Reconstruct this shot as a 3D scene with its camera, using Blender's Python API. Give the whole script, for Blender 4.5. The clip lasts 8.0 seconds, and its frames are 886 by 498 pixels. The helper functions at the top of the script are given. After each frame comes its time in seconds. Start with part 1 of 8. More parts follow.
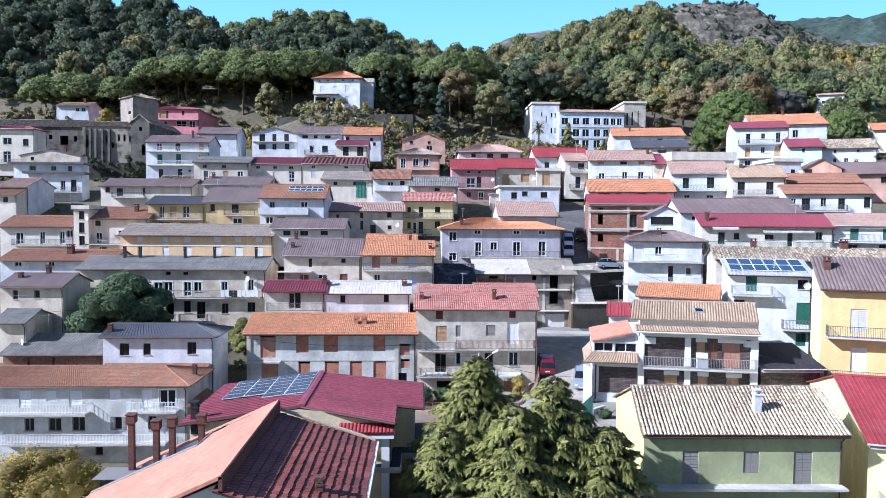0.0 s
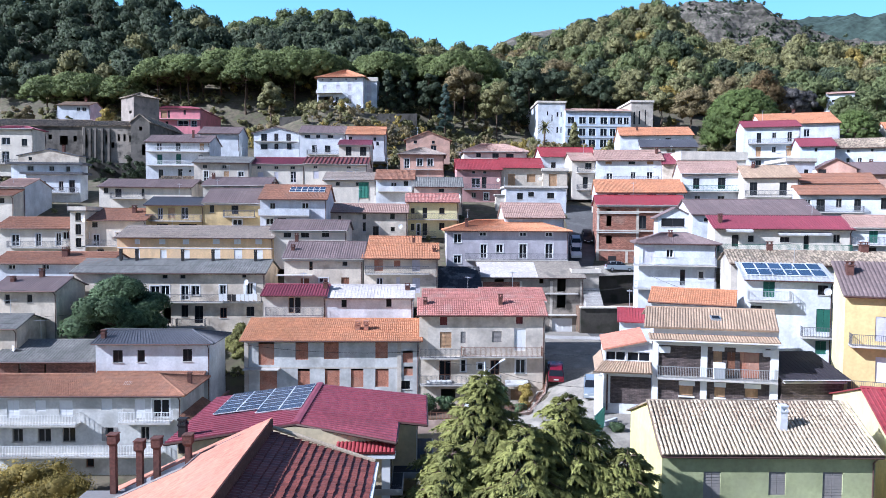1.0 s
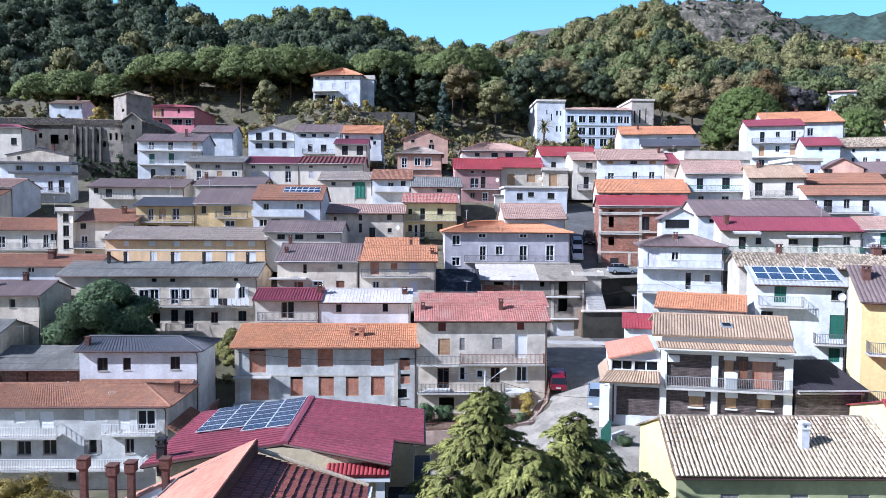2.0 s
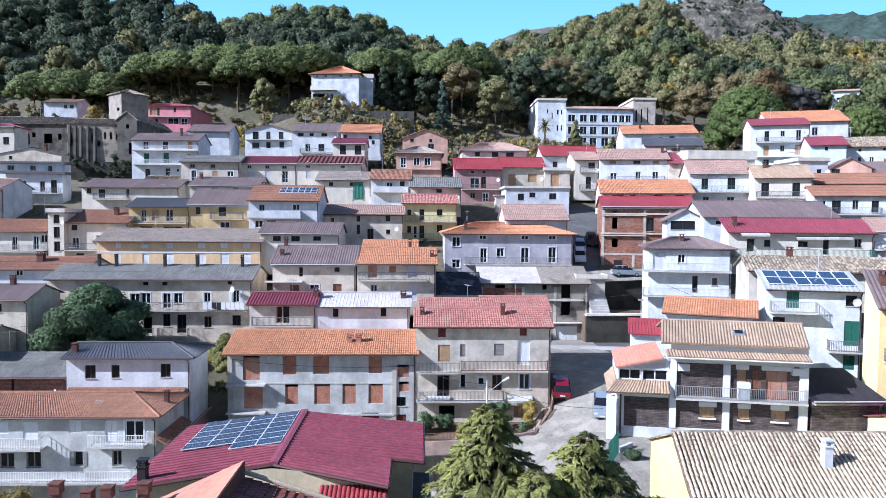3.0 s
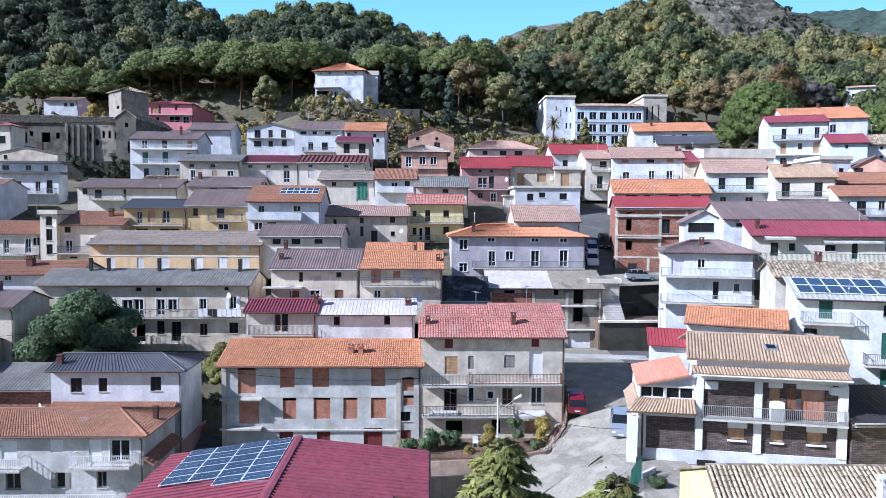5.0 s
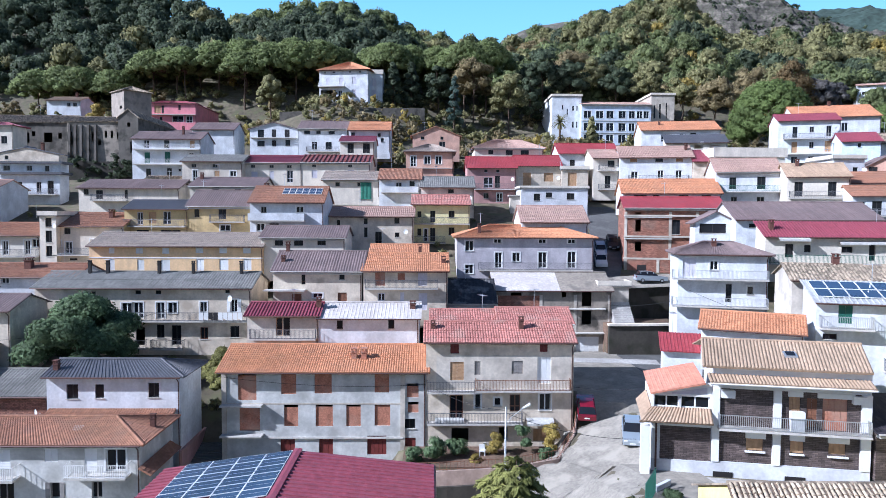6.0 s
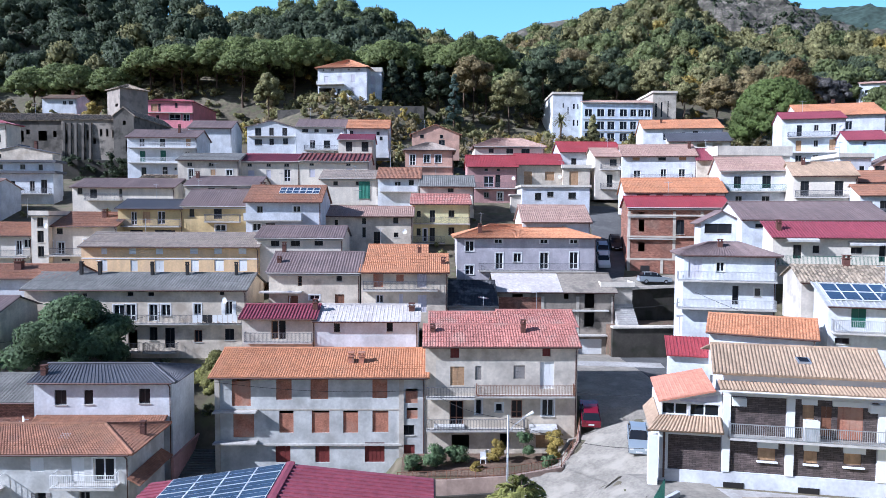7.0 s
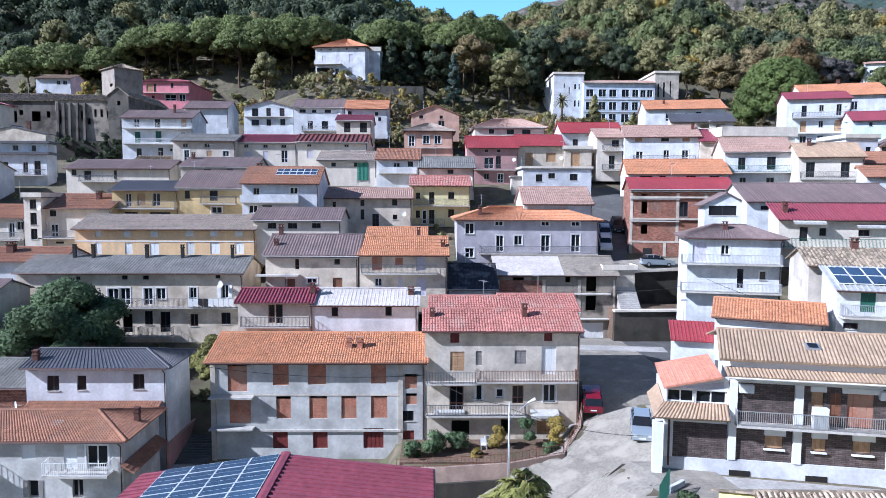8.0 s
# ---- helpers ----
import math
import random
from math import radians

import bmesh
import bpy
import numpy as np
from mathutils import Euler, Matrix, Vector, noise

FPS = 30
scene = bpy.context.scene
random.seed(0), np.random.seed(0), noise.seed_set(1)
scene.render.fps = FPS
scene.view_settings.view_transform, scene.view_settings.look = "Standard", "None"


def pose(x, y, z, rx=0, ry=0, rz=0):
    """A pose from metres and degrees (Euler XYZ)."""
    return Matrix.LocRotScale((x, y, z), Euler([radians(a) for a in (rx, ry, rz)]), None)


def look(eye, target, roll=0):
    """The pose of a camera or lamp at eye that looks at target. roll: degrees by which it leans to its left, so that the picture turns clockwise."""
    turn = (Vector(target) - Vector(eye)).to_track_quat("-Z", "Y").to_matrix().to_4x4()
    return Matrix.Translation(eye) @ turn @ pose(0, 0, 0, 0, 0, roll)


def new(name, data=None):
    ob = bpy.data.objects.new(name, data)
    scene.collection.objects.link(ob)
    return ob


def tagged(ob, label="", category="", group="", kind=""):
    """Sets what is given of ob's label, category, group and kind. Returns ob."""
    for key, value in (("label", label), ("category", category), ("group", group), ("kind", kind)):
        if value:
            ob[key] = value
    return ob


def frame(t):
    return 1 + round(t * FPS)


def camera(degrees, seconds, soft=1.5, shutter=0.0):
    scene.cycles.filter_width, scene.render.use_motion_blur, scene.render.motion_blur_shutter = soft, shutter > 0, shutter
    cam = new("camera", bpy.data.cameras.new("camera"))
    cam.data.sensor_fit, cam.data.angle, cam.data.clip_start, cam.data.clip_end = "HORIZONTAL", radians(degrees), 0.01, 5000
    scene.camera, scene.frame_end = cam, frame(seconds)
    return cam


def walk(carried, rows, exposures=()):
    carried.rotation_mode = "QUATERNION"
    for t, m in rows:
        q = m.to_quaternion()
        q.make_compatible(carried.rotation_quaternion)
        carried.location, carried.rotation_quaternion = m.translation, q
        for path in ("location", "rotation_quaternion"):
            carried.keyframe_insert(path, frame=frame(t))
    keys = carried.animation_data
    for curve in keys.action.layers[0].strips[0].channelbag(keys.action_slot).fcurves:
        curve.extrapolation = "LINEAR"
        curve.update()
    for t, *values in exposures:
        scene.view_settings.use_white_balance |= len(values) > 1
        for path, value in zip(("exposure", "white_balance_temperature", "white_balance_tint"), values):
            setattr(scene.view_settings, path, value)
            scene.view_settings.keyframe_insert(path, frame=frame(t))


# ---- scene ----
cam = camera(67.0, 8.0, soft=0.6)
# seconds, eye, point looked at, lean
PATH = [
    (0.0, (-0.13, 0.282, 22.979), (2.09, 60.16, 20.28), 0.4),
    (0.5, (-0.076, 1.666, 23.162), (1.84, 61.58, 20.37), 0.4),
    (1.0, (-0.037, 3.031, 23.285), (1.79, 62.94, 20.55), 0.4),
    (1.5, (-0.004, 4.493, 23.431), (1.95, 64.4, 20.67), 0.4),
    (3.0, (0.018, 8.236, 23.898), (2.09, 68.12, 21.02), 0.4),
    (3.5, (-0.039, 9.409, 24.029), (2.18, 69.29, 21.15), 0.4),
    (4.0, (-0.008, 10.414, 24.166), (2.15, 70.32, 21.23), 0.4),
    (4.5, (0.068, 11.442, 24.315), (1.96, 71.35, 21.29), 0.4),
    (6.0, (0.063, 14.274, 24.645), (1.14, 74.18, 21.52), 0.3),
    (6.5, (0.082, 15.282, 24.714), (1.16, 75.19, 21.53), 0.3),
    (7.0, (0.075, 16.156, 24.789), (1.19, 76.04, 21.55), 0.3),
    (7.5, (0.082, 16.965, 24.752), (1.34, 76.79, 20.43), 0.3),
    (8.0, (0.068, 17.583, 24.787), (1.24, 77.37, 19.93), 0.3),
]
walk(cam, [(t, look(eye, target, lean)) for t, eye, target, lean in PATH],
     [(0.0, 0.80, 5080, 16), (8.0, 0.67, 5080, 16)])
# ---- world and sun ----
SUN_EL, SUN_AZ = 34.0, 71.0          # elevation; degrees from the -y axis round towards -x
s_dir = Vector((-math.cos(radians(SUN_EL)) * math.sin(radians(SUN_AZ)),
                -math.cos(radians(SUN_EL)) * math.cos(radians(SUN_AZ)), math.sin(radians(SUN_EL))))
world = bpy.data.worlds.new("sky_world")
scene.world = world
world.use_nodes = True
wn = world.node_tree.nodes
sky = wn.new("ShaderNodeTexSky")
sky.sky_type = "NISHITA"
sky.sun_disc = False
sky.sun_elevation = radians(SUN_EL)
sky.sun_rotation = math.atan2(s_dir.x, s_dir.y)
sky.altitude, sky.air_density, sky.dust_density, sky.ozone_density = 500, 1.1, 0.7, 1.5
wn["Background"].inputs[1].default_value = 0.066
world.node_tree.links.new(sky.outputs[0], wn["Background"].inputs[0])
lamp = bpy.data.lights.new("sun", "SUN")
lamp.energy, lamp.angle, lamp.color = 5.3, radians(0.53), (1.0, 0.94, 0.86)
sun = new("sun", lamp)
sun.matrix_world = look(s_dir * 300, (0, 0, 0))


# ---- materials ----
def mat(name, color, rough=0.85, metal=0.0, big=0.18, fine=0.12, big_scale=0.25, fine_scale=4.0, streak=0.0,
        bump=0.15, bump_scale=18.0, stain=None, stain_amount=0.0, island=0.0, spec=0.35, tile=None, tile_amount=0.0, each=0.0, strata_shade=0.0):
    """Surface with patches, grain, vertical streaks, stains and a fine relief."""
    m = bpy.data.materials.new(name)
    m.use_nodes = True
    n, l = m.node_tree.nodes, m.node_tree.links
    b = n["Principled BSDF"]
    b.inputs["Roughness"].default_value = rough
    b.inputs["Metallic"].default_value = metal
    b.inputs["Specular IOR Level"].default_value = spec
    geo = n.new("ShaderNodeNewGeometry")

    def noise_at(scale, detail=4.0, stretch=None):
        t = n.new("ShaderNodeTexNoise")
        t.inputs["Scale"].default_value = scale
        t.inputs["Detail"].default_value = detail
        if stretch:
            mp = n.new("ShaderNodeMapping")
            mp.inputs["Scale"].default_value = stretch
            l.new(geo.outputs["Position"], mp.inputs["Vector"])
            l.new(mp.outputs[0], t.inputs["Vector"])
        else:
            l.new(geo.outputs["Position"], t.inputs["Vector"])
        return t.outputs["Fac"]

    def mul(col, fac, amount):
        mr = n.new("ShaderNodeMapRange")
        mr.inputs["From Min"].default_value, mr.inputs["From Max"].default_value = 0.3, 0.7
        mr.inputs["To Min"].default_value, mr.inputs["To Max"].default_value = 1 - amount, 1 + amount * 0.6
        l.new(fac, mr.inputs["Value"])
        mx = n.new("ShaderNodeVectorMath")
        mx.operation = "SCALE"
        l.new(col, mx.inputs[0])
        l.new(mr.outputs[0], mx.inputs["Scale"])
        return mx.outputs[0]

    rgb = n.new("ShaderNodeRGB")
    rgb.outputs[0].default_value = (*color, 1)
    col = rgb.outputs[0]
    if big:
        col = mul(col, noise_at(big_scale), big)
    if fine:
        col = mul(col, noise_at(fine_scale, 6), fine)
    if streak:
        col = mul(col, noise_at(1.0, 7, (1.3, 1.3, 0.22)), streak)
    # Level bands: rock strata, doubling as ledge shade that frontal sun leaves out.
    if strata_shade:
        col = mul(col, noise_at(1.0, 5, (0.03, 0.03, 0.22)), strata_shade)
    if island:
        col = mul(col, geo.outputs["Random Per Island"], island)
    if each:
        col = mul(col, n.new("ShaderNodeObjectInfo").outputs["Random"], each)
    if tile:
        sn = n.new("ShaderNodeVectorMath")
        sn.operation = "SNAP"
        sn.inputs[1].default_value = (tile[0], tile[1], 50.0)
        l.new(geo.outputs["Position"], sn.inputs[0])
        wt = n.new("ShaderNodeTexWhiteNoise")
        l.new(sn.outputs[0], wt.inputs["Vector"])
        col = mul(col, wt.outputs["Value"], tile_amount)
    if stain:
        f = noise_at(0.55, 7)
        ramp = n.new("ShaderNodeMapRange")
        ramp.inputs["From Min"].default_value, ramp.inputs["From Max"].default_value = 0.5, 0.66
        ramp.inputs["To Max"].default_value = stain_amount
        l.new(f, ramp.inputs["Value"])
        mx = n.new("ShaderNodeMix")
        mx.data_type = "RGBA"
        l.new(ramp.outputs[0], mx.inputs["Factor"])
        l.new(col, mx.inputs["A"])
        mx.inputs["B"].default_value = (*stain, 1)
        col = mx.outputs["Result"]
    l.new(col, b.inputs["Base Color"])
    if bump:
        bp = n.new("ShaderNodeBump")
        bp.inputs["Strength"].default_value = bump
        bp.inputs["Distance"].default_value = 0.05
        l.new(noise_at(bump_scale, 5), bp.inputs["Height"])
        l.new(bp.outputs[0], b.inputs["Normal"])
    return m


WALLS = {
    "white": ((0.645, 0.66, 0.675), (0.55, 0.54, 0.51), 0.2), "cream": ((0.70, 0.635, 0.53), (0.50, 0.45, 0.38), 0.3),
    "tuff": ((0.34, 0.29, 0.24), (0.20, 0.175, 0.15), 0.7), "grey": ((0.65, 0.565, 0.445), (0.40, 0.33, 0.25), 0.6), "beige": ((0.60, 0.54, 0.45), (0.36, 0.32, 0.27), 0.5),
    "pale": ((0.62, 0.63, 0.65), (0.50, 0.49, 0.48), 0.26), "lavender": ((0.46, 0.43, 0.45), (0.36, 0.33, 0.34), 0.4), "pink": ((0.72, 0.27, 0.30), (0.50, 0.22, 0.22), 0.3),
    "salmon": ((0.58, 0.36, 0.27), (0.40, 0.27, 0.22), 0.4), "mauve": ((0.46, 0.27, 0.25), (0.35, 0.22, 0.2), 0.4),
    "lemon": ((0.78, 0.68, 0.27), (0.66, 0.56, 0.24), 0.25), "yellow": ((0.70, 0.53, 0.24), (0.6, 0.45, 0.2), 0.2), "butter": ((0.76, 0.68, 0.36), (0.6, 0.52, 0.3), 0.2),
    "peach": ((0.76, 0.53, 0.29), (0.55, 0.4, 0.28), 0.25), "ochre": ((0.60, 0.45, 0.22), (0.42, 0.33, 0.2), 0.3),
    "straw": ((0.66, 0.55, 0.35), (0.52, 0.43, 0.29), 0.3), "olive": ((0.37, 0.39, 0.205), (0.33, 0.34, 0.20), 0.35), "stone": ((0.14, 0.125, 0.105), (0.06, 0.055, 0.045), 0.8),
    # Near-black rock: the shade on the terrace walls is in its colour.
    "ash": ((0.56, 0.555, 0.52), (0.36, 0.35, 0.32), 0.55), "concrete": ((0.53, 0.475, 0.395), (0.33, 0.29, 0.235), 0.7), "rock": ((0.06, 0.053, 0.043), (0.03, 0.032, 0.02), 0.8), "aged": ((0.30, 0.26, 0.21), (0.07, 0.063, 0.052), 0.8), "blue": ((0.62, 0.70, 0.80), (0.45, 0.5, 0.55), 0.2),
    "brick": ((0.33, 0.15, 0.10), (0.27, 0.17, 0.125), 0.5), "parapet": ((0.46, 0.34, 0.275), (0.30, 0.22, 0.18), 0.5), "dark": ((0.105, 0.078, 0.07), (0.05, 0.042, 0.038), 0.6),
}
WALL = {k: mat("wall_" + k, c, 0.9, big=0.10 if c[0] > 0.68 else 0.22, fine=0.09, streak=0.10, big_scale=0.5, stain=s, stain_amount=min(1.0, a * 1.5), bump=0.2)
        for k, (c, s, a) in WALLS.items()}
WALL["dark"] = mat("wall_dark_stone", (0.125, 0.095, 0.085), 0.75, big=0.25, fine=0.3, fine_scale=2.6, big_scale=0.9, stain=(0.07, 0.058, 0.054), stain_amount=0.6, bump=0.0)


def coursed(m, wide, high, dark, light):
    """Thin stone courses: varied stones in flat rows with recessed joints."""
    n, l = m.node_tree.nodes, m.node_tree.links
    b = n["Principled BSDF"]
    geo, sp, cb, br, mx = (n.new(k) for k in ("ShaderNodeNewGeometry", "ShaderNodeSeparateXYZ", "ShaderNodeCombineXYZ", "ShaderNodeTexBrick", "ShaderNodeMix"))
    l.new(geo.outputs["Position"], sp.inputs[0])
    l.new(sp.outputs["X"], cb.inputs["X"])
    l.new(sp.outputs["Z"], cb.inputs["Y"])
    l.new(cb.outputs[0], br.inputs["Vector"])
    br.inputs["Scale"].default_value = 1.0
    br.inputs["Brick Width"].default_value, br.inputs["Row Height"].default_value, br.inputs["Mortar Size"].default_value = wide, high, 0.012
    br.inputs["Color1"].default_value, br.inputs["Color2"].default_value, br.inputs["Mortar"].default_value = (dark,) * 3 + (1,), (light,) * 3 + (1,), (0.35,) * 3 + (1,)
    mx.data_type, mx.blend_type = "RGBA", "MULTIPLY"
    mx.inputs["Factor"].default_value = 1.0
    l.new(b.inputs["Base Color"].links[0].from_socket, mx.inputs["A"])
    l.new(br.outputs["Color"], mx.inputs["B"])
    l.new(mx.outputs["Result"], b.inputs["Base Color"])
    bp = n.new("ShaderNodeBump")
    bp.inputs["Strength"].default_value, bp.inputs["Distance"].default_value = 0.6, 0.03
    l.new(br.outputs["Fac"], bp.inputs["Height"])
    bp.invert = True
    l.new(bp.outputs[0], b.inputs["Normal"])


coursed(WALL["dark"], 0.42, 0.13, 0.72, 1.3)
coursed(WALL["brick"], 0.30, 0.14, 0.7, 1.3)
ROOFS = {  # colour, stain, amount, rough, metal, period, wave height, course
    "orange": ((0.50, 0.225, 0.112), (0.38, 0.20, 0.115), 0.4, 0.85, 0, 0.23, 0.05, 0.38),
    "redtile": ((0.44, 0.19, 0.15), (0.40, 0.25, 0.195), 0.6, 0.8, 0, 0.25, 0.05, 0.38),
    "red": ((0.33, 0.055, 0.06), (0.30, 0.10, 0.10), 0.3, 0.5, 0, 0.30, 0.05, 0),
    "crimson": ((0.27, 0.065, 0.085), (0.22, 0.075, 0.085), 0.3, 0.5, 0, 0.85, 0.07, 0),
    "maroon": ((0.27, 0.065, 0.085), (0.22, 0.075, 0.085), 0.3, 0.5, 0, 0.34, 0.10, 0),
    "brown": ((0.19, 0.138, 0.127), (0.125, 0.097, 0.09), 0.5, 0.75, 0, 0.33, 0.06, 30.0),
    "rust": ((0.32, 0.155, 0.092), (0.23, 0.13, 0.09), 0.5, 0.85, 0, 0.23, 0.05, 0.36),
    "rose": ((0.40, 0.262, 0.205), (0.32, 0.205, 0.16), 0.6, 0.85, 0, 0.30, 0.07, 0.40),
    "tan": ((0.41, 0.29, 0.19), (0.31, 0.225, 0.155), 0.4, 0.85, 0, 0.24, 0.07, 30.0),
    "grey": ((0.20, 0.192, 0.172), (0.12, 0.118, 0.105), 0.6, 0.9, 0, 0.34, 0.06, 1.1),
    "clay": ((0.35, 0.28, 0.20), (0.18, 0.145, 0.11), 0.5, 0.9, 0, 0.34, 0.13, 0.38),
    "white": ((0.45, 0.45, 0.44), (0.32, 0.30, 0.28), 0.6, 0.6, 0, 0.40, 0.06, 0),
    "palecorr": ((0.56, 0.51, 0.47), (0.42, 0.37, 0.33), 0.7, 0.85, 0, 0.40, 0.02, 0),
    "palegrey": ((0.29, 0.25, 0.20), (0.17, 0.15, 0.125), 0.9, 0.9, 0, 2.0, 0.008, 0),
    "drab": ((0.32, 0.26, 0.21), (0.19, 0.165, 0.145), 0.5, 0.85, 0, 0.28, 0.05, 0.40),
    "black": ((0.04, 0.04, 0.045), (0.34, 0.33, 0.31), 0.55, 0.8, 0, 0.40, 0.06, 0.4),
    "pitch": ((0.035, 0.030, 0.036), (0.055, 0.048, 0.05), 0.5, 0.8, 0, 0.40, 0.02, 0),
    "flatorange": ((0.58, 0.25, 0.16), (0.46, 0.24, 0.17), 0.35, 0.85, 0, 0.30, 0.02, 0),
    "darkred": ((0.20, 0.062, 0.048), (0.10, 0.042, 0.038), 0.5, 0.5, 0, 0.80, 0.20, 0),
    "slate": ((0.085, 0.085, 0.095), (0.13, 0.13, 0.13), 0.3, 0.6, 0, 0.34, 0.05, 0),
}
ROOF = {k: mat("roof_" + k, v[0], v[3], v[4], big=0.16, fine=0.22, fine_scale=3.2, stain=v[1], stain_amount=v[2], bump=0.1,
               tile=(v[5], v[7] or 1.2), tile_amount=(0.45 if k == "clay" else 0.10) if v[7] else 0.05)
        for k, v in ROOFS.items()}
M_GLASS = mat("window_glass", (0.014, 0.016, 0.02), 0.08, big=0.3, fine=0, bump=0, spec=0.3)
M_WHITE = mat("white_paint", (0.72, 0.72, 0.70), 0.5, big=0.05, fine=0.04, bump=0)
M_DARK = mat("dark_paint", (0.022, 0.02, 0.02), 0.6, big=0.1, fine=0.1, bump=0)
M_GREEN = mat("green_paint", (0.03, 0.12, 0.085), 0.5, big=0.1, fine=0.1, bump=0)
M_NET = mat("green_netting", (0.05, 0.20, 0.14), 0.8, big=0.2, fine=0.2, bump=0)
M_WOOD = mat("brown_wood", (0.20, 0.09, 0.05), 0.7, big=0.15, fine=0.2, streak=0.2, bump=0.1)
M_DOORRED = mat("dark_red_paint", (0.17, 0.035, 0.03), 0.6, big=0.15, fine=0.2, streak=0.2, bump=0.05)
M_OAK = mat("light_wood", (0.45, 0.28, 0.15), 0.7, big=0.15, fine=0.2, streak=0.2, bump=0.1)
# Dark balcony floor, with the shade of the roof put into its colour.
M_BITUMEN = mat("dark_floor_tiles", (0.045, 0.04, 0.045), 0.8, big=0.2, fine=0.3, bump=0.1)
M_GREYP = mat("grey_paint", (0.24, 0.22, 0.20), 0.6, big=0.1, fine=0.1, bump=0)
M_LILAC = mat("pale_paint", (0.55, 0.53, 0.58), 0.6, big=0.1, fine=0.1, bump=0)
M_AWNING = mat("faded_awning_cloth", (0.50, 0.49, 0.46), 0.9, big=0.15, fine=0.15, streak=0.2, bump=0)
M_IRON = mat("iron_rail", (0.16, 0.16, 0.17), 0.5, 0.3, big=0.1, fine=0.15, bump=0)
M_STEEL = mat("galvanised_steel", (0.55, 0.56, 0.57), 0.4, 0.7, big=0.1, fine=0.1, bump=0)
M_COPPER = mat("brown_gutter", (0.10, 0.055, 0.045), 0.45, 0.2, big=0.1, fine=0.1, bump=0)
M_SLAB = mat("balcony_concrete", (0.52, 0.49, 0.44), 0.9, big=0.15, fine=0.15, bump=0.1, stain=(0.3, 0.28, 0.26), stain_amount=0.5)
M_CHIM = mat("chimney_brick", (0.13, 0.06, 0.045), 0.9, big=0.15, fine=0.35, fine_scale=7, bump=0.3)
M_SOLAR = mat("solar_cell", (0.045, 0.075, 0.125), 0.16, 0.0, big=0.2, fine=0.1, bump=0, spec=0.7)
M_INFILL = mat("orange_brick_infill", (0.42, 0.185, 0.115), 0.9, big=0.25, big_scale=1.2, fine=0.3, fine_scale=8, stain=(0.40, 0.26, 0.19), stain_amount=0.8, bump=0.3)
M_SOIL = mat("garden_soil", (0.17, 0.11, 0.075), 0.95, big=0.35, fine=0.4, stain=(0.10, 0.09, 0.05), stain_amount=0.7, bump=0.5)
M_ASPHALT = mat("asphalt", (0.265, 0.24, 0.198), 0.95, big=0.2, fine=0.2, stain=(0.36, 0.325, 0.265), stain_amount=0.8, bump=0.1)
# Asphalt darkened to hold the shade of lane, yard and stairs in its colour.
M_SHADEPAVING = mat("dark_lane_asphalt", (0.10, 0.098, 0.095), 0.9, big=0.2, fine=0.2, stain=(0.14, 0.135, 0.13), stain_amount=0.6, bump=0.1)
M_CEMENT = mat("cement_paving", (0.42, 0.40, 0.37), 0.95, big=0.2, fine=0.2, stain=(0.28, 0.26, 0.23), stain_amount=0.6, bump=0.1)
M_EARTH = mat("hillside_earth", (0.145, 0.122, 0.08), 0.95, big=0.4, fine=0.4, big_scale=0.05, fine_scale=0.9,
              stain=(0.10, 0.105, 0.05), stain_amount=0.8, bump=0.5, bump_scale=2)
M_ROCK = mat("bare_rock", (0.17, 0.148, 0.12), 0.95, big=0.45, fine=0.5, big_scale=0.04, fine_scale=0.3, strata_shade=0.6,
             stain=(0.07, 0.08, 0.045), stain_amount=0.9, bump=1.0, bump_scale=0.5)
M_FAR = mat("far_woodland", (0.05, 0.075, 0.06), 0.95, big=0.3, fine=0.4, big_scale=0.01, fine_scale=0.08, bump=0.8, bump_scale=0.06)
M_REDP = mat("dark_red_car_paint", (0.17, 0.006, 0.018), 0.25, big=0.05, fine=0, bump=0, spec=0.6)
M_BRIGHTRED = mat("red_car_paint", (0.62, 0.02, 0.02), 0.25, big=0.05, fine=0, bump=0, spec=0.6)
M_SILVER = mat("silver_car_paint", (0.42, 0.48, 0.52), 0.28, 0.5, big=0.05, fine=0, bump=0, spec=0.6)
# Sheet under the cover-tile rows; the shade between rows is its colour.
M_CHANNEL = mat("mossy_channel_tiles", (0.17, 0.12, 0.085), 0.95, big=0.3, fine=0.35, fine_scale=6, bump=0.3)
M_COPPO = mat("old_cover_tiles", (0.56, 0.455, 0.315), 0.9, big=0.2, fine=0.25, fine_scale=7, island=0.24, stain=(0.40, 0.30, 0.21), stain_amount=0.5, bump=0.2)
M_COPPO_EACH = mat("single_cover_tiles", (0.56, 0.455, 0.315), 0.9, big=0.2, fine=0.25, fine_scale=7, each=0.13, stain=(0.46, 0.34, 0.23), stain_amount=0.4, bump=0.2)
M_DARKTILE = mat("dark_red_cover_tiles", (0.24, 0.075, 0.055), 0.5, big=0.2, fine=0.2, fine_scale=6, island=0.2, stain=(0.13, 0.05, 0.042), stain_amount=0.6, bump=0.1)
# Dark base colour that stands in for shade in the gaps between tiles.
M_DARKCHANNEL = mat("dark_channel_tiles", (0.06, 0.025, 0.022), 0.8, big=0.2, fine=0.2, bump=0.1)
M_BARK = mat("bark", (0.11, 0.075, 0.05), 0.95, big=0.2, fine=0.3, bump=0.4)


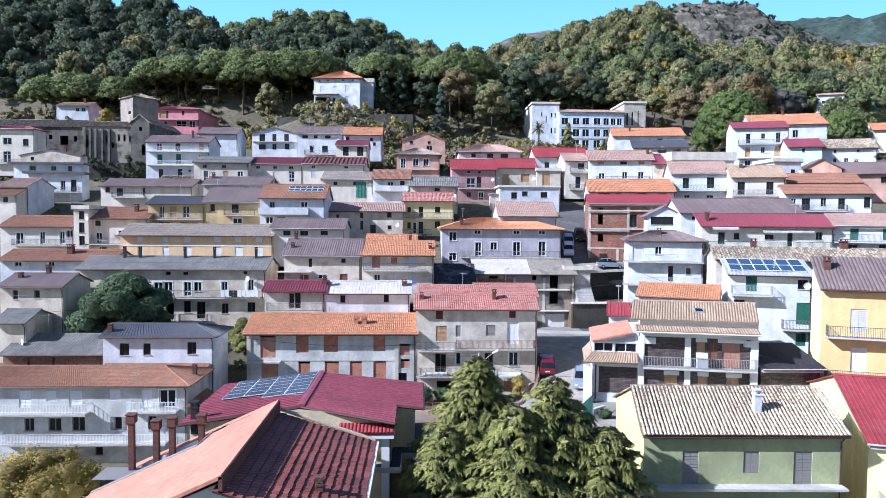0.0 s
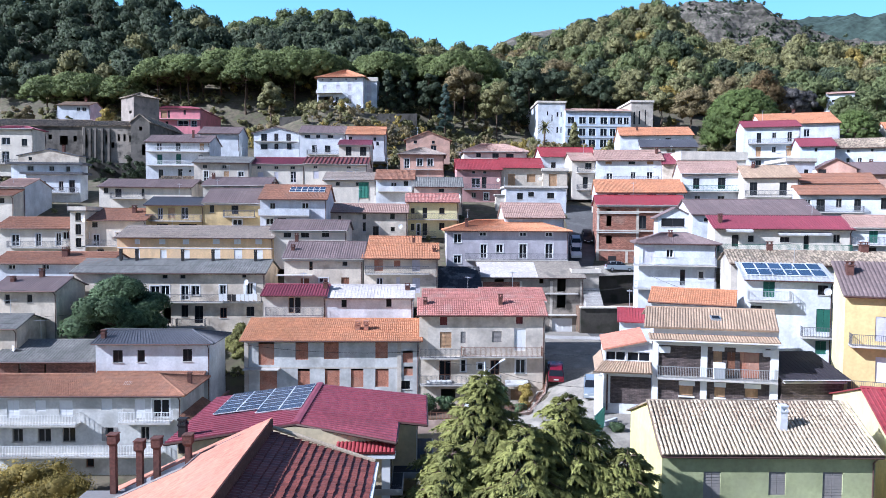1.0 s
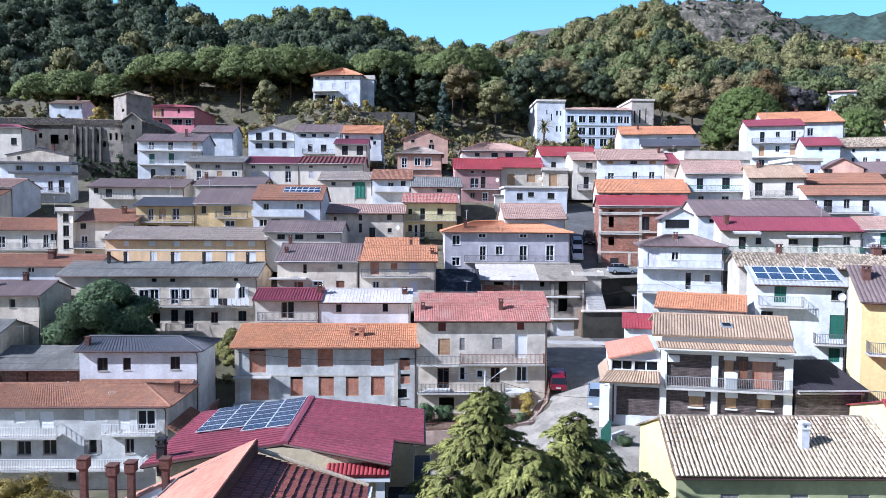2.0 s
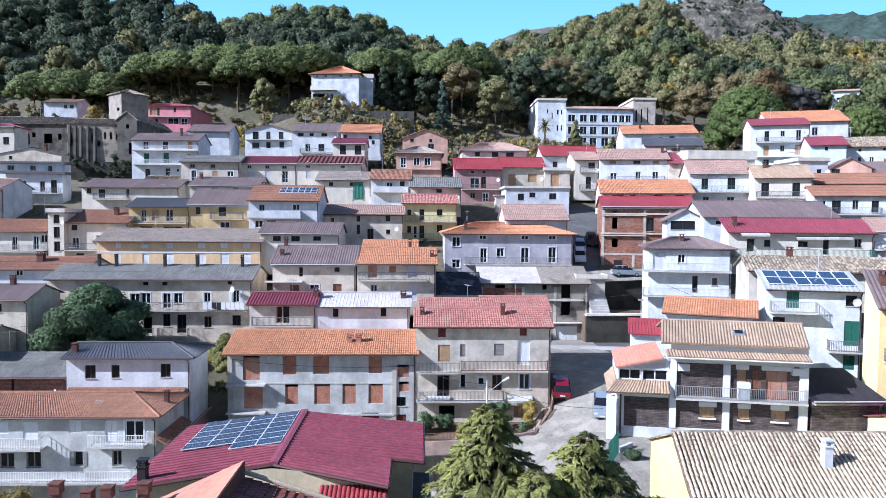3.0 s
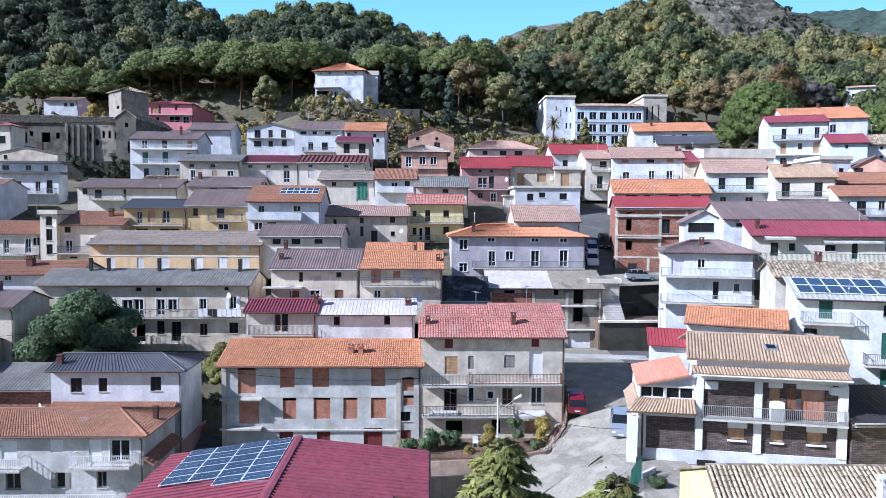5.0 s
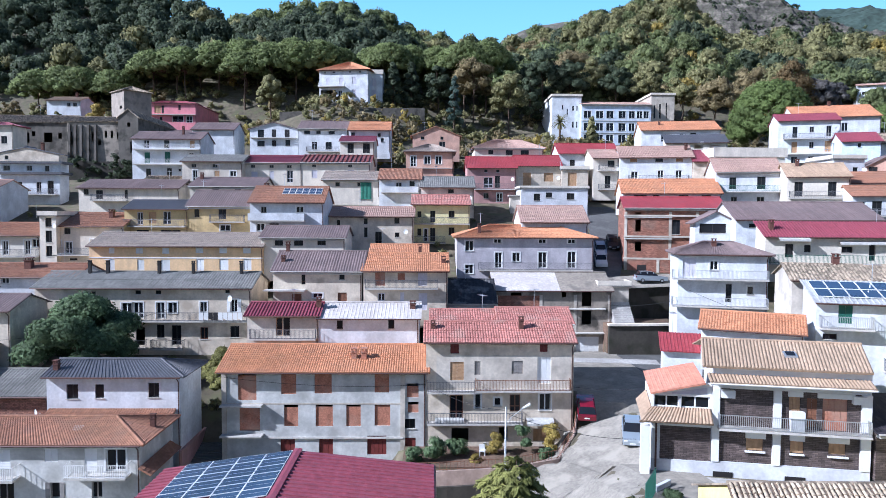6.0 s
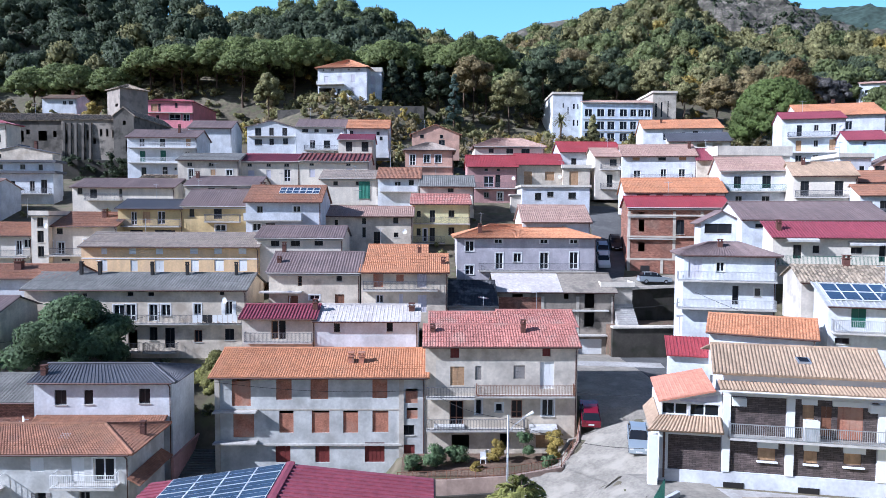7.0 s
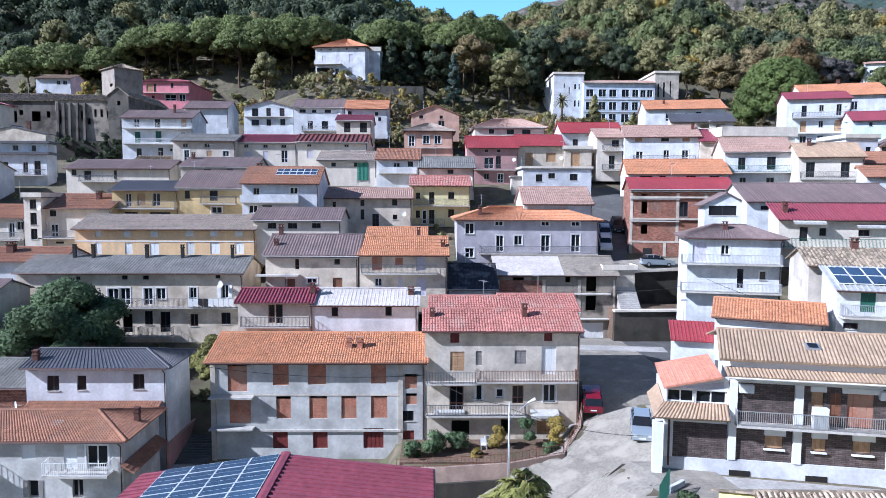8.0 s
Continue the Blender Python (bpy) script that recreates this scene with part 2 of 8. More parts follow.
def leaf(name, color, var=0.3, big_scale=0.15, through_light=0.4):
    m = mat(name, color, 0.75, big=0.35, fine=0.25, big_scale=big_scale, fine_scale=1.6, island=var, bump=0, spec=0.25)
    n, k = m.node_tree.nodes, m.node_tree.links
    b, out = n["Principled BSDF"], n["Material Output"]
    tr, mx = n.new("ShaderNodeBsdfTranslucent"), n.new("ShaderNodeMixShader")
    k.new(b.inputs["Base Color"].links[0].from_socket, tr.inputs["Color"])
    mx.inputs[0].default_value = through_light
    k.new(b.outputs[0], mx.inputs[1])
    k.new(tr.outputs[0], mx.inputs[2])
    k.new(mx.outputs[0], out.inputs["Surface"])
    return m


M_PINE = leaf("pine_needles", (0.195, 0.225, 0.09))
M_UMBRELLA = leaf("umbrella_pine_needles", (0.20, 0.24, 0.085), 0.25)
M_OAKLEAF = leaf("oak_leaves", (0.285, 0.27, 0.12))
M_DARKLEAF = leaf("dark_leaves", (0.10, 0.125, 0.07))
M_BLUISH = leaf("bluish_needles", (0.12, 0.17, 0.135), 0.2)
M_AUTUMN = leaf("autumn_leaves", (0.40, 0.31, 0.085))
M_YELLOWGREEN = leaf("yellow_green_leaves", (0.27, 0.26, 0.085))
M_DRY = leaf("dry_leaves", (0.31, 0.25, 0.125))
M_BROWN = leaf("brown_leaves", (0.22, 0.155, 0.07))
M_GREYTWIG = leaf("grey_twigs", (0.20, 0.185, 0.17), 0.2)
M_DOME = leaf("stone_pine_needles", (0.165, 0.215, 0.065), 0.2)
M_CEDAR = leaf("cedar_needles", (0.25, 0.25, 0.068), 0.22, 0.8, 0.1)
M_GARDEN = leaf("garden_leaves", (0.14, 0.20, 0.095))
PAINT = {"white": M_WHITE, "dark": M_DARK, "green": M_GREEN, "wood": M_WOOD, "oak": M_OAK, "grey": M_GREYP, "lilac": M_LILAC,
         "brick": M_INFILL, "red": M_DOORRED}


# ---- mesh helpers ----
class Mesh:
    """Vertices and faces gathered for one mesh."""

    def __init__(self):
        self.v, self.f = [], []

    def quad(self, a, b, c, d):
        k = len(self.v)
        self.v += [a, b, c, d]
        self.f.append((k, k + 1, k + 2, k + 3))

    def poly(self, pts):
        k = len(self.v)
        self.v += list(pts)
        self.f.append(tuple(range(k, k + len(pts))))

    def hexa(self, p):
        """Eight corners: four below, four above, each anticlockwise from above."""
        k = len(self.v)
        self.v += list(p)
        for q in ((3, 2, 1, 0), (4, 5, 6, 7), (0, 1, 5, 4), (1, 2, 6, 5), (2, 3, 7, 6), (3, 0, 4, 7)):
            self.f.append(tuple(k + i for i in q))

    def box(self, x0, y0, z0, x1, y1, z1):
        self.hexa([(x0, y0, z0), (x1, y0, z0), (x1, y1, z0), (x0, y1, z0), (x0, y0, z1), (x1, y0, z1), (x1, y1, z1), (x0, y1, z1)])

    def tube(self, a, b, r, r2=None, sides=8, caps=True):
        a, b = Vector(a), Vector(b)
        r2 = r if r2 is None else r2
        q = (b - a).to_track_quat("Z", "Y")
        k = len(self.v)
        for p, rr in ((a, r), (b, r2)):
            for i in range(sides):
                w = 2 * math.pi * i / sides
                self.v.append(tuple(p + q @ Vector((math.cos(w) * rr, math.sin(w) * rr, 0))))
        for i in range(sides):
            j = (i + 1) % sides
            self.f.append((k + i, k + j, k + sides + j, k + sides + i))
        if caps:
            self.f.append(tuple(k + i for i in reversed(range(sides))))
            self.f.append(tuple(k + sides + i for i in range(sides)))

    def data(self, name, material, smooth=False):
        me = bpy.data.meshes.new(name)
        me.from_pydata([tuple(p) for p in self.v], [], self.f)
        me.materials.append(material)
        if smooth:
            me.shade_smooth()
        me.update()
        return me


def part(name, mesh, material, parent, label="", smooth=False):
    """One mesh as a part of a thing or of another part."""
    ob = new(name, mesh.data(name, material, smooth) if isinstance(mesh, Mesh) else mesh)
    ob.parent = parent
    if label:
        ob["label"] = label
    return ob


def thing(name, m, label, category, group="", kind=""):
    ob = new(name)
    ob.matrix_world = m
    ob.empty_display_size = 0.3
    return tagged(ob, label, category, group, kind)


# ---- houses ----
def sheet(mesh, a, b, c, d, period, wave, course, thick=0.10, seg=4, rib=(0.0, 0.05, 0.28, 0.33)):
    """A roof plane: a, b along the eave, d, c along the ridge; rows of tiles run up from eave to ridge."""
    a, b, c, d = Vector(a), Vector(b), Vector(c), Vector(d)
    up = (b - a).cross(d - a).normalized()
    if up.z < 0:
        up = -up
    w, h = max((b - a).length, (c - d).length), max((d - a).length, (c - b).length)
    nu = max(2, int(w / period)) * seg if seg else 2
    wave = wave if seg else 0.0
    course = course if seg else 0
    nv = max(1, int(h / course)) if course else 1
    us = [i / nu for i in range(nu + 1)]
    ribs = seg and not course
    if ribs:
        npan = nu // seg
        us = [min(1.0, (i + q) / npan) for i in range(npan) for q in rib] + [1.0]
        nu = len(us) - 1
    rows = []
    for j in range(nv):
        for k in (0, 1):
            v = (j + k) / nv
            lift = (0.035 if k == 0 else 0.0) if course else 0.0
            rows.append((v, lift))
    base = len(mesh.v)
    flat_pts = []
    for v, lift in rows:
        for i, u in enumerate(us):
            p = (a.lerp(b, u)).lerp(d.lerp(c, u), v)
            s = abs(math.sin(math.pi * u * nu / max(seg, 1))) if course else (1.0 if ribs and i % 4 in (1, 2) else 0.0)
            flat_pts.append(p)
            mesh.v.append(tuple(p + up * (thick + wave * s + lift)))
    n1, nr = nu + 1, len(rows)
    for j in range(nr - 1):
        for i in range(nu):
            q = base + j * n1 + i
            mesh.f.append((q, q + 1, q + 1 + n1, q + n1))
    # edges and underside hang from the rim
    rim = list(range(n1)) + [j * n1 + nu for j in range(1, nr)] + [(nr - 1) * n1 + i for i in range(nu - 1, -1, -1)] + [j * n1 for j in range(nr - 2, 0, -1)]
    k = len(mesh.v)
    mesh.v += [tuple(flat_pts[i]) for i in rim]
    m = len(rim)
    for i in range(m):
        mesh.f.append((base + rim[i], k + i, k + (i + 1) % m, base + rim[(i + 1) % m]))
    mesh.f.append(tuple(k + i for i in range(m)))


def half_tile(m, p, q, side, up, r0, r1, l0, l1):
    """One half-round tile from p up to q."""
    b0 = len(m.v)
    for s, rr, ll in ((p, r0, l0), (q, r1, l1)):
        m.v += [tuple(s + side * math.cos(w) * rr + up * (ll + math.sin(w) * rr)) for w in (0.0, 0.7, 1.3, 1.84, 2.44, 3.1416)]
    for e in range(5):
        m.f.append((b0 + e, b0 + e + 1, b0 + 7 + e, b0 + 6 + e))
    m.f.append(tuple(b0 + e for e in range(5, -1, -1)))


def single_tiles(root, a, b, c, d, spacing, r, long, lift, low, seed=1):
    """Cover tiles laid one by one on a roof plane; the lowest courses are parts, the upper ones one joined part."""
    a, b, c, d = Vector(a), Vector(b), Vector(c), Vector(d)
    side, along = (b - a).normalized(), (d - a).normalized()
    up = side.cross(along).normalized()
    rg = random.Random(seed)
    t = Mesh()
    half_tile(t, Vector((0, 0, 0)), Vector((0, long * 1.14, 0)), Vector((1, 0, 0)), Vector((0, 0, 1)), r * 1.05, r * 0.82, 0.03, 0.0)
    me = t.data("tile", M_COPPO_EACH)
    rest = Mesh()
    n = int((b - a).length / spacing)
    for i in range(n):
        p0 = a.lerp(b, (i + 0.5) / n)
        ln = (d.lerp(c, (i + 0.5) / n) - p0).length
        y, j = -rg.random() * 0.15, 0
        while y < ln - 0.1:
            p = p0 + along * max(0.0, y) + side * rg.uniform(-0.012, 0.012) + up * (lift + rg.uniform(0, 0.02))
            if j < low:
                ob = part("tile", me, None, root)
                w = rg.uniform(-0.05, 0.05)
                s2, a2 = side * math.cos(w) + along * math.sin(w), along * math.cos(w) - side * math.sin(w)
                ob.matrix_local = Matrix((s2, a2, up)).transposed().to_4x4()
                ob.location = p
            else:
                half_tile(rest, p, p0 + along * min(ln, y + long * 1.14) + up * lift, side, up, r * rg.uniform(0.98, 1.1), r * 0.82, 0.03, 0.0)
            y += long * rg.uniform(0.94, 1.06)
            j += 1
    ob = part("upper_tiles", rest, M_COPPO, root)
    ob["kind"] = "stuff"


def facade(mesh, w, z0, z1, holes, reveal=0.24, y=0.0):
    """A wall in the plane y from x=0 to w with holes (u0, u1, v0, v1) whose reveals go back into it."""
    xs = sorted({0.0, w, *[min(max(h[i], 0.02), w - 0.02) for h in holes for i in (0, 1)]})
    zs = sorted({z0, z1, *[min(max(h[i], z0 + 0.02), z1 - 0.02) for h in holes for i in (2, 3)]})
    for i in range(len(xs) - 1):
        for j in range(len(zs) - 1):
            cx, cz = (xs[i] + xs[i + 1]) / 2, (zs[j] + zs[j + 1]) / 2
            if any(h[0] < cx < h[1] and h[2] < cz < h[3] for h in holes):
                continue
            mesh.quad((xs[i], y, zs[j]), (xs[i + 1], y, zs[j]), (xs[i + 1], y, zs[j + 1]), (xs[i], y, zs[j + 1]))
    for u0, u1, v0, v1 in holes:
        k = y + reveal
        mesh.quad((u0, y, v0), (u0, y, v1), (u0, k, v1), (u0, k, v0))
        mesh.quad((u1, y, v1), (u1, y, v0), (u1, k, v0), (u1, k, v1))
        mesh.quad((u0, y, v0), (u0, k, v0), (u1, k, v0), (u1, y, v0))
        mesh.quad((u0, y, v1), (u1, y, v1), (u1, k, v1), (u0, k, v1))


def opening(root, kind, u0, u1, v0, v1, y=0.0, lab=""):
    """A window, door, shutter or infill set in its hole. kind: letter and paint, such as w:white."""
    code, _, paint = kind.partition(":")
    paint = paint or "white"
    pm = PAINT[paint]
    w, h = u1 - u0, v1 - v0
    fr = min(0.09, w * 0.12)
    k = y + 0.14
    if code in "wdo":
        f = Mesh()
        xs = [(u0 + fr, u1 - fr)] if w <= 0.8 else [(u0 + fr, (u0 + u1) / 2 - fr * 0.6), ((u0 + u1) / 2 + fr * 0.6, u1 - fr)]
        zs = [(v0 + fr, v1 - fr)] if code != "d" else [(v0 + fr, v0 + h * 0.3), (v0 + h * 0.3 + fr, v1 - fr)]
        plate(f, u0, u1, v0, v1, [(a, b, c, e) for a, b in xs for c, e in zs], k, 0.06)
        win = part("french_door" if code == "d" else "window", f, pm, root, lab)
        if paint == "white":
            f = Mesh()
            e = 0.13
            f.box(u0 - e, y - 0.035, v0, u0, y - 0.003, v1 + e)
            f.box(u1, y - 0.035, v0, u1 + e, y - 0.003, v1 + e)
            f.box(u0, y - 0.035, v1, u1, y - 0.003, v1 + e)
            part("surround", f, M_WHITE, win)
        g = Mesh()
        g.box(u0 + 0.01, k + 0.02, v0 + 0.01, u1 - 0.01, k + 0.035, v1 - 0.01)
        part("pane", g, M_GLASS, win)
        if code != "d":
            s = Mesh()
            s.box(u0 - 0.08, y - 0.08, v0 - 0.07, u1 + 0.08, y + 0.1, v0)
            part("sill", s, M_SLAB, win)
        if code == "o":
            for a, b in ((u0 - w * 0.48, u0 - 0.03), (u1 + 0.03, u1 + w * 0.48)):
                s = Mesh()
                louvre(s, a, b, v0, v1, y - 0.05)
                part("shutter", s, pm, win)
    elif code == "s":
        win = thing("shuttered_window", Matrix(), lab, "")
        win.parent = root
        s = Mesh()
        louvre(s, u0, (u0 + u1) / 2 - 0.01, v0, v1, y + 0.05)
        part("shutter", s, pm, win)
        s = Mesh()
        louvre(s, (u0 + u1) / 2 + 0.01, u1, v0, v1, y + 0.05)
        part("shutter", s, pm, win)
    elif code == "b":
        f = Mesh()
        f.box(u0, y + 0.10, v0, u1, y + 0.2, v1 - 0.28)
        part("brick_infill", f, pm if paint != "white" else M_INFILL, root, lab)
    elif code == "g":
        f = Mesh()
        nb = max(3, int(w / 0.35))
        prof = []
        for i in range(nb):
            a, b = u0 + w * i / nb, u0 + w * (i + 1) / nb
            prof += [(a, 0.15), (a + 0.02, 0.12), (b - 0.02, 0.12), (b, 0.15)]
        for (a, p), (b, q) in zip(prof, prof[1:]):
            f.quad((a, y + p, v0), (b, y + q, v0), (b, y + q, v1), (a, y + p, v1))
        part("door", f, pm, root, lab)


def louvre(s, a, b, v0, v1, y):
    """A shutter leaf: one folded sheet of slats with a closed edge."""
    n = max(4, min(12, int((v1 - v0) / 0.13)))
    prof = [(y + 0.05, v0)]
    for i in range(n):
        z, e = v0 + (v1 - v0) * i / n, v0 + (v1 - v0) * (i + 1) / n
        prof += [(y, z + 0.02 * (i == 0)), (y + 0.03, e - 0.004)]
    prof += [(y + 0.05, v1)]
    for (p, z), (q, e) in zip(prof, prof[1:]):
        s.quad((a, p, z), (b, p, z), (b, q, e), (a, q, e))
    for x in (a, b):
        s.poly([(x, p, z) for p, z in prof])
    s.quad((a, y + 0.05, v0), (a, y + 0.05, v1), (b, y + 0.05, v1), (b, y + 0.05, v0))


def plate(mesh, u0, u1, v0, v1, holes, y, deep):
    """A flat frame with holes, deep thick, whose front lies at y."""
    f = Mesh()
    facade(f, u1 - u0, v0, v1, [(a - u0, b - u0, c, d) for a, b, c, d in holes], deep, y)
    k = len(mesh.v)
    mesh.v += [(p[0] + u0, p[1], p[2]) for p in f.v]
    mesh.f += [tuple(k + i for i in q) for q in f.f]
    for p, q in (((u0, v0), (u0, v1)), ((u0, v1), (u1, v1)), ((u1, v1), (u1, v0)), ((u1, v0), (u0, v0))):
        mesh.quad((p[0], y, p[1]), (q[0], y, q[1]), (q[0], y + deep, q[1]), (p[0], y + deep, p[1]))


def balcony(root, u0, u1, v, deep=1.1, rail="iron", y=0.0, step=0.14, height=1.0, slab=0.16):
    b = Mesh()
    b.box(u0, y - deep, v - slab, u1, y + 0.02, v)
    bal = part("balcony", b, M_SLAB, root)
    if not rail:
        return bal
    if rail == "parapet":
        r = Mesh()
        r.box(u0, y - deep, v, u1, y - deep + 0.1, v + height)
        r.box(u0, y - deep + 0.1, v, u0 + 0.1, y, v + height)
        r.box(u1 - 0.1, y - deep + 0.1, v, u1, y, v + height)
        part("parapet", r, WALL["white"], bal)
        return bal
    m = {"iron": M_IRON, "white": M_WHITE, "steel": M_STEEL, "wood": M_WOOD, "green": M_GREEN}[rail]
    r = Mesh()
    e = y - deep + 0.05
    for z in (v + 0.08, v + height):
        r.box(u0 + 0.03, e - 0.02, z - 0.025, u1 - 0.03, e + 0.02, z + 0.025)
        for x in (u0 + 0.05, u1 - 0.05):
            r.box(x - 0.02, e + 0.02, z - 0.025, x + 0.02, y, z + 0.025)
    n = max(2, int((u1 - u0) / step))
    for i in range(n + 1):
        x = u0 + 0.05 + (u1 - u0 - 0.1) * i / n
        r.box(x - 0.014, e - 0.012, v, x + 0.014, e + 0.012, v + height)
    ns = max(1, int(deep / step))
    for i in range(1, ns):
        yy = e + (y - e) * i / ns
        for x in (u0 + 0.05, u1 - 0.05):
            r.box(x - 0.012, yy - 0.012, v, x + 0.012, yy + 0.012, v + height)
    part("railing", r, m, bal)
    return bal


def chimney(root, x, y, z, h=1.2, w=0.5, material=None, cap="cap"):
    c = Mesh()
    c.box(x - w / 2, y - w / 2, z - 0.9, x + w / 2, y + w / 2, z + h)
    c.box(x - w * 0.62, y - w * 0.62, z + h, x + w * 0.62, y + w * 0.62, z + h + 0.09)
    ch = part("chimney", c, material or M_CHIM, root)
    k = Mesh()
    for sx in (-1, 1):
        for sy in (-1, 1):
            k.box(x + sx * w * 0.36 - 0.05, y + sy * w * 0.36 - 0.05, z + h + 0.09, x + sx * w * 0.36 + 0.05, y + sy * w * 0.36 + 0.05, z + h + 0.33)
    k.box(x - w * 0.6, y - w * 0.6, z + h + 0.33, x + w * 0.6, y + w * 0.6, z + h + 0.42)
    part(cap, k, material or M_CHIM, ch)


def house(label, x, y, z, w, h, d, wall="white", roof="orange", kind="gable", rise=1.6, yaw=0.0, over=0.55, ops=(), balconies=(),
          chimneys=(), group="village houses", pipe=True, name="house", side=None, solar=None, fields=()):
    """A house with its front along x at y, its base at z, eave h above it and d deep; openings in metres from its front left foot."""
    root = thing(name, pose(x, y, z, 0, 0, yaw), label, "house", group)
    wm = WALL[wall]
    f = Mesh()
    holes = [(max(o[1], 0.1), min(o[2], w - 0.1), max(o[3], -0.5), min(o[4], h - 0.05)) for o in ops]
    facade(f, w, -1.5, h, holes)
    part("front_wall", f, wm, root)
    for u0, u1, v0, v1, plaster in fields:
        f = Mesh()
        plate(f, u0, u1, v0, v1, [q for q in holes if u0 < q[0] and q[1] < u1 and v0 < q[2] and q[3] < v1], -0.008, 0.007)
        part("plaster_field", f, WALL[plaster], root, "newer render patch")
    g = Mesh()
    zr = h + rise
    if kind == "gable":
        for xx, o in ((0, 1), (w, -1)):
            g.poly([(xx, 0, -1.5), (xx, 0, h), (xx, d / 2, zr), (xx, d, h), (xx, d, -1.5)][::o])
        g.quad((0, d, -1.5), (w, d, -1.5), (w, d, h), (0, d, h))
    elif kind == "front":
        g.poly([(0, 0, h), (w, 0, h), (w / 2, 0, zr)])
        g.poly([(0, d, h), (w / 2, d, zr), (w, d, h)])
        for xx in (0, w):
            g.quad((xx, 0, -1.5), (xx, d, -1.5), (xx, d, h), (xx, 0, h))
        g.quad((0, d, -1.5), (w, d, -1.5), (w, d, h), (0, d, h))
    elif kind == "mono":
        for xx, o in ((0, 1), (w, -1)):
            g.poly([(xx, 0, -1.5), (xx, 0, h), (xx, d, zr), (xx, d, -1.5)][::o])
        g.quad((0, d, -1.5), (w, d, -1.5), (w, d, zr), (0, d, zr))
    else:
        for xx in (0, w):
            g.quad((xx, 0, -1.5), (xx, d, -1.5), (xx, d, h), (xx, 0, h))
        g.quad((0, d, -1.5), (w, d, -1.5), (w, d, h), (0, d, h))
    part("side_wall", g, WALL[side] if side else wm, root)
    for o in ops:
        o0, a, b, c, e = o[:5]
        if o0[0] != "k":
            opening(root, o0, max(a, 0.1), min(b, w - 0.1), max(c, -0.5), min(e, h - 0.05), 0.0, o[5] if len(o) > 5 else "")
    r, r2, r3, r4, ridge = Mesh(), Mesh(), Mesh(), Mesh(), Mesh()
    q = (*ROOFS[roof][5:7], ROOFS[roof][7] * (1 if y < 90 else 2.2), 0.10, 4 if y < 84 else 2)
    back = (*q[:3], 0.10, 0)
    ov = over
    if kind == "gable":
        s = rise / (d / 2)
        sheet(r, (-ov * 0.5, -ov, h - s * ov), (w + ov * 0.5, -ov, h - s * ov), (w + ov * 0.5, d / 2, zr), (-ov * 0.5, d / 2, zr), *q)
        sheet(r2, (-ov * 0.5, d + ov, h - s * ov), (w + ov * 0.5, d + ov, h - s * ov), (w + ov * 0.5, d / 2, zr), (-ov * 0.5, d / 2, zr), *back)
        ridge.tube((-ov * 0.5, d / 2, zr + 0.12), (w + ov * 0.5, d / 2, zr + 0.12), 0.13, sides=6)
    elif kind == "front":
        s = rise / (w / 2)
        sheet(r, (-ov, -ov * 0.6, h - s * ov), (-ov, d + ov * 0.6, h - s * ov), (w / 2, d + ov * 0.6, zr), (w / 2, -ov * 0.6, zr), *q)
        sheet(r2, (w + ov, -ov * 0.6, h - s * ov), (w + ov, d + ov * 0.6, h - s * ov), (w / 2, d + ov * 0.6, zr), (w / 2, -ov * 0.6, zr), *q)
        ridge.tube((w / 2, -ov * 0.6, zr + 0.10), (w / 2, d + ov * 0.6, zr + 0.10), 0.13 if ROOFS[roof][7] else 0.24, sides=8)
    elif kind == "mono":
        s = rise / d
        sheet(r, (-ov * 0.5, -ov, h - s * ov), (w + ov * 0.5, -ov, h - s * ov), (w + ov * 0.5, d + ov * 0.5, zr + s * ov * 0.5), (-ov * 0.5, d + ov * 0.5, zr + s * ov * 0.5), *q)
    elif kind in ("hip", "hip_right", "hip_left"):
        k = min(d / 2, w / 2 - 0.2)
        kl, kr = (0 if kind == "hip_right" else k), (0 if kind == "hip_left" else k)
        a, b, c, e = (-ov, -ov, h), (w + ov, -ov, h), (w + ov, d + ov, h), (-ov, d + ov, h)
        if kl == 0:
            a, e = (-ov * 0.5, -ov, h), (-ov * 0.5, d + ov, h)
        if kr == 0:
            b, c = (w + ov * 0.5, -ov, h), (w + ov * 0.5, d + ov, h)
        t0 = (kl if kl else a[0], d / 2, zr)
        t1 = (w - kr if kr else b[0], d / 2, zr)
        sheet(r, a, b, t1, t0, *q)
        sheet(r2, c, e, t0, t1, *back)
        if kl:
            sheet(r3, e, a, t0, t0, *q)
        else:
            g2 = Mesh(); g2.poly([(0, 0, h), (0, d / 2, zr), (0, d, h)]); part("gable_wall", g2, wm, root)
        if kr:
            sheet(r4, b, c, t1, t1, *q)
        else:
            g2 = Mesh(); g2.poly([(w, 0, h), (w, d, h), (w, d / 2, zr)]); part("gable_wall", g2, wm, root)
        for p0, p1 in ((t0, t1), (a, t0), (e, t0), (b, t1), (c, t1)):
            if (p0 in (a, e) and not kl) or (p0 in (b, c) and not kr):
                continue
            ridge.tube(Vector(p0) + Vector((0, 0, 0.15)), Vector(p1) + Vector((0, 0, 0.15)), 0.11, sides=6)
    elif kind == "flat":
        th = 0.42 if roof == "slate" else 0.18
        r.box(-ov * 0.5, -ov * 0.5, h, w + ov * 0.5, d + 0.2, h + th)
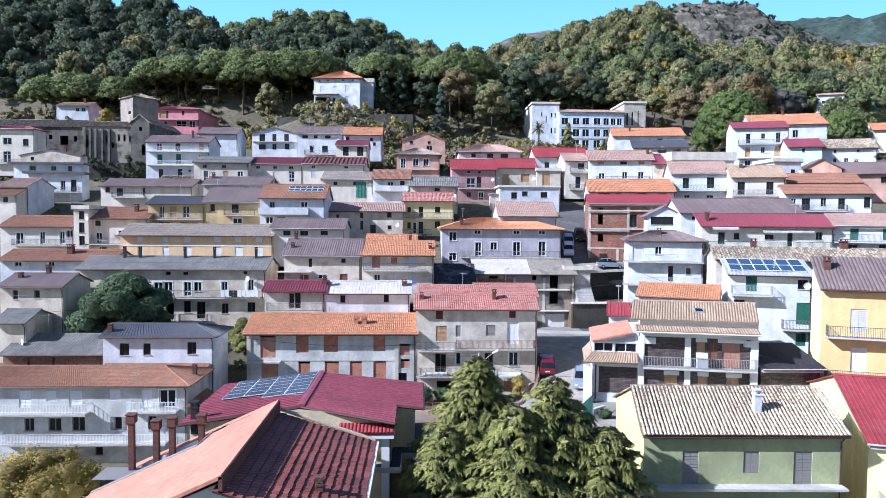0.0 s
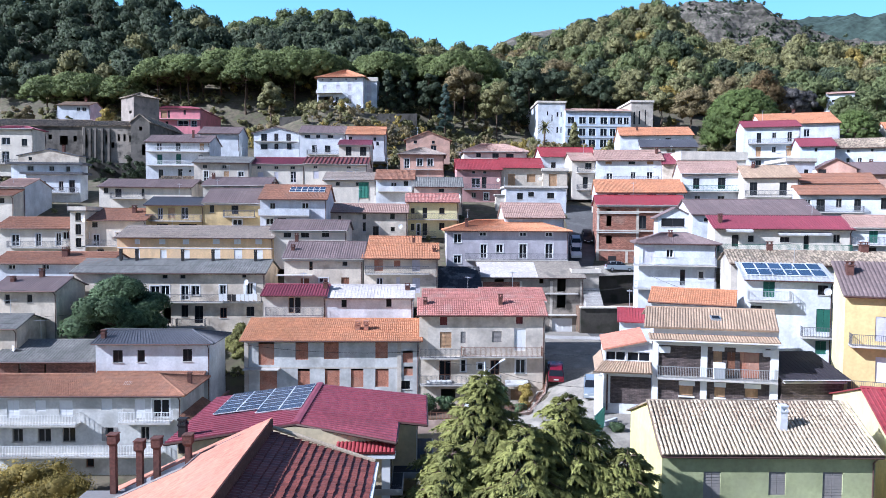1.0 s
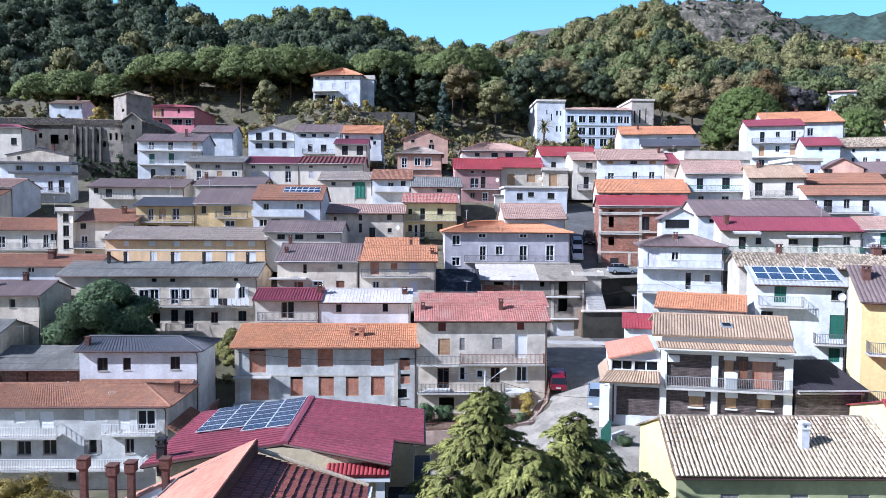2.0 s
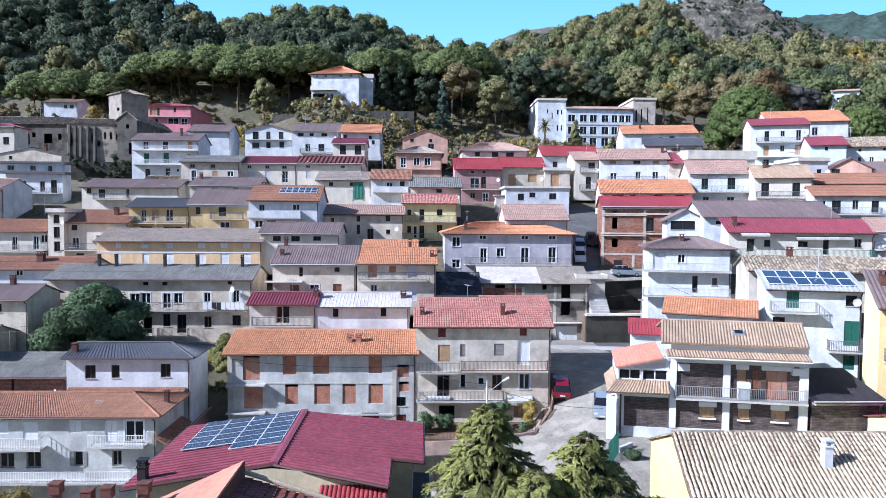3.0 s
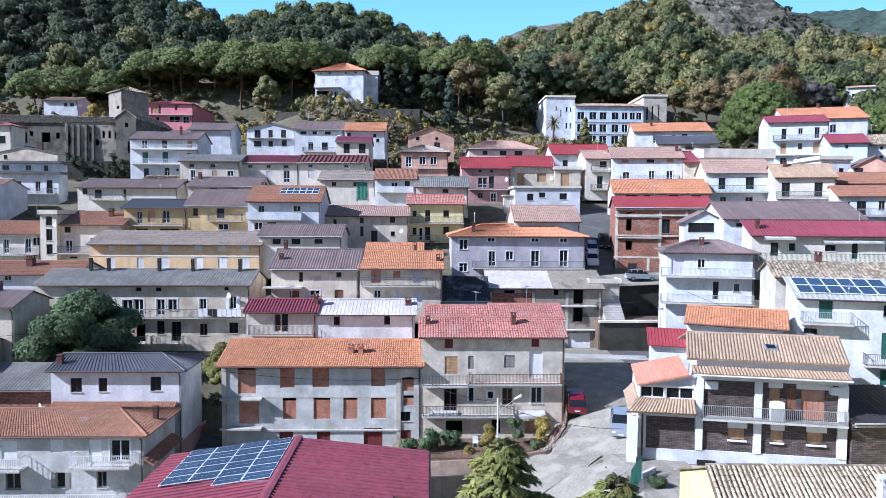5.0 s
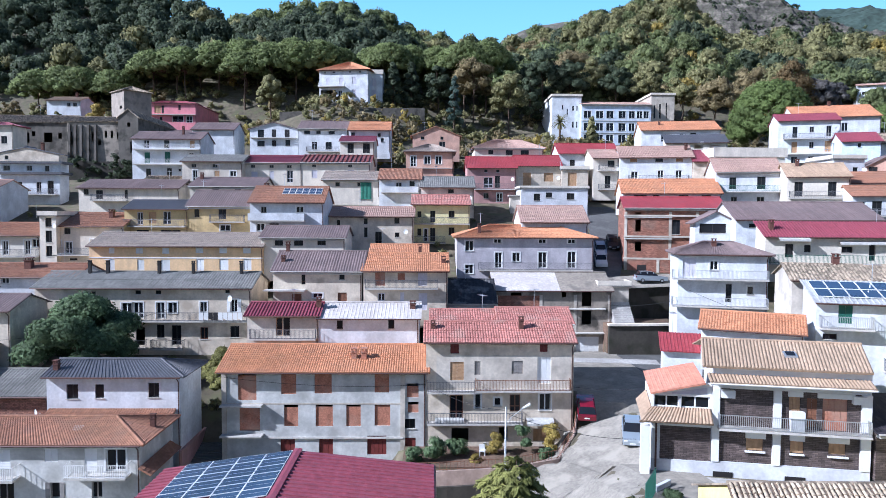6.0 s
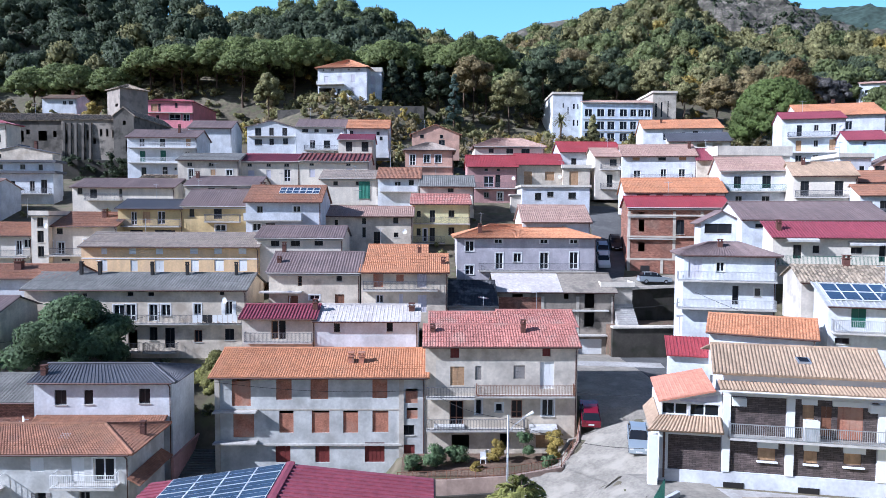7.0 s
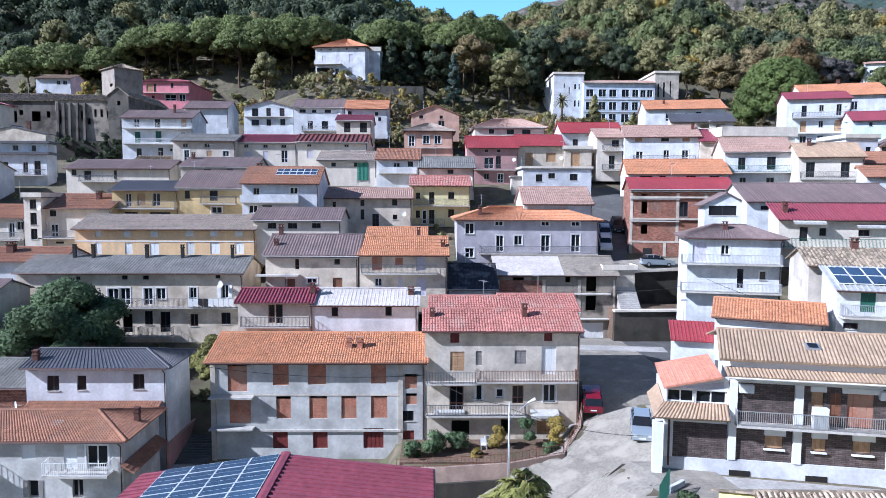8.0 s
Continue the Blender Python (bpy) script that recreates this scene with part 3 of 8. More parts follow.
        if rise > 0.1:
            for box in ((-ov * 0.5, -ov * 0.5, w + ov * 0.5, -ov * 0.5 + 0.12), (-ov * 0.5, -ov * 0.5 + 0.12, -ov * 0.5 + 0.12, d), (w + ov * 0.5 - 0.12, -ov * 0.5 + 0.12, w + ov * 0.5, d)):
                pr = Mesh()
                pr.box(box[0], box[1], h + th, box[2], box[3], h + th + rise)
                part("parapet", pr, WALL["cream"], root)
    rm = ROOF[roof] if kind != "flat" or roof in ("slate", "grey", "brown") else WALL["cream"]
    ro = part("roof", r, rm, root)
    for extra in (r2, r3, r4):
        if extra.f:
            part("roof", extra, rm, root)
    if ridge.f:
        part("ridge_tiles", ridge, rm, ro)
    if kind in ("gable", "mono", "hip", "hip_right", "hip_left") and pipe:
        p = Mesh()
        s = (rise / (d / 2) if kind == "gable" else rise / d if kind == "mono" else 0) * ov
        p.tube((-0.2, -ov - 0.05, h - s + 0.02), (w + 0.2, -ov - 0.05, h - s + 0.02), 0.075, sides=6)
        pale = len(label) % 3 == 0 and roof not in ("slate", "rust", "orange", "clay")
        gut = part("gutter", p, M_SLAB if pale else M_COPPER, root)
        if pale:
            q = Mesh()
            q.box(0.0, -ov * 0.8, h - s - 0.30, w, -0.004, h - s - 0.14)
            part("cornice", q, M_SLAB, root)
        p = Mesh()
        xx = w - 0.15
        p.tube((xx, -ov - 0.03, h - s), (xx, -0.07, h - s - 0.45), 0.05, sides=6)
        p.tube((xx, -0.07, h - s - 0.45), (xx, -0.07, 0), 0.05, sides=6)
        part("downpipe", p, M_COPPER, gut)
    for bk in balconies:
        balcony(root, *bk)
    for c in chimneys:
        cx, cy = c[0], c[1]
        if kind == "gable":
            cz = zr - abs(cy - d / 2) * rise / (d / 2)
        elif kind == "mono":
            cz = h + cy * rise / d
        elif kind == "front":
            cz = zr - abs(cx - w / 2) * rise / (w / 2)
        else:
            cz = h + rise * 0.5
        chimney(root, cx, cy, cz, *c[2:])
    if solar:
        panels(root, *solar, rise=rise, h=h, d=d if kind != "mono" else 2 * d)
    return root


def panels(root, u0, u1, f0, f1, cols, rows, rise, h, d):
    """Solar panels on the front slope: from u0 to u1, between the fractions f0 and f1 of the way from eave to ridge."""
    s = rise / (d / 2)
    sl = (d / 2)
    for i in range(cols):
        for j in range(rows):
            a, b = u0 + (u1 - u0) * (i + 0.03) / cols, u0 + (u1 - u0) * (i + 0.97) / cols
            p0, p1 = sl * (f0 + (f1 - f0) * (j + 0.03) / rows), sl * (f0 + (f1 - f0) * (j + 0.97) / rows)
            m, c = Mesh(), 0.26
            m.hexa([(a, p0, h + s * p0 + c - 0.05), (b, p0, h + s * p0 + c - 0.05), (b, p1, h + s * p1 + c - 0.05), (a, p1, h + s * p1 + c - 0.05),
                    (a, p0, h + s * p0 + c), (b, p0, h + s * p0 + c), (b, p1, h + s * p1 + c), (a, p1, h + s * p1 + c)])
            pn = part("solar_panel", m, M_WHITE, root)
            m, e = Mesh(), 0.035
            m.quad(*[(xx, yy, h + s * yy + c + 0.006) for xx, yy in ((a + e, p0 + e), (b - e, p0 + e), (b - e, p1 - e), (a + e, p1 - e))])
            part("solar_glass", m, M_SOLAR, pn)
# ---- ground ----
SLOPE = [(-60, -11), (0, -8), (30, -5), (50, -3.5), (66, -1.8), (76, -0.2), (80, 1.5), (84, 4.5), (95, 8), (110, 15), (125, 21), (140, 26), (160, 31),
         (180, 36), (200, 42), (222, 46), (240, 53)]
# slope of the skyline of the wooded hills, by direction x / y
CREST = [(-1.2, 0.42), (-0.60, 0.345), (-0.402, 0.323), (-0.338, 0.312), (-0.30, 0.294), (-0.278, 0.286), (-0.249, 0.300), (-0.20, 0.302), (-0.15, 0.314),
         (-0.12, 0.315), (-0.085, 0.300), (-0.052, 0.280), (-0.014, 0.264), (0.098, 0.258), (0.136, 0.270), (0.216, 0.292), (0.25, 0.307), (0.29, 0.317),
         (0.35, 0.323), (0.372, 0.316), (0.43, 0.272), (0.56, 0.276), (0.70, 0.274), (1.2, 0.27)]


def lerp_table(tab, v):
    if v <= tab[0][0]:
        return tab[0][1]
    for (a, p), (b, q) in zip(tab, tab[1:]):
        if v <= b:
            return p + (q - p) * (v - a) / (b - a)
    return tab[-1][1]


def step01(a, b, v):
    t = min(1.0, max(0.0, (v - a) / (b - a)))
    return t * t * (3 - 2 * t)


def reach(a):
    """How far off the ridge stands in the direction a = x / y."""
    return 400 + 50 * math.sin(a * 4.0 + 0.5)


def low_z(x, y):
    z = lerp_table(SLOPE, y)
    lane = 3.55 + 0.33 * (min(19.0, max(0.0, x)) - 13.9) + 0.12 * (y - 68.8)
    z += (lane - z) * step01(0, 6, x) * (1 - step01(30, 36, x)) * step01(46, 60, y) * (1 - step01(76, 80, y))
    z += (2.3 - z) * step01(-4, -2.5, x) * (1 - step01(11.6, 12.6, x)) * step01(71.0, 71.9, y) * (1 - step01(78, 79, y))
    z += (5.45 - z) * step01(9.0, 15.5, x) * (1 - step01(30, 36, x)) * step01(52, 57, y) * (1 - step01(64.5, 67, y))
    yard = step01(12, 14.5, x) * (1 - step01(34, 38, x)) * step01(76, 80, y) * (1 - step01(106.4, 108.4, y))
    z += (lerp_table([(76, 4.8), (80, 5.8), (84, 6.4), (88, 6.9), (97, 6.6), (105, 6.2)], y) - z) * yard
    villa = 13.0 * math.exp(-((x + 26) / 26) ** 2) * step01(178, 220, y)
    pines = 11.0 * math.exp(-((x + 62) / 62) ** 2) * step01(220, 240, y)
    return z + max(villa, pines)


def ground_z(x, y):
    if y <= 240:
        return low_z(x, y)
    a = max(-1.2, min(1.2, x / y))
    far = reach(a)
    foot = low_z(x, 240)
    top = 23 + lerp_table(CREST, a) * far - 13
    s = (y - 240) / (far - 240)
    if s <= 1:
        return foot + (top - foot) * (s ** 0.9) + 3.0 * noise.noise((x * 0.02, y * 0.02, 0)) * min(1, s * 3)
    return top - (y - far) * 0.35


g = Mesh()
XS = sorted(set([-2600, -1500, -900] + list(range(-600, -156, 12)) + list(range(-156, 157, 4)) + list(range(168, 601, 12)) + [900, 1500, 2600] + list(range(-6, 34))))
YS = sorted(set([-2000, -400, -120] + list(range(-60, 240, 4)) + list(range(240, 560, 10)) + [700, 1200, 2600] + list(range(56, 108))))
for yy in YS:
    for xx in XS:
        zz = ground_z(xx, yy)
        g.v.append((xx, yy, max(zz, -14)))
nx = len(XS)
for j in range(len(YS) - 1):
    for i in range(nx - 1):
        q = j * nx + i
        g.f.append((q, q + 1, q + 1 + nx, q + nx))
ground = new("ground", g.data("ground", M_EARTH, True))
tagged(ground, "sloping hillside of dry earth and grass under the village", "ground", kind="structure")


def strip(name, pts, width, material, label, lift=0.06, kind="structure", category="road"):
    """A paved strip along points (x, y, z) that lies just over the ground."""
    m = Mesh()
    line = [Vector(p) for p in pts]
    fine = []
    for a, b in zip(line, line[1:]):
        n = max(1, int((b - a).length))
        fine += [a.lerp(b, i / n) for i in range(n)]
    fine.append(line[-1])
    row = []
    for i, p in enumerate(fine):
        d = (fine[min(i + 1, len(fine) - 1)] - fine[max(i - 1, 0)])
        d.z = 0
        s = Vector((d.y, -d.x, 0)).normalized() * width / 2
        row.append([Vector((c.x, c.y, ground_z(c.x, c.y) + 0.14 + lift)) for c in (p - s, p - s / 2, p, p + s / 2, p + s)])
    for a, b in zip(row, row[1:]):
        for i in range(4):
            m.quad(tuple(a[i]), tuple(a[i + 1]), tuple(b[i + 1]), tuple(b[i]))
        for p, q in ((a[0], b[0]), (b[4], a[4])):
            m.quad(tuple(p), tuple(q), tuple(q - Vector((0, 0, 1))), tuple(p - Vector((0, 0, 1))))
    ob = new(name, m.data(name, material))
    return tagged(ob, label, category, kind=kind)


strip("road", [(-16, 58, 0.2), (-2, 63.5, 1.2), (6, 66, 1.9), (13, 69.5, 2.5), (17.8, 75, 3.4), (19.0, 84, 5.2), (19.5, 102, 8.4)], 9.6, M_ASPHALT,
      "grey patched asphalt street climbing between the houses", 0.0)
strip("road", [(13, 72, 2.4), (16, 60, 2.0), (13, 50, 0.5), (10, 30, -3)], 9.0, M_ASPHALT, "pale worn asphalt lane beside the stone-faced house", 0.03)
strip("road", [(24, 110, 15), (27, 118, 17.6), (30, 127, 20.6), (31, 140, 25)], 6.0, M_SHADEPAVING, "shaded asphalt lane with parked cars", 0.02)
strip("road", [(20, 108.5, 14.0), (40, 110.5, 14.6)], 4.0, M_ASPHALT, "narrow asphalt street along a retaining wall", 0.05)
strip("pavement", [(16.6, 60.0, 5), (30.0, 57.0, 5)], 5.0, M_CEMENT, "worn cement pavement before the stone-faced house", 0.02, category="pavement")
strip("pavement", [(14.6, 96.0, 6), (27.6, 94.0, 6)], 3.0, M_CEMENT, "pale cement ramp at the foot of the terrace", 0.05, category="pavement")
strip("pavement", [(28.0, 80, 4), (28.0, 99.5, 9)], 8.0, M_SHADEPAVING, "asphalt yard below the steps, darkened for shade", 0.02, category="pavement")
strip("pavement", [(-2.4, 74.6, 2.3), (11.6, 74.6, 2.3)], 5.2, M_SOIL, "brown earth garden terrace before the weathered house", 0.02, category="pavement")
# ---- the village ----
house("white rendered house with dark tiled roof", -35.11, 75.5, 0.78, 12.17, 8.8, 5.56, "white", "slate", "hip_right", 0.95,
      ops=[("w:dark", 1.8, 2.86, 6.76, 8.1), ("w:dark", 4.41, 5.21, 6.82, 8.1), ("w:dark", 9.25, 10.24, 6.89, 8.23)],
      chimneys=[(0.5, 0.83, 0.5, 0.45)])
house("low brick shed with grey corrugated roof", -47.54, 78, 5.34, 11.17, 1.92, 8.28, "brick", "grey", "gable", 1.41,
      ops=[("k", 2.73, 2.98, 0.33, 1.5), ("k", 5.52, 5.78, 0.33, 1.5)])
house("unfinished grey three-storey house with orange tiled roof", -19.8, 77.6, 1.16, 19.45, 8.68, 8.68, "ash", "orange", "gable", 1.42, over=0.8,
      ops=[("b", 1.54, 3.28, 5.65, 8.29), ("b", 5.63, 7.06, 6.23, 8.4), ("b", 8.8, 10.44, 6.29, 8.45), ("b", 14.53, 15.92, 6.39, 8.5), ("b", 1.64, 3.58, 2.69, 5.23), ("b", 5.89, 7.22, 3.12, 5.23), ("b", 8.9, 10.54, 3.12, 5.33), ("b", 11.82, 13.2, 3.12, 5.33), ("b", 14.53, 16.02, 3.17, 5.39), ("g:red", 5.53, 6.91, 0.33, 2.11), ("g:red", 9.21, 10.54, 0.33, 2.11), ("g:red", 13.82, 15.66, 0.33, 2.22), ("b:brick", 17.6, 18.73, 5.92, 7.29), ("b:brick", 17.71, 18.73, 4.44, 5.49), ("w:dark", 17.35, 18.42, 2.91, 3.86), ("g:red", 17.4, 18.47, 0.53, 2.01)],
      balconies=[(0, 3.94, 5.33, 0.9, None), (0, 3.94, 2.43, 0.9, None), (3.99, 17.25, 2.11, 0.18, None)],
      chimneys=[(12.38, 1.74, 0.7, 0.5, M_INFILL), (13.36, 1.74, 0.7, 0.5, M_INFILL)])
house("weathered grey terraced house with red tiled roof", -0.36, 77.6, 2.3, 14.17, 10.35, 5.4, "grey", "redtile", "gable", 1.24,
      ops=[("g:red", 2.32, 3.14, 9.03, 10.04), ("g:red", 10.88, 11.65, 9.19, 10.09), ("s:oak", 2.32, 3.61, 6.45, 8.24), ("s:grey", 4.64, 5.21, 6.97, 8.3), ("s:grey", 8.2, 9.28, 7.08, 8.35), ("g:white", 10.67, 12.01, 6.13, 8.72), ("d:wood", 2.27, 3.56, 2.64, 5.02), ("w:white", 4.69, 5.26, 3.7, 5.12), ("w:white", 6.55, 7.22, 3.96, 4.76), ("d:wood", 8.04, 9.07, 3.38, 5.07), ("w:white", 10.88, 12.01, 3.54, 5.18), ("k", 2.47, 4.12, 0.42, 1.8), ("k", 7.01, 7.89, 0.53, 1.9), ("g:oak", 10.36, 12.01, 0.53, 1.74)],
      balconies=[(4.69, 13.81, 5.65, 0.9, "wood"), (0.1, 4.64, 5.49, 0.9, "iron"), (0.1, 9.23, 2.48, 0.9, "iron")], fields=[(1.0, 13.95, 5.72, 8.86, "beige")],
      chimneys=[(9.28, 1.6, 0.9, 0.45), (0.67, 1.6, 0.5, 0.4)])
house("rear part of a terraced house with pale red tiled roof", 7.04, 81.5, 9.76, 7.35, 3.98, 5.8, "grey", "redtile", "gable", 0.99)
house("rear part of a terraced house with faded red roof", 0.15, 81.5, 9.75, 6.89, 3.7, 6.2, "grey", "redtile", "gable", 1.05)
house("white house with solar panels on its roof", 33.57, 71.5, 7.65, 8.25, 9.62, 4.2, "white", "white", "mono", 1.27, yaw=-15, solar=(0.2, 7.9, 0.1, 0.92, 6, 2),
      ops=[("s:green", 1.73, 2.84, 7.75, 9.42), ("w:dark", 6.86, 7.86, 8.12, 9.11), ("s:green", 6.8, 8.14, 4.34, 6.69), ("w:dark", 0.56, 1.67, 6.32, 6.82), ("s:green", 6.8, 7.8, 2.05, 3.41)],
      balconies=[(0.17, 4.24, 7.44, 1.1, "steel"), (5.3, 8.19, 3.9, 1.0, "iron")])
# Side walls are a paler yellow than the front: sunlight put into colour.
house("yellow rendered house with brown tiled roof", 38.1, 62.0, 6.96, 8.57, 9.85, 4.5, "yellow", "brown", "mono", 2.4, side="butter", yaw=-20,
      ops=[("s:lilac", 2.42, 3.79, 5.63, 7.86), ("g:white", 2.53, 3.9, 1.9, 4.23), ("s:lilac", 6.1, 7.47, 5.63, 7.86)],
      balconies=[(0.33, 8.57, 5.31, 1.2, "iron"), (0.33, 8.57, 1.19, 1.2, "iron")],
      chimneys=[(0.88, 2.7, 0.9, 0.6)])
house("low white building with orange tiled roof", 24.36, 73.5, 12.31, 8.15, 2.45, 5, "white", "orange", "gable", 1, yaw=-26)
house("long grey terraced house with grey corrugated roof", -46.85, 94, 6.05, 25.52, 9.76, 8.12, "grey", "grey", "gable", 1.38,
      ops=[("w:dark", 6.63, 7.17, 8.82, 9.22), ("w:dark", 11.8, 12.49, 8.9, 9.37), ("w:dark", 14.19, 14.88, 8.9, 9.37), ("w:dark", 22.44, 22.98, 9.06, 9.45), ("w:white", 4.7, 5.63, 6.62, 7.88), ("w:white", 6.63, 7.48, 6.93, 8.03), ("w:white", 10.18, 11.41, 6.62, 7.88), ("d:white", 11.57, 12.72, 5.99, 7.95), ("d:white", 14.26, 15.27, 5.99, 7.95), ("w:white", 15.65, 16.73, 6.62, 7.95), ("d:white", 19.43, 20.28, 6.22, 8.03), ("o:white", 23.05, 23.9, 6.77, 8.35), ("k", 11.8, 12.88, 2.76, 4.96), ("w:dark", 14.26, 15.19, 3.7, 5.28), ("d:dark", 16.04, 17.19, 2.84, 5.2), ("w:wood", 19.43, 20.36, 3.54, 4.96), ("w:dark", 22.98, 24.06, 3.78, 5.12)],
      balconies=[(9.95, 25.21, 5.83, 0.9, "iron"), (13.8, 17.66, 2.52, 1.0, "iron"), (10.87, 13.19, 2.52, 0.8, "iron")],
      chimneys=[(u, 3.5, 1.3, 0.34, M_DARK) for u in (4.8, 7.0, 13.3, 17.5, 23.4)])
house("grey rendered house with brown tiled roof", -52.58, 86, 7.49, 7.79, 6.73, 6.96, "grey", "brown", "gable", 1.18,
      ops=[("w:grey", 1.53, 2.16, 5.01, 6.16), ("w:grey", 4.17, 4.87, 5.15, 6.16)],
      chimneys=[(1.39, 2.09, 0.4, 0.5), (4.17, 3.48, 0.8, 0.5)])
house("low beige house with dark red sheet roof", -19.91, 87, 9.9, 7.75, 3.74, 5.28, "beige", "maroon", "gable", 0.9,
      ops=[("d:oak", 3.11, 3.84, 1.39, 3.38), ("d:dark", 3.91, 4.63, 1.39, 3.38)],
      balconies=[(0.36, 7.53, 1.17, 0.8, "iron")],
      chimneys=[(7.53, 1.58, 0.8, 0.5)])
house("low white house with pale corrugated roof", -12.16, 87, 9.91, 10.95, 3.47, 6.36, "white", "palecorr", "gable", 1.08,
      ops=[("w:dark", 1.97, 2.63, 2.14, 3.09), ("w:dark", 7.59, 8.25, 2.21, 3.24)],
      chimneys=[(10.22, 1.91, 0.5, 0.6)])
house("grey two-storey house with dark brown tiled roof", -18.95, 95, 12.31, 10.68, 5.54, 9.08, "grey", "brown", "gable", 1.91,
      ops=[("d:wood", 3.4, 3.88, 3.76, 4.96), ("w:grey", 7.91, 8.63, 4.32, 5.12), ("g:wood", 2.22, 3.4, 1.36, 2.64), ("w:white", 4.75, 5.94, 2.08, 2.72), ("g:wood", 7.76, 8.86, 1.36, 2.8)],
      balconies=[(-0.87, 3.96, 3.2, 1.2, None)],
      chimneys=[(0.87, 4.54, 0.9, 0.45), (0.87, 1.82, 0.5, 0.45)])
house("grey two-storey house with orange tiled roof", -8.11, 95, 12.34, 10.21, 5.54, 8.84, "grey", "orange", "gable", 1.68,
      ops=[("g:brick", 1.44, 2.63, 3.61, 5.22), ("g:brick", 4.15, 5.03, 4.25, 5.14), ("g:lilac", 6.62, 7.74, 3.61, 5.22), ("w:lilac", 1.76, 2.63, 1.77, 2.73), ("g:lilac", 4.47, 4.95, 1.69, 2.81), ("g:lilac", 6.7, 7.74, 0.64, 2.73)],
      balconies=[(0.24, 9.02, 3.37, 0.8, "iron")],
      chimneys=[(6.78, 4.86, 1.0, 0.4), (9.73, 1.77, 0.5, 0.5)])
house("unfinished brick house with pale sheet roof", 8.59, 103, 5.33, 15.64, 9.34, 8.68, "aged", "palegrey", "gable", 1.82,
      ops=[("k", 2.2, 3.6, 6.86, 8.89), ("k", 8.96, 9.58, 8.27, 8.98), ("k", 11.69, 13, 7.04, 9.06), ("k", 11.69, 13, 4.58, 6.51), ("g:white", 10.72, 14.06, 0.88, 2.99)],
      balconies=[(9.84, 14.76, 6.86, 0.7, None), (9.84, 14.76, 3.61, 0.7, None)])
house("small white house with black tiled roof", 2.37, 98, 8.69, 5.81, 4.97, 9.08, "white", "black", "gable", 2.27,
      ops=[("w:dark", 4.07, 4.73, 4.33, 4.67)])
house("large grey house with hipped orange roof", 3.82, 110, 14.91, 19.6, 6.34, 10.2, "lavender", "orange", "hip", 1.73,
      ops=[("w:white", 1.12, 2.33, 4.47, 5.96), ("w:white", 5.23, 6.35, 5.59, 6.24), ("w:white", 11.67, 12.79, 5.59, 6.24), ("w:white", 15.87, 16.99, 5.59, 6.24), ("d:white", 5.41, 6.44, 2.05, 4.29), ("w:white", 7.93, 9.05, 2.98, 4.29), ("d:white", 11.67, 12.88, 2.05, 4.38), ("d:white", 15.87, 17.08, 2.05, 4.47), ("w:white", 1.12, 2.33, 1.21, 2.52)],
      balconies=[(2.99, 19.41, 1.86, 0.9, "iron")],
      chimneys=[(3.27, 1.53, 0.8, 0.5)])
house("white three-storey house with hipped brown roof", 29.05, 92, 11.2, 9.85, 8.83, 6.5, "white", "brown", "hip", 1.36, yaw=-12,
      ops=[("g:lilac", 0.52, 2.01, 6.31, 8.44), ("w:white", 3.51, 4.4, 7.1, 8.2), ("d:dark", 5.3, 5.97, 3.39, 5.52), ("w:white", 7.61, 8.36, 4.34, 5.36)],
      balconies=[(-0.75, 9.7, 6.15, 1.2, "steel"), (-0.75, 9.7, 3, 1.2, "steel")],
      chimneys=[(4.25, 1.95, 0.8, 0.5)])
house("long cream house with dark red sheet roof", 39.26, 92, 18.37, 17.35, 3.97, 3.4, "cream", "maroon", "mono", 1.43, yaw=-8,
      ops=[("g:dark", 2.23, 3.13, 1.42, 3), ("w:dark", 8.41, 9.61, 2.05, 2.76), ("d:grey", 11.39, 12.14, 1.11, 3.16), ("w:grey", 15.12, 16.01, 2.05, 3.16), ("w:dark", 4.32, 5.06, 2.05, 2.92)],
      balconies=[(0.15, 16.98, 0.79, 1.4, "green")],
      chimneys=[(1.04, 1.36, 0.9, 0.5)])
house("white house with pale red tiled roof", 56.7, 90, 18.55, 8.35, 4.03, 8.28, "white", "rose", "gable", 1.41, yaw=-19,
      ops=[("s:green", 2.07, 3.07, 1.94, 3.73), ("s:green", 5.95, 6.75, 1.94, 3.73), ("w:dark", 1.8, 3.01, 0.7, 1.32), ("w:dark", 5.54, 6.35, 0.7, 1.32)],
      balconies=[(0, 8.35, 1.71, 1.1, "iron")])
house("old house with mixed clay tile roof", 36.01, 80, 15.55, 20.15, 2.84, 7.08, "beige", "clay", "gable", 1.2, yaw=-15,
      chimneys=[(4.86, 3.54, 0.8, 0.6), (14.99, 3.54, 0.9, 0.8)])
house("long white house with brown sheet roof", 39.84, 101, 21.37, 17.8, 2.84, 11.6, "white", "brown", "gable", 2.2, yaw=-8,
      ops=[("w:dark", 1.64, 3.28, 1.73, 2.25), ("w:dark", 6.97, 7.79, 1.55, 2.16), ("w:dark", 11.07, 11.89, 1.55, 2.16)])
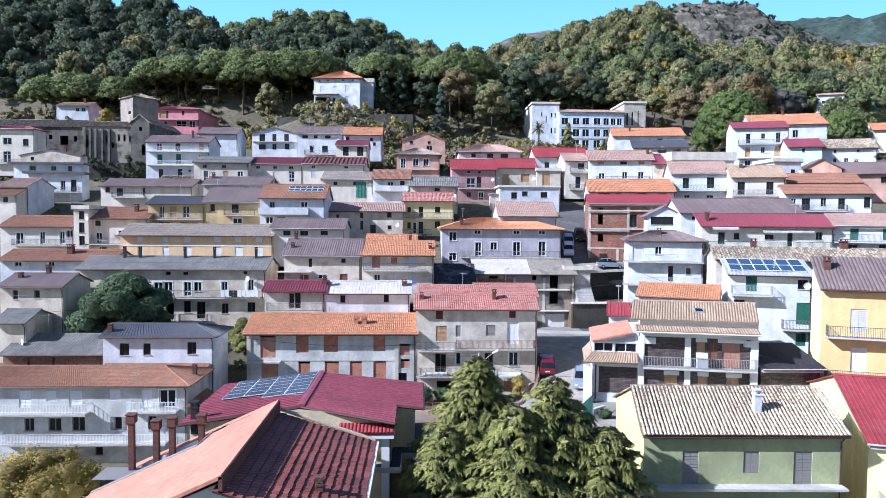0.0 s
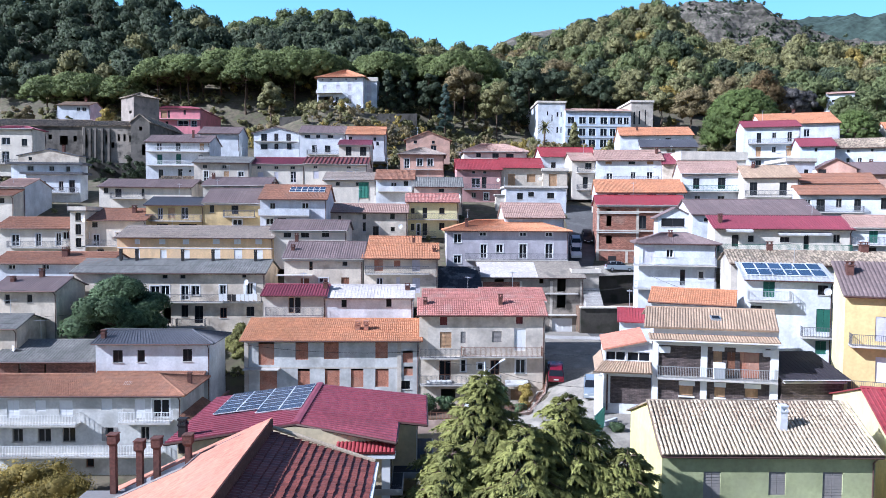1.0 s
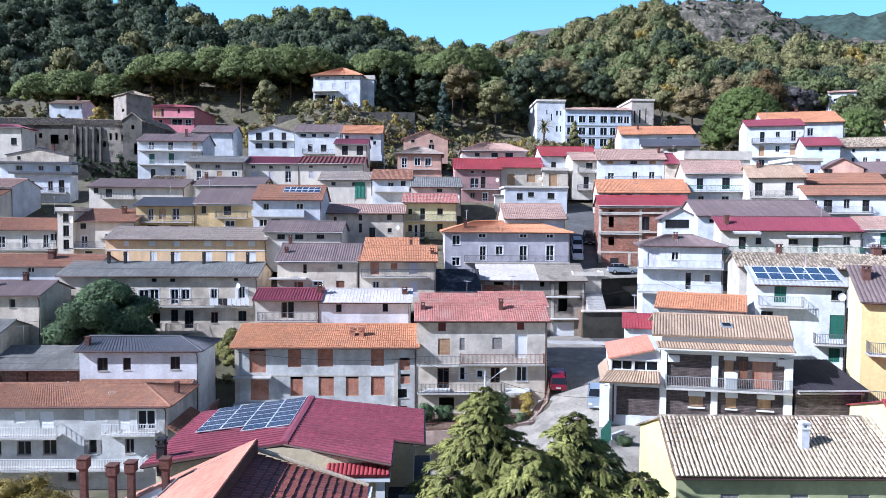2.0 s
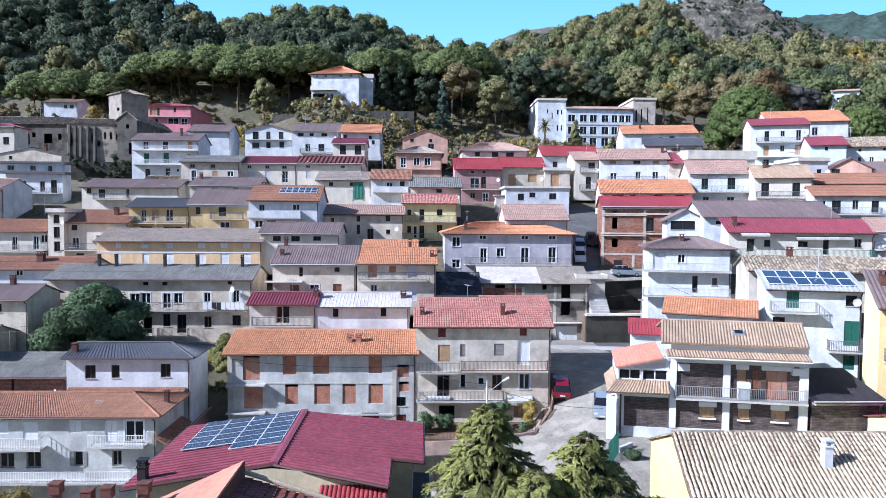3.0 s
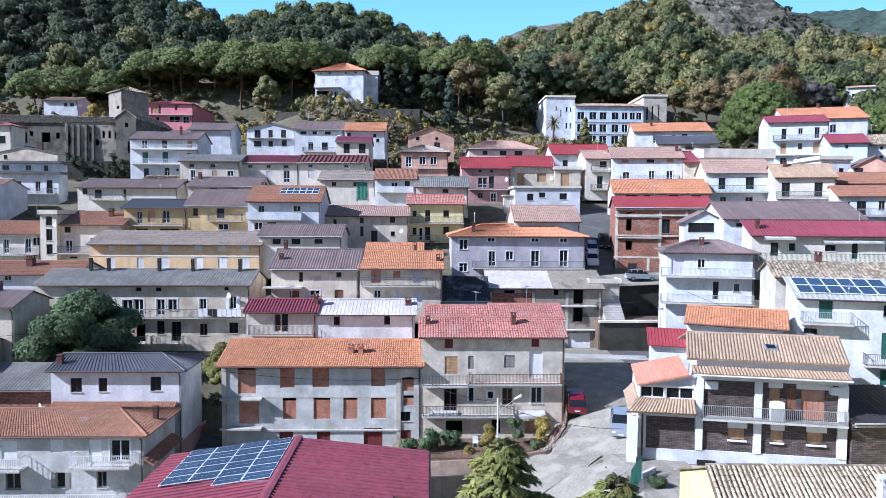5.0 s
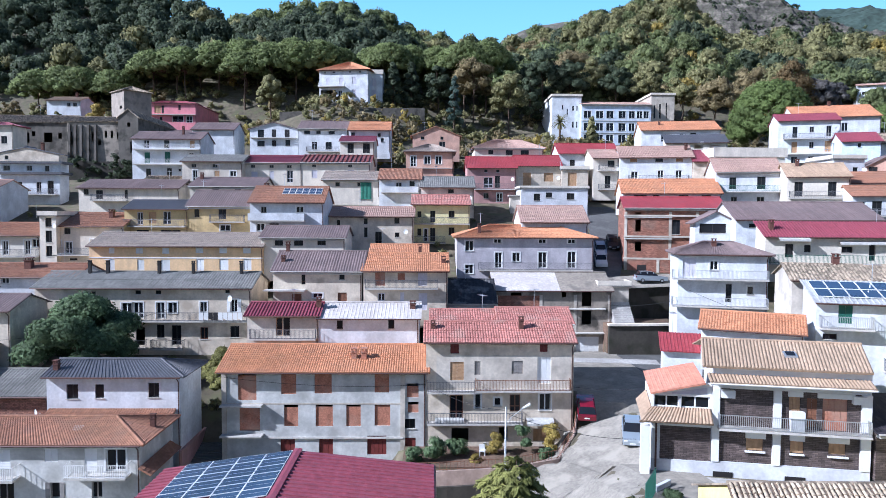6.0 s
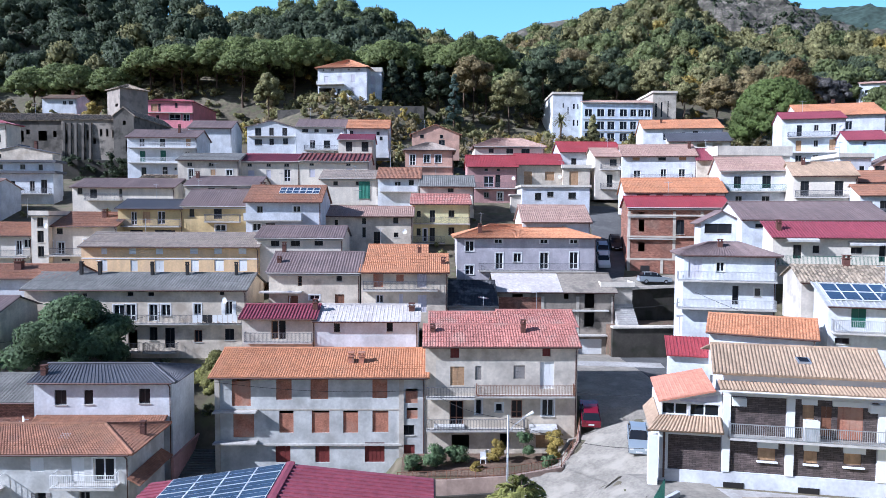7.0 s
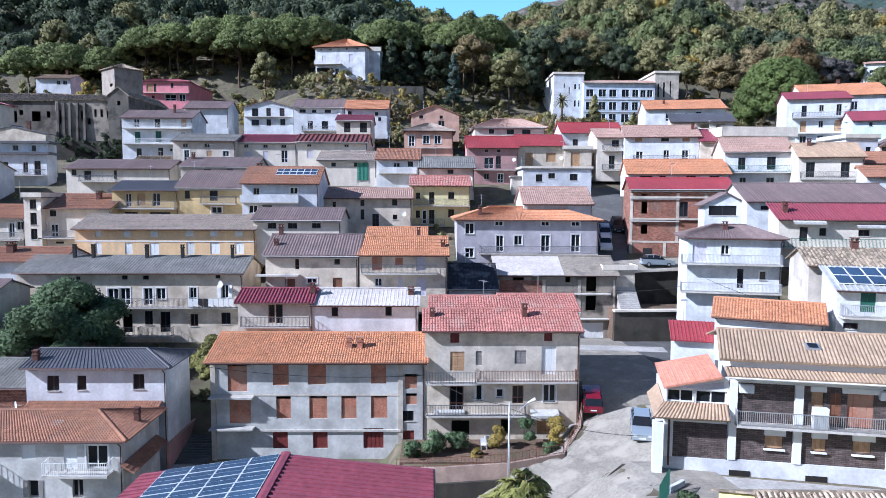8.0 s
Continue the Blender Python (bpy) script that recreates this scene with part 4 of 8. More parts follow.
house("long peach rendered house with tiled roof", -46.16, 105.5, 14.6, 23.38, 5.6, 8.92, "peach", "drab", "gable", 1.52,
      ops=[("s:white", 2.6, 3.38, 4.49, 5.28), ("s:white", 6.24, 7.19, 4.49, 5.28), ("s:white", 9.79, 10.74, 4.49, 5.28), ("s:white", 14.29, 15.33, 4.57, 5.36), ("s:white", 17.49, 18.53, 4.57, 5.45), ("s:white", 20.7, 21.74, 4.57, 5.45), ("s:white", 2.6, 3.38, 2.2, 3.69), ("s:white", 6.41, 7.36, 2.2, 3.69), ("s:white", 9.61, 10.83, 2.11, 3.69), ("s:white", 14.38, 15.42, 2.2, 3.78), ("s:white", 17.49, 18.71, 2.29, 3.78), ("s:white", 20.7, 21.82, 2.29, 3.78)])
house("cream house with brown tiled roof", -23.14, 106, 16.86, 11.44, 4.59, 7.76, "cream", "brown", "gable", 1.32,
      ops=[("w:dark", 1.85, 2.99, 3.37, 4.26), ("w:dark", 4.49, 5.72, 3.37, 4.26), ("w:dark", 7.66, 8.8, 3.46, 4.35), ("k", 2.02, 2.55, 1.24, 1.95)])
house("low pale house with reddish tiled roof", -59.22, 97, 13.59, 15.71, 3.21, 7, "pale", "rust", "gable", 1.19,
      ops=[("w:white", 1.96, 2.98, 2.25, 2.9), ("w:white", 6.6, 7.54, 2.25, 2.98)],
      chimneys=[(8.8, 2.1, 1.0, 0.8)])
house("grey two-storey house with pale red roof", -16.45, 118, 18.69, 13.79, 5.59, 8, "grey", "rose", "gable", 1.36,
      ops=[("w:dark", 6.11, 6.7, 4.35, 5.24), ("w:dark", 10.84, 11.62, 4.45, 5.34), ("w:grey", 6.11, 6.7, 2.28, 3.86), ("d:dark", 7.88, 8.87, 1.19, 3.17), ("w:dark", 10.94, 11.62, 2.37, 3.07), ("w:dark", 1.97, 2.46, 4.16, 4.95)])
house("pale cream two-storey house with red tiled roof", -2.95, 122, 19.12, 9.23, 7.12, 8.76, "butter", "redtile", "gable", 1.49,
      ops=[("w:dark", 0.82, 1.44, 5.03, 5.95), ("d:dark", 2.87, 3.69, 4.21, 6.05), ("w:dark", 5.84, 6.77, 5.03, 6.05), ("w:dark", 0.82, 1.44, 2.05, 3.18), ("d:white", 1.85, 2.46, 1.13, 3.18), ("d:dark", 2.87, 3.69, 1.13, 3.28), ("w:dark", 5.84, 6.77, 2.15, 3.38)],
      balconies=[(-0.51, 9.23, 4, 0.9, "iron"), (-0.31, 5.33, 0.92, 1.0, "iron")])
house("low house with pale pink sheet roof", 13.58, 114, 20.92, 9.89, 2.73, 9.08, "pale", "rose", "gable", 2.27)
house("unfinished brick house with red sheet roof", 28.99, 114, 17.15, 14.25, 8.69, 8.8, "brick", "red", "gable", 1.5, yaw=-10,
      ops=[("k", 1.58, 2.42, 7.37, 7.95), ("k", 1.58, 2.42, 5.04, 6.79), ("w:dark", 6.89, 8.01, 4.66, 6.79), ("k", 1.58, 2.51, 2.13, 3.49)],
      balconies=[(0, 6.8, 7.28, 0.3, None), (0, 6.8, 4.07, 0.5, None)])
house("white house with orange tiled roof", 31.76, 125, 26.16, 15.65, 2.23, 9.16, "white", "orange", "gable", 2.29, yaw=-9,
      ops=[("w:dark", 1.84, 3.89, 1.27, 1.8), ("w:dark", 4.91, 5.93, 1.27, 1.8), ("w:dark", 9, 10.54, 1.27, 1.8), ("w:dark", 12.58, 14.12, 1.27, 1.8)],
      chimneys=[(5.42, 6.41, 0.8, 0.5)])
house("cream two-storey house with terrace", -68.87, 113, 16.7, 11.85, 4.64, 8.24, "cream", "rust", "gable", 1.57,
      ops=[("d:white", 2.55, 3.74, 1.68, 3.54), ("d:white", 6.38, 7.2, 1.68, 3.73), ("d:white", 9.57, 10.39, 1.77, 3.82), ("w:white", 10.66, 11.76, 2.8, 4.01)],
      balconies=[(2.28, 11.67, 1.49, 1.0, "iron")])
house("cream house with reddish brown roof", -54.72, 113, 17.71, 9.83, 5.03, 9.16, "cream", "rust", "gable", 1.74, side="yellow",
      ops=[("w:dark", 1.19, 2.11, 3.74, 4.58), ("d:white", 1.29, 2.3, 0.84, 2.62), ("w:white", 0.18, 0.74, 1.87, 2.81), ("w:white", 4.96, 5.88, 2.34, 2.99), ("w:dark", 1.84, 3.03, -0.09, 0.19)],
      balconies=[(-0.09, 6.43, 0.75, 1.0, "iron")],
      chimneys=[(6.89, 2.75, 0.9, 0.6)])
house("ochre two-storey house with dark roof", -45.65, 115, 20.53, 9.4, 4.73, 7.2, "ochre", "slate", "gable", 1.22,
      ops=[("d:lilac", 1.88, 2.73, 2.29, 4.19), ("d:lilac", 5.73, 6.86, 2.38, 4.29), ("w:dark", 1.69, 3.57, 0.76, 1.53), ("w:dark", 5.26, 8.27, 0.76, 1.53), ("g:oak", 3.57, 4.7, 2.48, 4.19)],
      balconies=[(0.19, 9.21, 2.1, 1.0, "iron")])
house("ochre house with brown tiled roof", -36.24, 115, 20.59, 9.74, 5.19, 9.08, "ochre", "brown", "gable", 2.27,
      ops=[("w:dark", 0.95, 1.7, 3.44, 4.59), ("s:dark", 4.54, 5.68, 3.15, 4.59), ("w:white", 4.73, 6.24, 1.34, 2.29)],
      balconies=[(3.41, 8.51, 2.77, 1.0, "iron")])
house("white house with reddish tiled roof and solar panels", -26.5, 113, 21.17, 10.75, 5.21, 9.04, "pale", "rust", "gable", 2.26, solar=(4.3, 10.2, 0.4, 0.8, 6, 2),
      ops=[("w:grey", 1.59, 2.43, 3.49, 4.43), ("w:white", 6.73, 7.85, 3.58, 4.52), ("w:white", 0.94, 2.15, 0.85, 1.98), ("w:dark", 2.81, 4.21, 1.51, 1.98)],
      balconies=[(0, 8.14, 2.45, 1.2, "parapet")],
      chimneys=[(0.94, 6.33, 1.2, 0.7)])
house("beige house with brown tiled roof", -40.52, 128, 26.71, 12.1, 2.48, 9, "beige", "brown", "gable", 1.53,
      ops=[("w:dark", 3.68, 4.84, 1.59, 2.23), ("w:dark", 7.47, 8.52, 1.59, 2.23)],
      chimneys=[(0.84, 3.6, 0.8, 0.5)])
house("cream house with dark brown roof", -62.75, 135, 25.66, 17.81, 3.38, 9.08, "cream", "brown", "gable", 1.54,
      ops=[("w:dark", 0.88, 1.76, 2.12, 3.12), ("s:dark", 3.08, 4.29, 1.34, 2.9), ("w:dark", 8.13, 8.68, 1.56, 3.01)],
      balconies=[(2.42, 8.79, 1.11, 1.0, "iron")])
house("cream house with old clay tile roof", -53.65, 139, 26.94, 10.22, 3.02, 8.88, "cream", "clay", "gable", 1.51,
      ops=[("s:oak", 4.32, 5.34, 0.34, 2.3), ("s:oak", 7.72, 8.29, 1.15, 2.3)])
house("white house with red tiled roof", -9.11, 133, 25.43, 7.34, 5.41, 9.16, "white", "rust", "gable", 1.92,
      ops=[("w:lilac", 2.89, 4, 3.45, 4.78), ("w:dark", 5.34, 6.22, 4.11, 5)],
      balconies=[(0.44, 6.89, 3, 0.9, "parapet")])
house("beige house with grey sheet roof", -1.73, 130, 25.44, 9.17, 3.89, 8.88, "beige", "grey", "gable", 1.86,
      ops=[("w:dark", 4.7, 5.68, 2.83, 3.49)])
house("mauve two-storey house with bright red sheet roof", 6.97, 143, 22.14, 9.4, 11.52, 9, "mauve", "red", "gable", 2.25,
      ops=[("w:dark", 3.25, 3.86, 10.57, 11.05), ("w:dark", 5.54, 6.15, 10.57, 11.05), ("d:lilac", 3.13, 4.94, 7.57, 9.61), ("d:dark", 5.3, 6.27, 7.57, 9.85), ("w:grey", 3.13, 4.1, 5.53, 6.61), ("d:white", 5.67, 6.75, 4.93, 6.61), ("w:dark", 3.86, 4.58, 1.92, 3), ("g:dark", 6.39, 7.47, 0.96, 3)],
      balconies=[(1.33, 9.28, 7.33, 1.1, "iron")])
house("grey house with bright red sheet roof", 16.48, 144, 28.87, 8.78, 5.3, 8.6, "grey", "red", "gable", 2.15,
      ops=[("g:oak", 1.34, 2.93, 1.21, 3.87), ("g:oak", 5.37, 7.19, 2.18, 3.87)])
house("pale flat-roofed house with terrace", 16.28, 135, 25.11, 12.03, 4.21, 8, "pale", "grey", "flat", 0.34,
      ops=[("w:dark", 2.29, 3.44, 2.05, 3.3), ("w:dark", 4.47, 5.62, 2.62, 3.53), ("w:dark", 8.25, 9.63, 2.28, 3.41)])
house("white house with reddish tiled roof", 35.75, 141, 29.54, 13.3, 6.06, 9.12, "white", "rose", "gable", 2.28, yaw=-9,
      ops=[("s:oak", 1.85, 3.12, 5.12, 5.72), ("w:dark", 6.48, 7.86, 5.12, 5.72), ("s:oak", 10.18, 11.45, 5.12, 5.72), ("d:white", 2.08, 3.35, 1.55, 3.33), ("d:white", 6.94, 7.98, 1.55, 3.57), ("d:white", 10.18, 11.33, 1.55, 3.57)],
      balconies=[(1.5, 12.49, 1.55, 1.0, "iron")],
      chimneys=[(12.49, 2.74, 1.0, 0.5)])
house("narrow cream house with red tiled roof", 31.14, 143, 28.94, 5, 6.69, 8.8, "cream", "rose", "gable", 1.85,
      ops=[("w:dark", 2.8, 4.14, 4.94, 6.15), ("d:dark", 2.31, 3.41, 0.84, 3.25)],
      balconies=[(0.97, 4.87, 4.22, 1.0, "iron"), (0.97, 4.87, 0.6, 1.0, "iron")])
house("pale house with bright red sheet roof", 25.91, 150, 31.74, 12.12, 5.39, 9.04, "pale", "red", "gable", 2.26,
      ops=[("s:dark", 2.17, 3.19, 2.65, 4.04), ("w:dark", 5.49, 6.12, 3.03, 4.16)])
house("pale blue-white house with reddish roof and balcony", 47.74, 126, 26.29, 10.3, 5.79, 9.12, "pale", "rose", "gable", 2.28, yaw=-12,
      ops=[("d:dark", 2.12, 3.23, 2.78, 4.71), ("d:dark", 6.46, 7.78, 2.78, 4.82), ("w:grey", 6.46, 7.67, 0.64, 1.5), ("w:grey", 2.42, 3.43, 0.64, 1.5)],
      balconies=[(0.5, 10.3, 2.36, 1.1, "green")],
      chimneys=[(7.47, 8.21, 1.0, 0.9), (4.44, 8.66, 1.0, 0.5)])
house("cream house with orange tiled roof", 56.1, 119, 26.7, 8.85, 4.18, 8.52, "cream", "tan", "gable", 2.13, yaw=-15,
      ops=[("d:dark", 1.02, 2.24, 1.01, 3.25), ("d:dark", 5.78, 6.99, 1.01, 3.25)],
      balconies=[(0.19, 7.92, 0.81, 0.6, "iron")],
      chimneys=[(2.14, 3.41, 0.8, 0.5)])
house("white house with long reddish roof", 68.16, 122, 27.94, 12.05, 2.17, 8.64, "white", "rust", "gable", 1.81, yaw=-17,
      ops=[("w:dark", 3.43, 5.28, 1.15, 1.77), ("w:dark", 7.88, 10.29, 1.15, 1.77)])
house("white house with reddish tiled roof", 62.12, 112, 23.98, 13.15, 3.7, 9, "white", "rust", "gable", 1.53, yaw=-17,
      ops=[("w:dark", 2.55, 3.82, 0.86, 2.88), ("w:grey", 5.43, 6.28, 1.54, 2.98), ("w:dark", 8.06, 9.08, 1.06, 2.88), ("w:dark", 11.88, 12.81, 1.34, 3.07), ("w:white", 0.85, 1.7, 1.73, 2.88)],
      balconies=[(1.87, 9.33, 0.77, 0.9, "iron")])
house("house with reddish brown roof", 79.97, 125, 28.13, 10.4, 3.97, 9.04, "salmon", "brown", "gable", 2.26, yaw=-19,
      ops=[("w:dark", 6.69, 7.8, 2.14, 3.32)],
      chimneys=[(3.9, 5.42, 0.8, 0.5)])
house("white three-storey house with dark red roof", 75.61, 160, 34.12, 12.25, 11.18, 8.72, "white", "maroon", "gable", 1.83, yaw=-15,
      ops=[("d:dark", 2.88, 3.88, 7.47, 9.78), ("w:grey", 6.25, 7.12, 8.55, 9.78), ("d:grey", 9.5, 10.5, 7.6, 9.91), ("g:oak", 2.75, 3.88, 4.21, 6.52), ("w:grey", 6.25, 7.12, 5.16, 6.52), ("g:oak", 9.25, 10.5, 4.34, 6.65), ("w:grey", 2.75, 4, 1.9, 3.39), ("w:grey", 6.12, 7.25, 1.9, 3.39)],
      balconies=[(1, 12.25, 7.2, 1.2, "iron"), (1, 12.25, 3.94, 1.0, None)],
      chimneys=[(10.88, 6.1, 0.8, 0.5)])
house("pale house with broad orange tiled roof", 88.06, 176, 42.8, 18.25, 5.56, 18, "pale", "orange", "gable", 3.78, yaw=-16,
      ops=[("w:lilac", 10, 11.36, 2.09, 4.03)],
      chimneys=[(9.46, 9, 0.8, 0.6)])
house("small pale blue house with dark red roof", 83.62, 150, 34.8, 7.15, 5.06, 8.88, "blue", "maroon", "gable", 2.04, yaw=-17,
      ops=[("w:dark", 2.88, 3.46, 3.83, 4.6)])
house("white house with sandy tiled roof", 91.76, 150, 33.62, 10.75, 5.98, 9.16, "white", "clay", "gable", 2.29, yaw=-19,
      ops=[("w:dark", 2.13, 2.69, 4.87, 5.51), ("w:dark", 6.72, 7.28, 5, 5.51), ("w:white", 2.02, 2.8, 2.56, 3.71), ("w:white", 4.26, 5.15, 2.31, 3.71)],
      chimneys=[(5.93, 7.33, 1.0, 0.6)])
house("small white house on the wooded hillside", 156.3, 260, 65.06, 9.4, 7.42, 5, "white", "rose", "gable", 0.85, yaw=-20,
      ops=[("w:dark", 1.57, 2.94, 3.3, 5.07), ("w:dark", 5.48, 6.66, 4.18, 5.51)],
      balconies=[(0.59, 8.81, 2.86, 1.2, "parapet")])
house("pale house with broad orange roof on the slope", 55.09, 190, 41.53, 19.65, 5.3, 15, "pale", "orange", "gable", 3, yaw=-10,
      ops=[("d:lilac", 4.95, 7.27, 2.24, 4.16), ("w:lilac", 9.59, 10.52, 3.04, 4.32), ("w:dark", 12.22, 13.62, 3.52, 4.48)],
      chimneys=[(5.11, 4.5, 0.8, 0.5), (9.28, 9, 0.8, 0.6)])
house("white three-storey house with green shutters", -60.65, 152, 31.07, 13.87, 8.57, 8.08, "white", "brown", "gable", 1.7,
      ops=[("d:lilac", 2.35, 3.47, 6.63, 8.26), ("d:dark", 6.44, 7.55, 6.63, 8.26), ("g:oak", 11.64, 12.63, 6.76, 8.26), ("s:green", 2.48, 3.59, 3.63, 5.76), ("s:green", 6.56, 7.68, 3.75, 5.88), ("w:white", 11.39, 12.39, 4.5, 5.76), ("d:dark", 2.72, 3.72, 0.63, 2.5), ("d:dark", 6.94, 7.93, 0.75, 2.63), ("w:dark", 9.29, 9.78, 2, 2.5)],
      balconies=[(0.5, 13.87, 6.38, 1.2, "white"), (0.5, 10.78, 3.38, 1.2, "white")],
      chimneys=[(9.54, 2.42, 1.4, 0.4)])
house("beige house with grey roof", -46.22, 140, 29.93, 11.13, 4.31, 8.08, "beige", "grey", "gable", 1.37,
      ops=[("w:grey", 1.72, 2.64, 3.12, 3.82), ("w:grey", 5.62, 6.54, 3.12, 3.82), ("s:oak", 5.97, 7, 1.5, 2.55), ("d:white", 1.95, 2.87, 0.58, 2.66), ("w:white", 8.84, 9.98, 1.5, 2.55)])
house("cream terraced house with dark red roof", -35.94, 142, 29.54, 11.47, 4.74, 8.92, "cream", "maroon", "gable", 1.52,
      ops=[("w:grey", 1.87, 2.69, 3.65, 4.24), ("w:grey", 5.39, 6.2, 3.65, 4.24), ("w:grey", 8.66, 9.6, 3.65, 4.24), ("s:lilac", 1.99, 3.16, 1.65, 2.94), ("s:lilac", 5.39, 6.2, 1.53, 3.06), ("d:lilac", 8.66, 9.83, 0.94, 3.18)])
house("cream terraced house with dark red tiled roof", -24.46, 142, 29.65, 12.96, 4.75, 9, "cream", "darkred", "gable", 1.53,
      ops=[("w:grey", 1.89, 2.71, 3.78, 4.25), ("w:grey", 8.72, 9.54, 3.78, 4.25), ("s:lilac", 1.89, 2.95, 1.65, 3.19), ("s:lilac", 5.42, 6.36, 1.42, 3.19), ("s:lilac", 8.72, 9.9, 1.42, 3.31)])
house("cream house with dark red roof", -19.36, 158, 34.39, 7.22, 5.66, 8.04, "cream", "maroon", "gable", 1.37,
      ops=[("s:dark", 1.57, 2.89, 3.15, 5.25), ("s:dark", 4.86, 6.3, 3.15, 5.38)])
house("white house with bright orange tiled roof", -18.76, 168, 38.63, 9.35, 5.1, 8.96, "white", "orange", "gable", 2.24,
      ops=[("w:dark", 0.56, 1.4, 3.49, 4.46), ("w:dark", 7.26, 7.96, 2.37, 3.21), ("w:dark", 6.56, 7.26, 3.49, 4.32)],
      chimneys=[(8.38, 6.27, 1.0, 0.5)])
house("white house with brown tiled roof", -30.52, 170, 38.7, 11.11, 5.55, 9.12, "white", "brown", "gable", 2.1,
      ops=[("w:dark", 1.27, 2.67, 4.22, 4.93), ("w:dark", 4.08, 5.06, 4.22, 4.93), ("w:dark", 6.89, 8.3, 4.22, 4.93), ("w:dark", 3.09, 4.22, 0.7, 2.39), ("w:dark", 6.19, 7.59, 0.7, 2.39)],
      balconies=[(1.97, 10.69, 0.14, 1.6, "iron")])
house("white two-storey gabled house", -42.2, 172, 38.06, 11.18, 6.11, 8, "white", "brown", "front", 1.56,
      ops=[("d:dark", 1.84, 3.26, 4.12, 5.97), ("s:dark", 5.1, 6.09, 4.26, 6.11), ("s:dark", 8.07, 9.2, 4.26, 6.25), ("w:dark", 1.7, 3.4, 2.13, 3.41), ("s:dark", 5.1, 6.09, 2.13, 3.55), ("w:dark", 8.21, 9.34, 2.27, 3.69)],
      balconies=[(0.28, 10.9, 4.12, 0.8, None)])
house("salmon two-storey house with hipped roof", -5.02, 150, 32.7, 9.54, 4.38, 8.24, "salmon", "drab", "hip", 1.9,
      ops=[("d:white", 0.88, 2.01, 1.5, 3.63), ("w:white", 3.64, 4.9, 2, 3.63), ("w:white", 5.9, 7.16, 2, 3.63)],
      balconies=[(0.5, 9.29, 1.25, 0.5, None)])
house("salmon gabled house with reddish roof", -4.22, 168, 38.09, 10.69, 4.34, 8, "salmon", "rust", "front", 2.1,
      ops=[("w:dark", 1.83, 2.67, 3.5, 4.2), ("w:dark", 6.33, 7.03, 3.5, 4.2), ("w:grey", 6.05, 7.45, 1.82, 3.08)])
house("cream house with low hipped red roof", 9.1, 155, 36.43, 14.38, 1.95, 8.56, "cream", "rose", "hip", 2.14,
      ops=[("w:dark", 2.88, 3.92, 0.78, 1.69), ("w:dark", 6.54, 7.98, 0.65, 1.69), ("w:dark", 9.67, 11.37, 0.65, 1.69)])
house("grey gabled upper house with dark roof", -83.3, 144, 32.77, 12.28, 2.83, 3, "grey", "slate", "front", 1.29, over=0.3,
      ops=[("w:dark", 2.08, 2.78, 1.88, 2.59)],
      chimneys=[(8.8, 0.9, 1.2, 0.5)])
house("white house with dark flat roof edge", -83.84, 142.5, 29.16, 13.87, 4.55, 3, "white", "slate", "flat", 0.05, over=1.6,
      ops=[("w:grey", 3.21, 4.47, 3.27, 4.2), ("w:grey", 7.57, 8.6, 3.27, 4.2), ("w:dark", 11.01, 11.81, 3.15, 4.2)],
      balconies=[(-0.23, 3.55, 0.93, 0.9, None)])
house("white lower house with dark roof and balcony", -79.49, 140, 26.76, 10.72, 4.82, 3, "white", "slate", "flat", 0.05, over=1.6,
      ops=[("d:dark", 2.48, 3.84, 1.15, 3.45), ("w:grey", 6.43, 7.33, 1.61, 3.45), ("d:dark", 8.46, 9.59, 1.15, 3.68)],
      balconies=[(0.56, 10.49, 1.15, 1.1, "iron")])
house("cream house with dark red roof and balcony", -99.59, 160, 33.77, 10.24, 9.26, 5, "cream", "maroon", "hip", 0.85,
      ops=[("w:lilac", 3.2, 5.12, 5.74, 7.3), ("d:lilac", 3.2, 4.86, 1.56, 4.17), ("w:dark", 7.68, 8.96, 5.48, 7.04)],
      balconies=[(0.64, 9.6, 1.3, 0.8, "iron")])
house("old stone convent with clay tile roof", -112.53, 172, 34.61, 28.38, 10.79, 10, "stone", "clay", "gable", 2.1, over=0.4, pipe=False, group="convent",
      ops=[("k", 17.91, 19.56, 5.89, 8.41), ("k", 20.11, 20.94, 7.57, 8.69), ("k", 22.87, 24.8, 6.17, 8.41), ("k", 11.85, 13.22, 6.17, 8.41), ("k", 26.17, 27, 7.01, 8.41)])
house("pink two-storey house with dark red roof", -80.84, 208, 46.05, 13.87, 9.55, 20, "pink", "maroon", "hip_right", 2.2, over=0.4, side="pink",
      ops=[("g:oak", 2.03, 3.89, 6.82, 9.04), ("s:dark", 4.06, 4.74, 6.82, 9.04), ("s:dark", 8.8, 9.47, 7.84, 9.21), ("d:white", 7.1, 10.15, 4.43, 6.14), ("d:dark", 3.38, 4.23, 3.58, 5.8), ("d:white", 11, 12.69, 4.26, 6.14)],
      balconies=[(0.85, 13.87, 6.48, 0.9, None)])
house("low house with brown roof", -66.95, 178, 39.6, 10.74, 3.4, 8.88, "pale", "brown", "gable", 1.86)
house("small white gabled house with brown roof", -57.01, 176, 40, 10.08, 4.55, 8.6, "white", "brown", "gable", 1.98)
house("pale bungalow with light brown roof", -112.51, 214, 54.39, 9.81, 2.94, 9, "white", "tan", "gable", 1.53,
      ops=[("w:grey", 5.85, 6.88, 1.22, 2.26), ("w:grey", 7.57, 8.78, 1.22, 2.26)],
      chimneys=[(6.54, 4.5, 1.0, 0.6)])
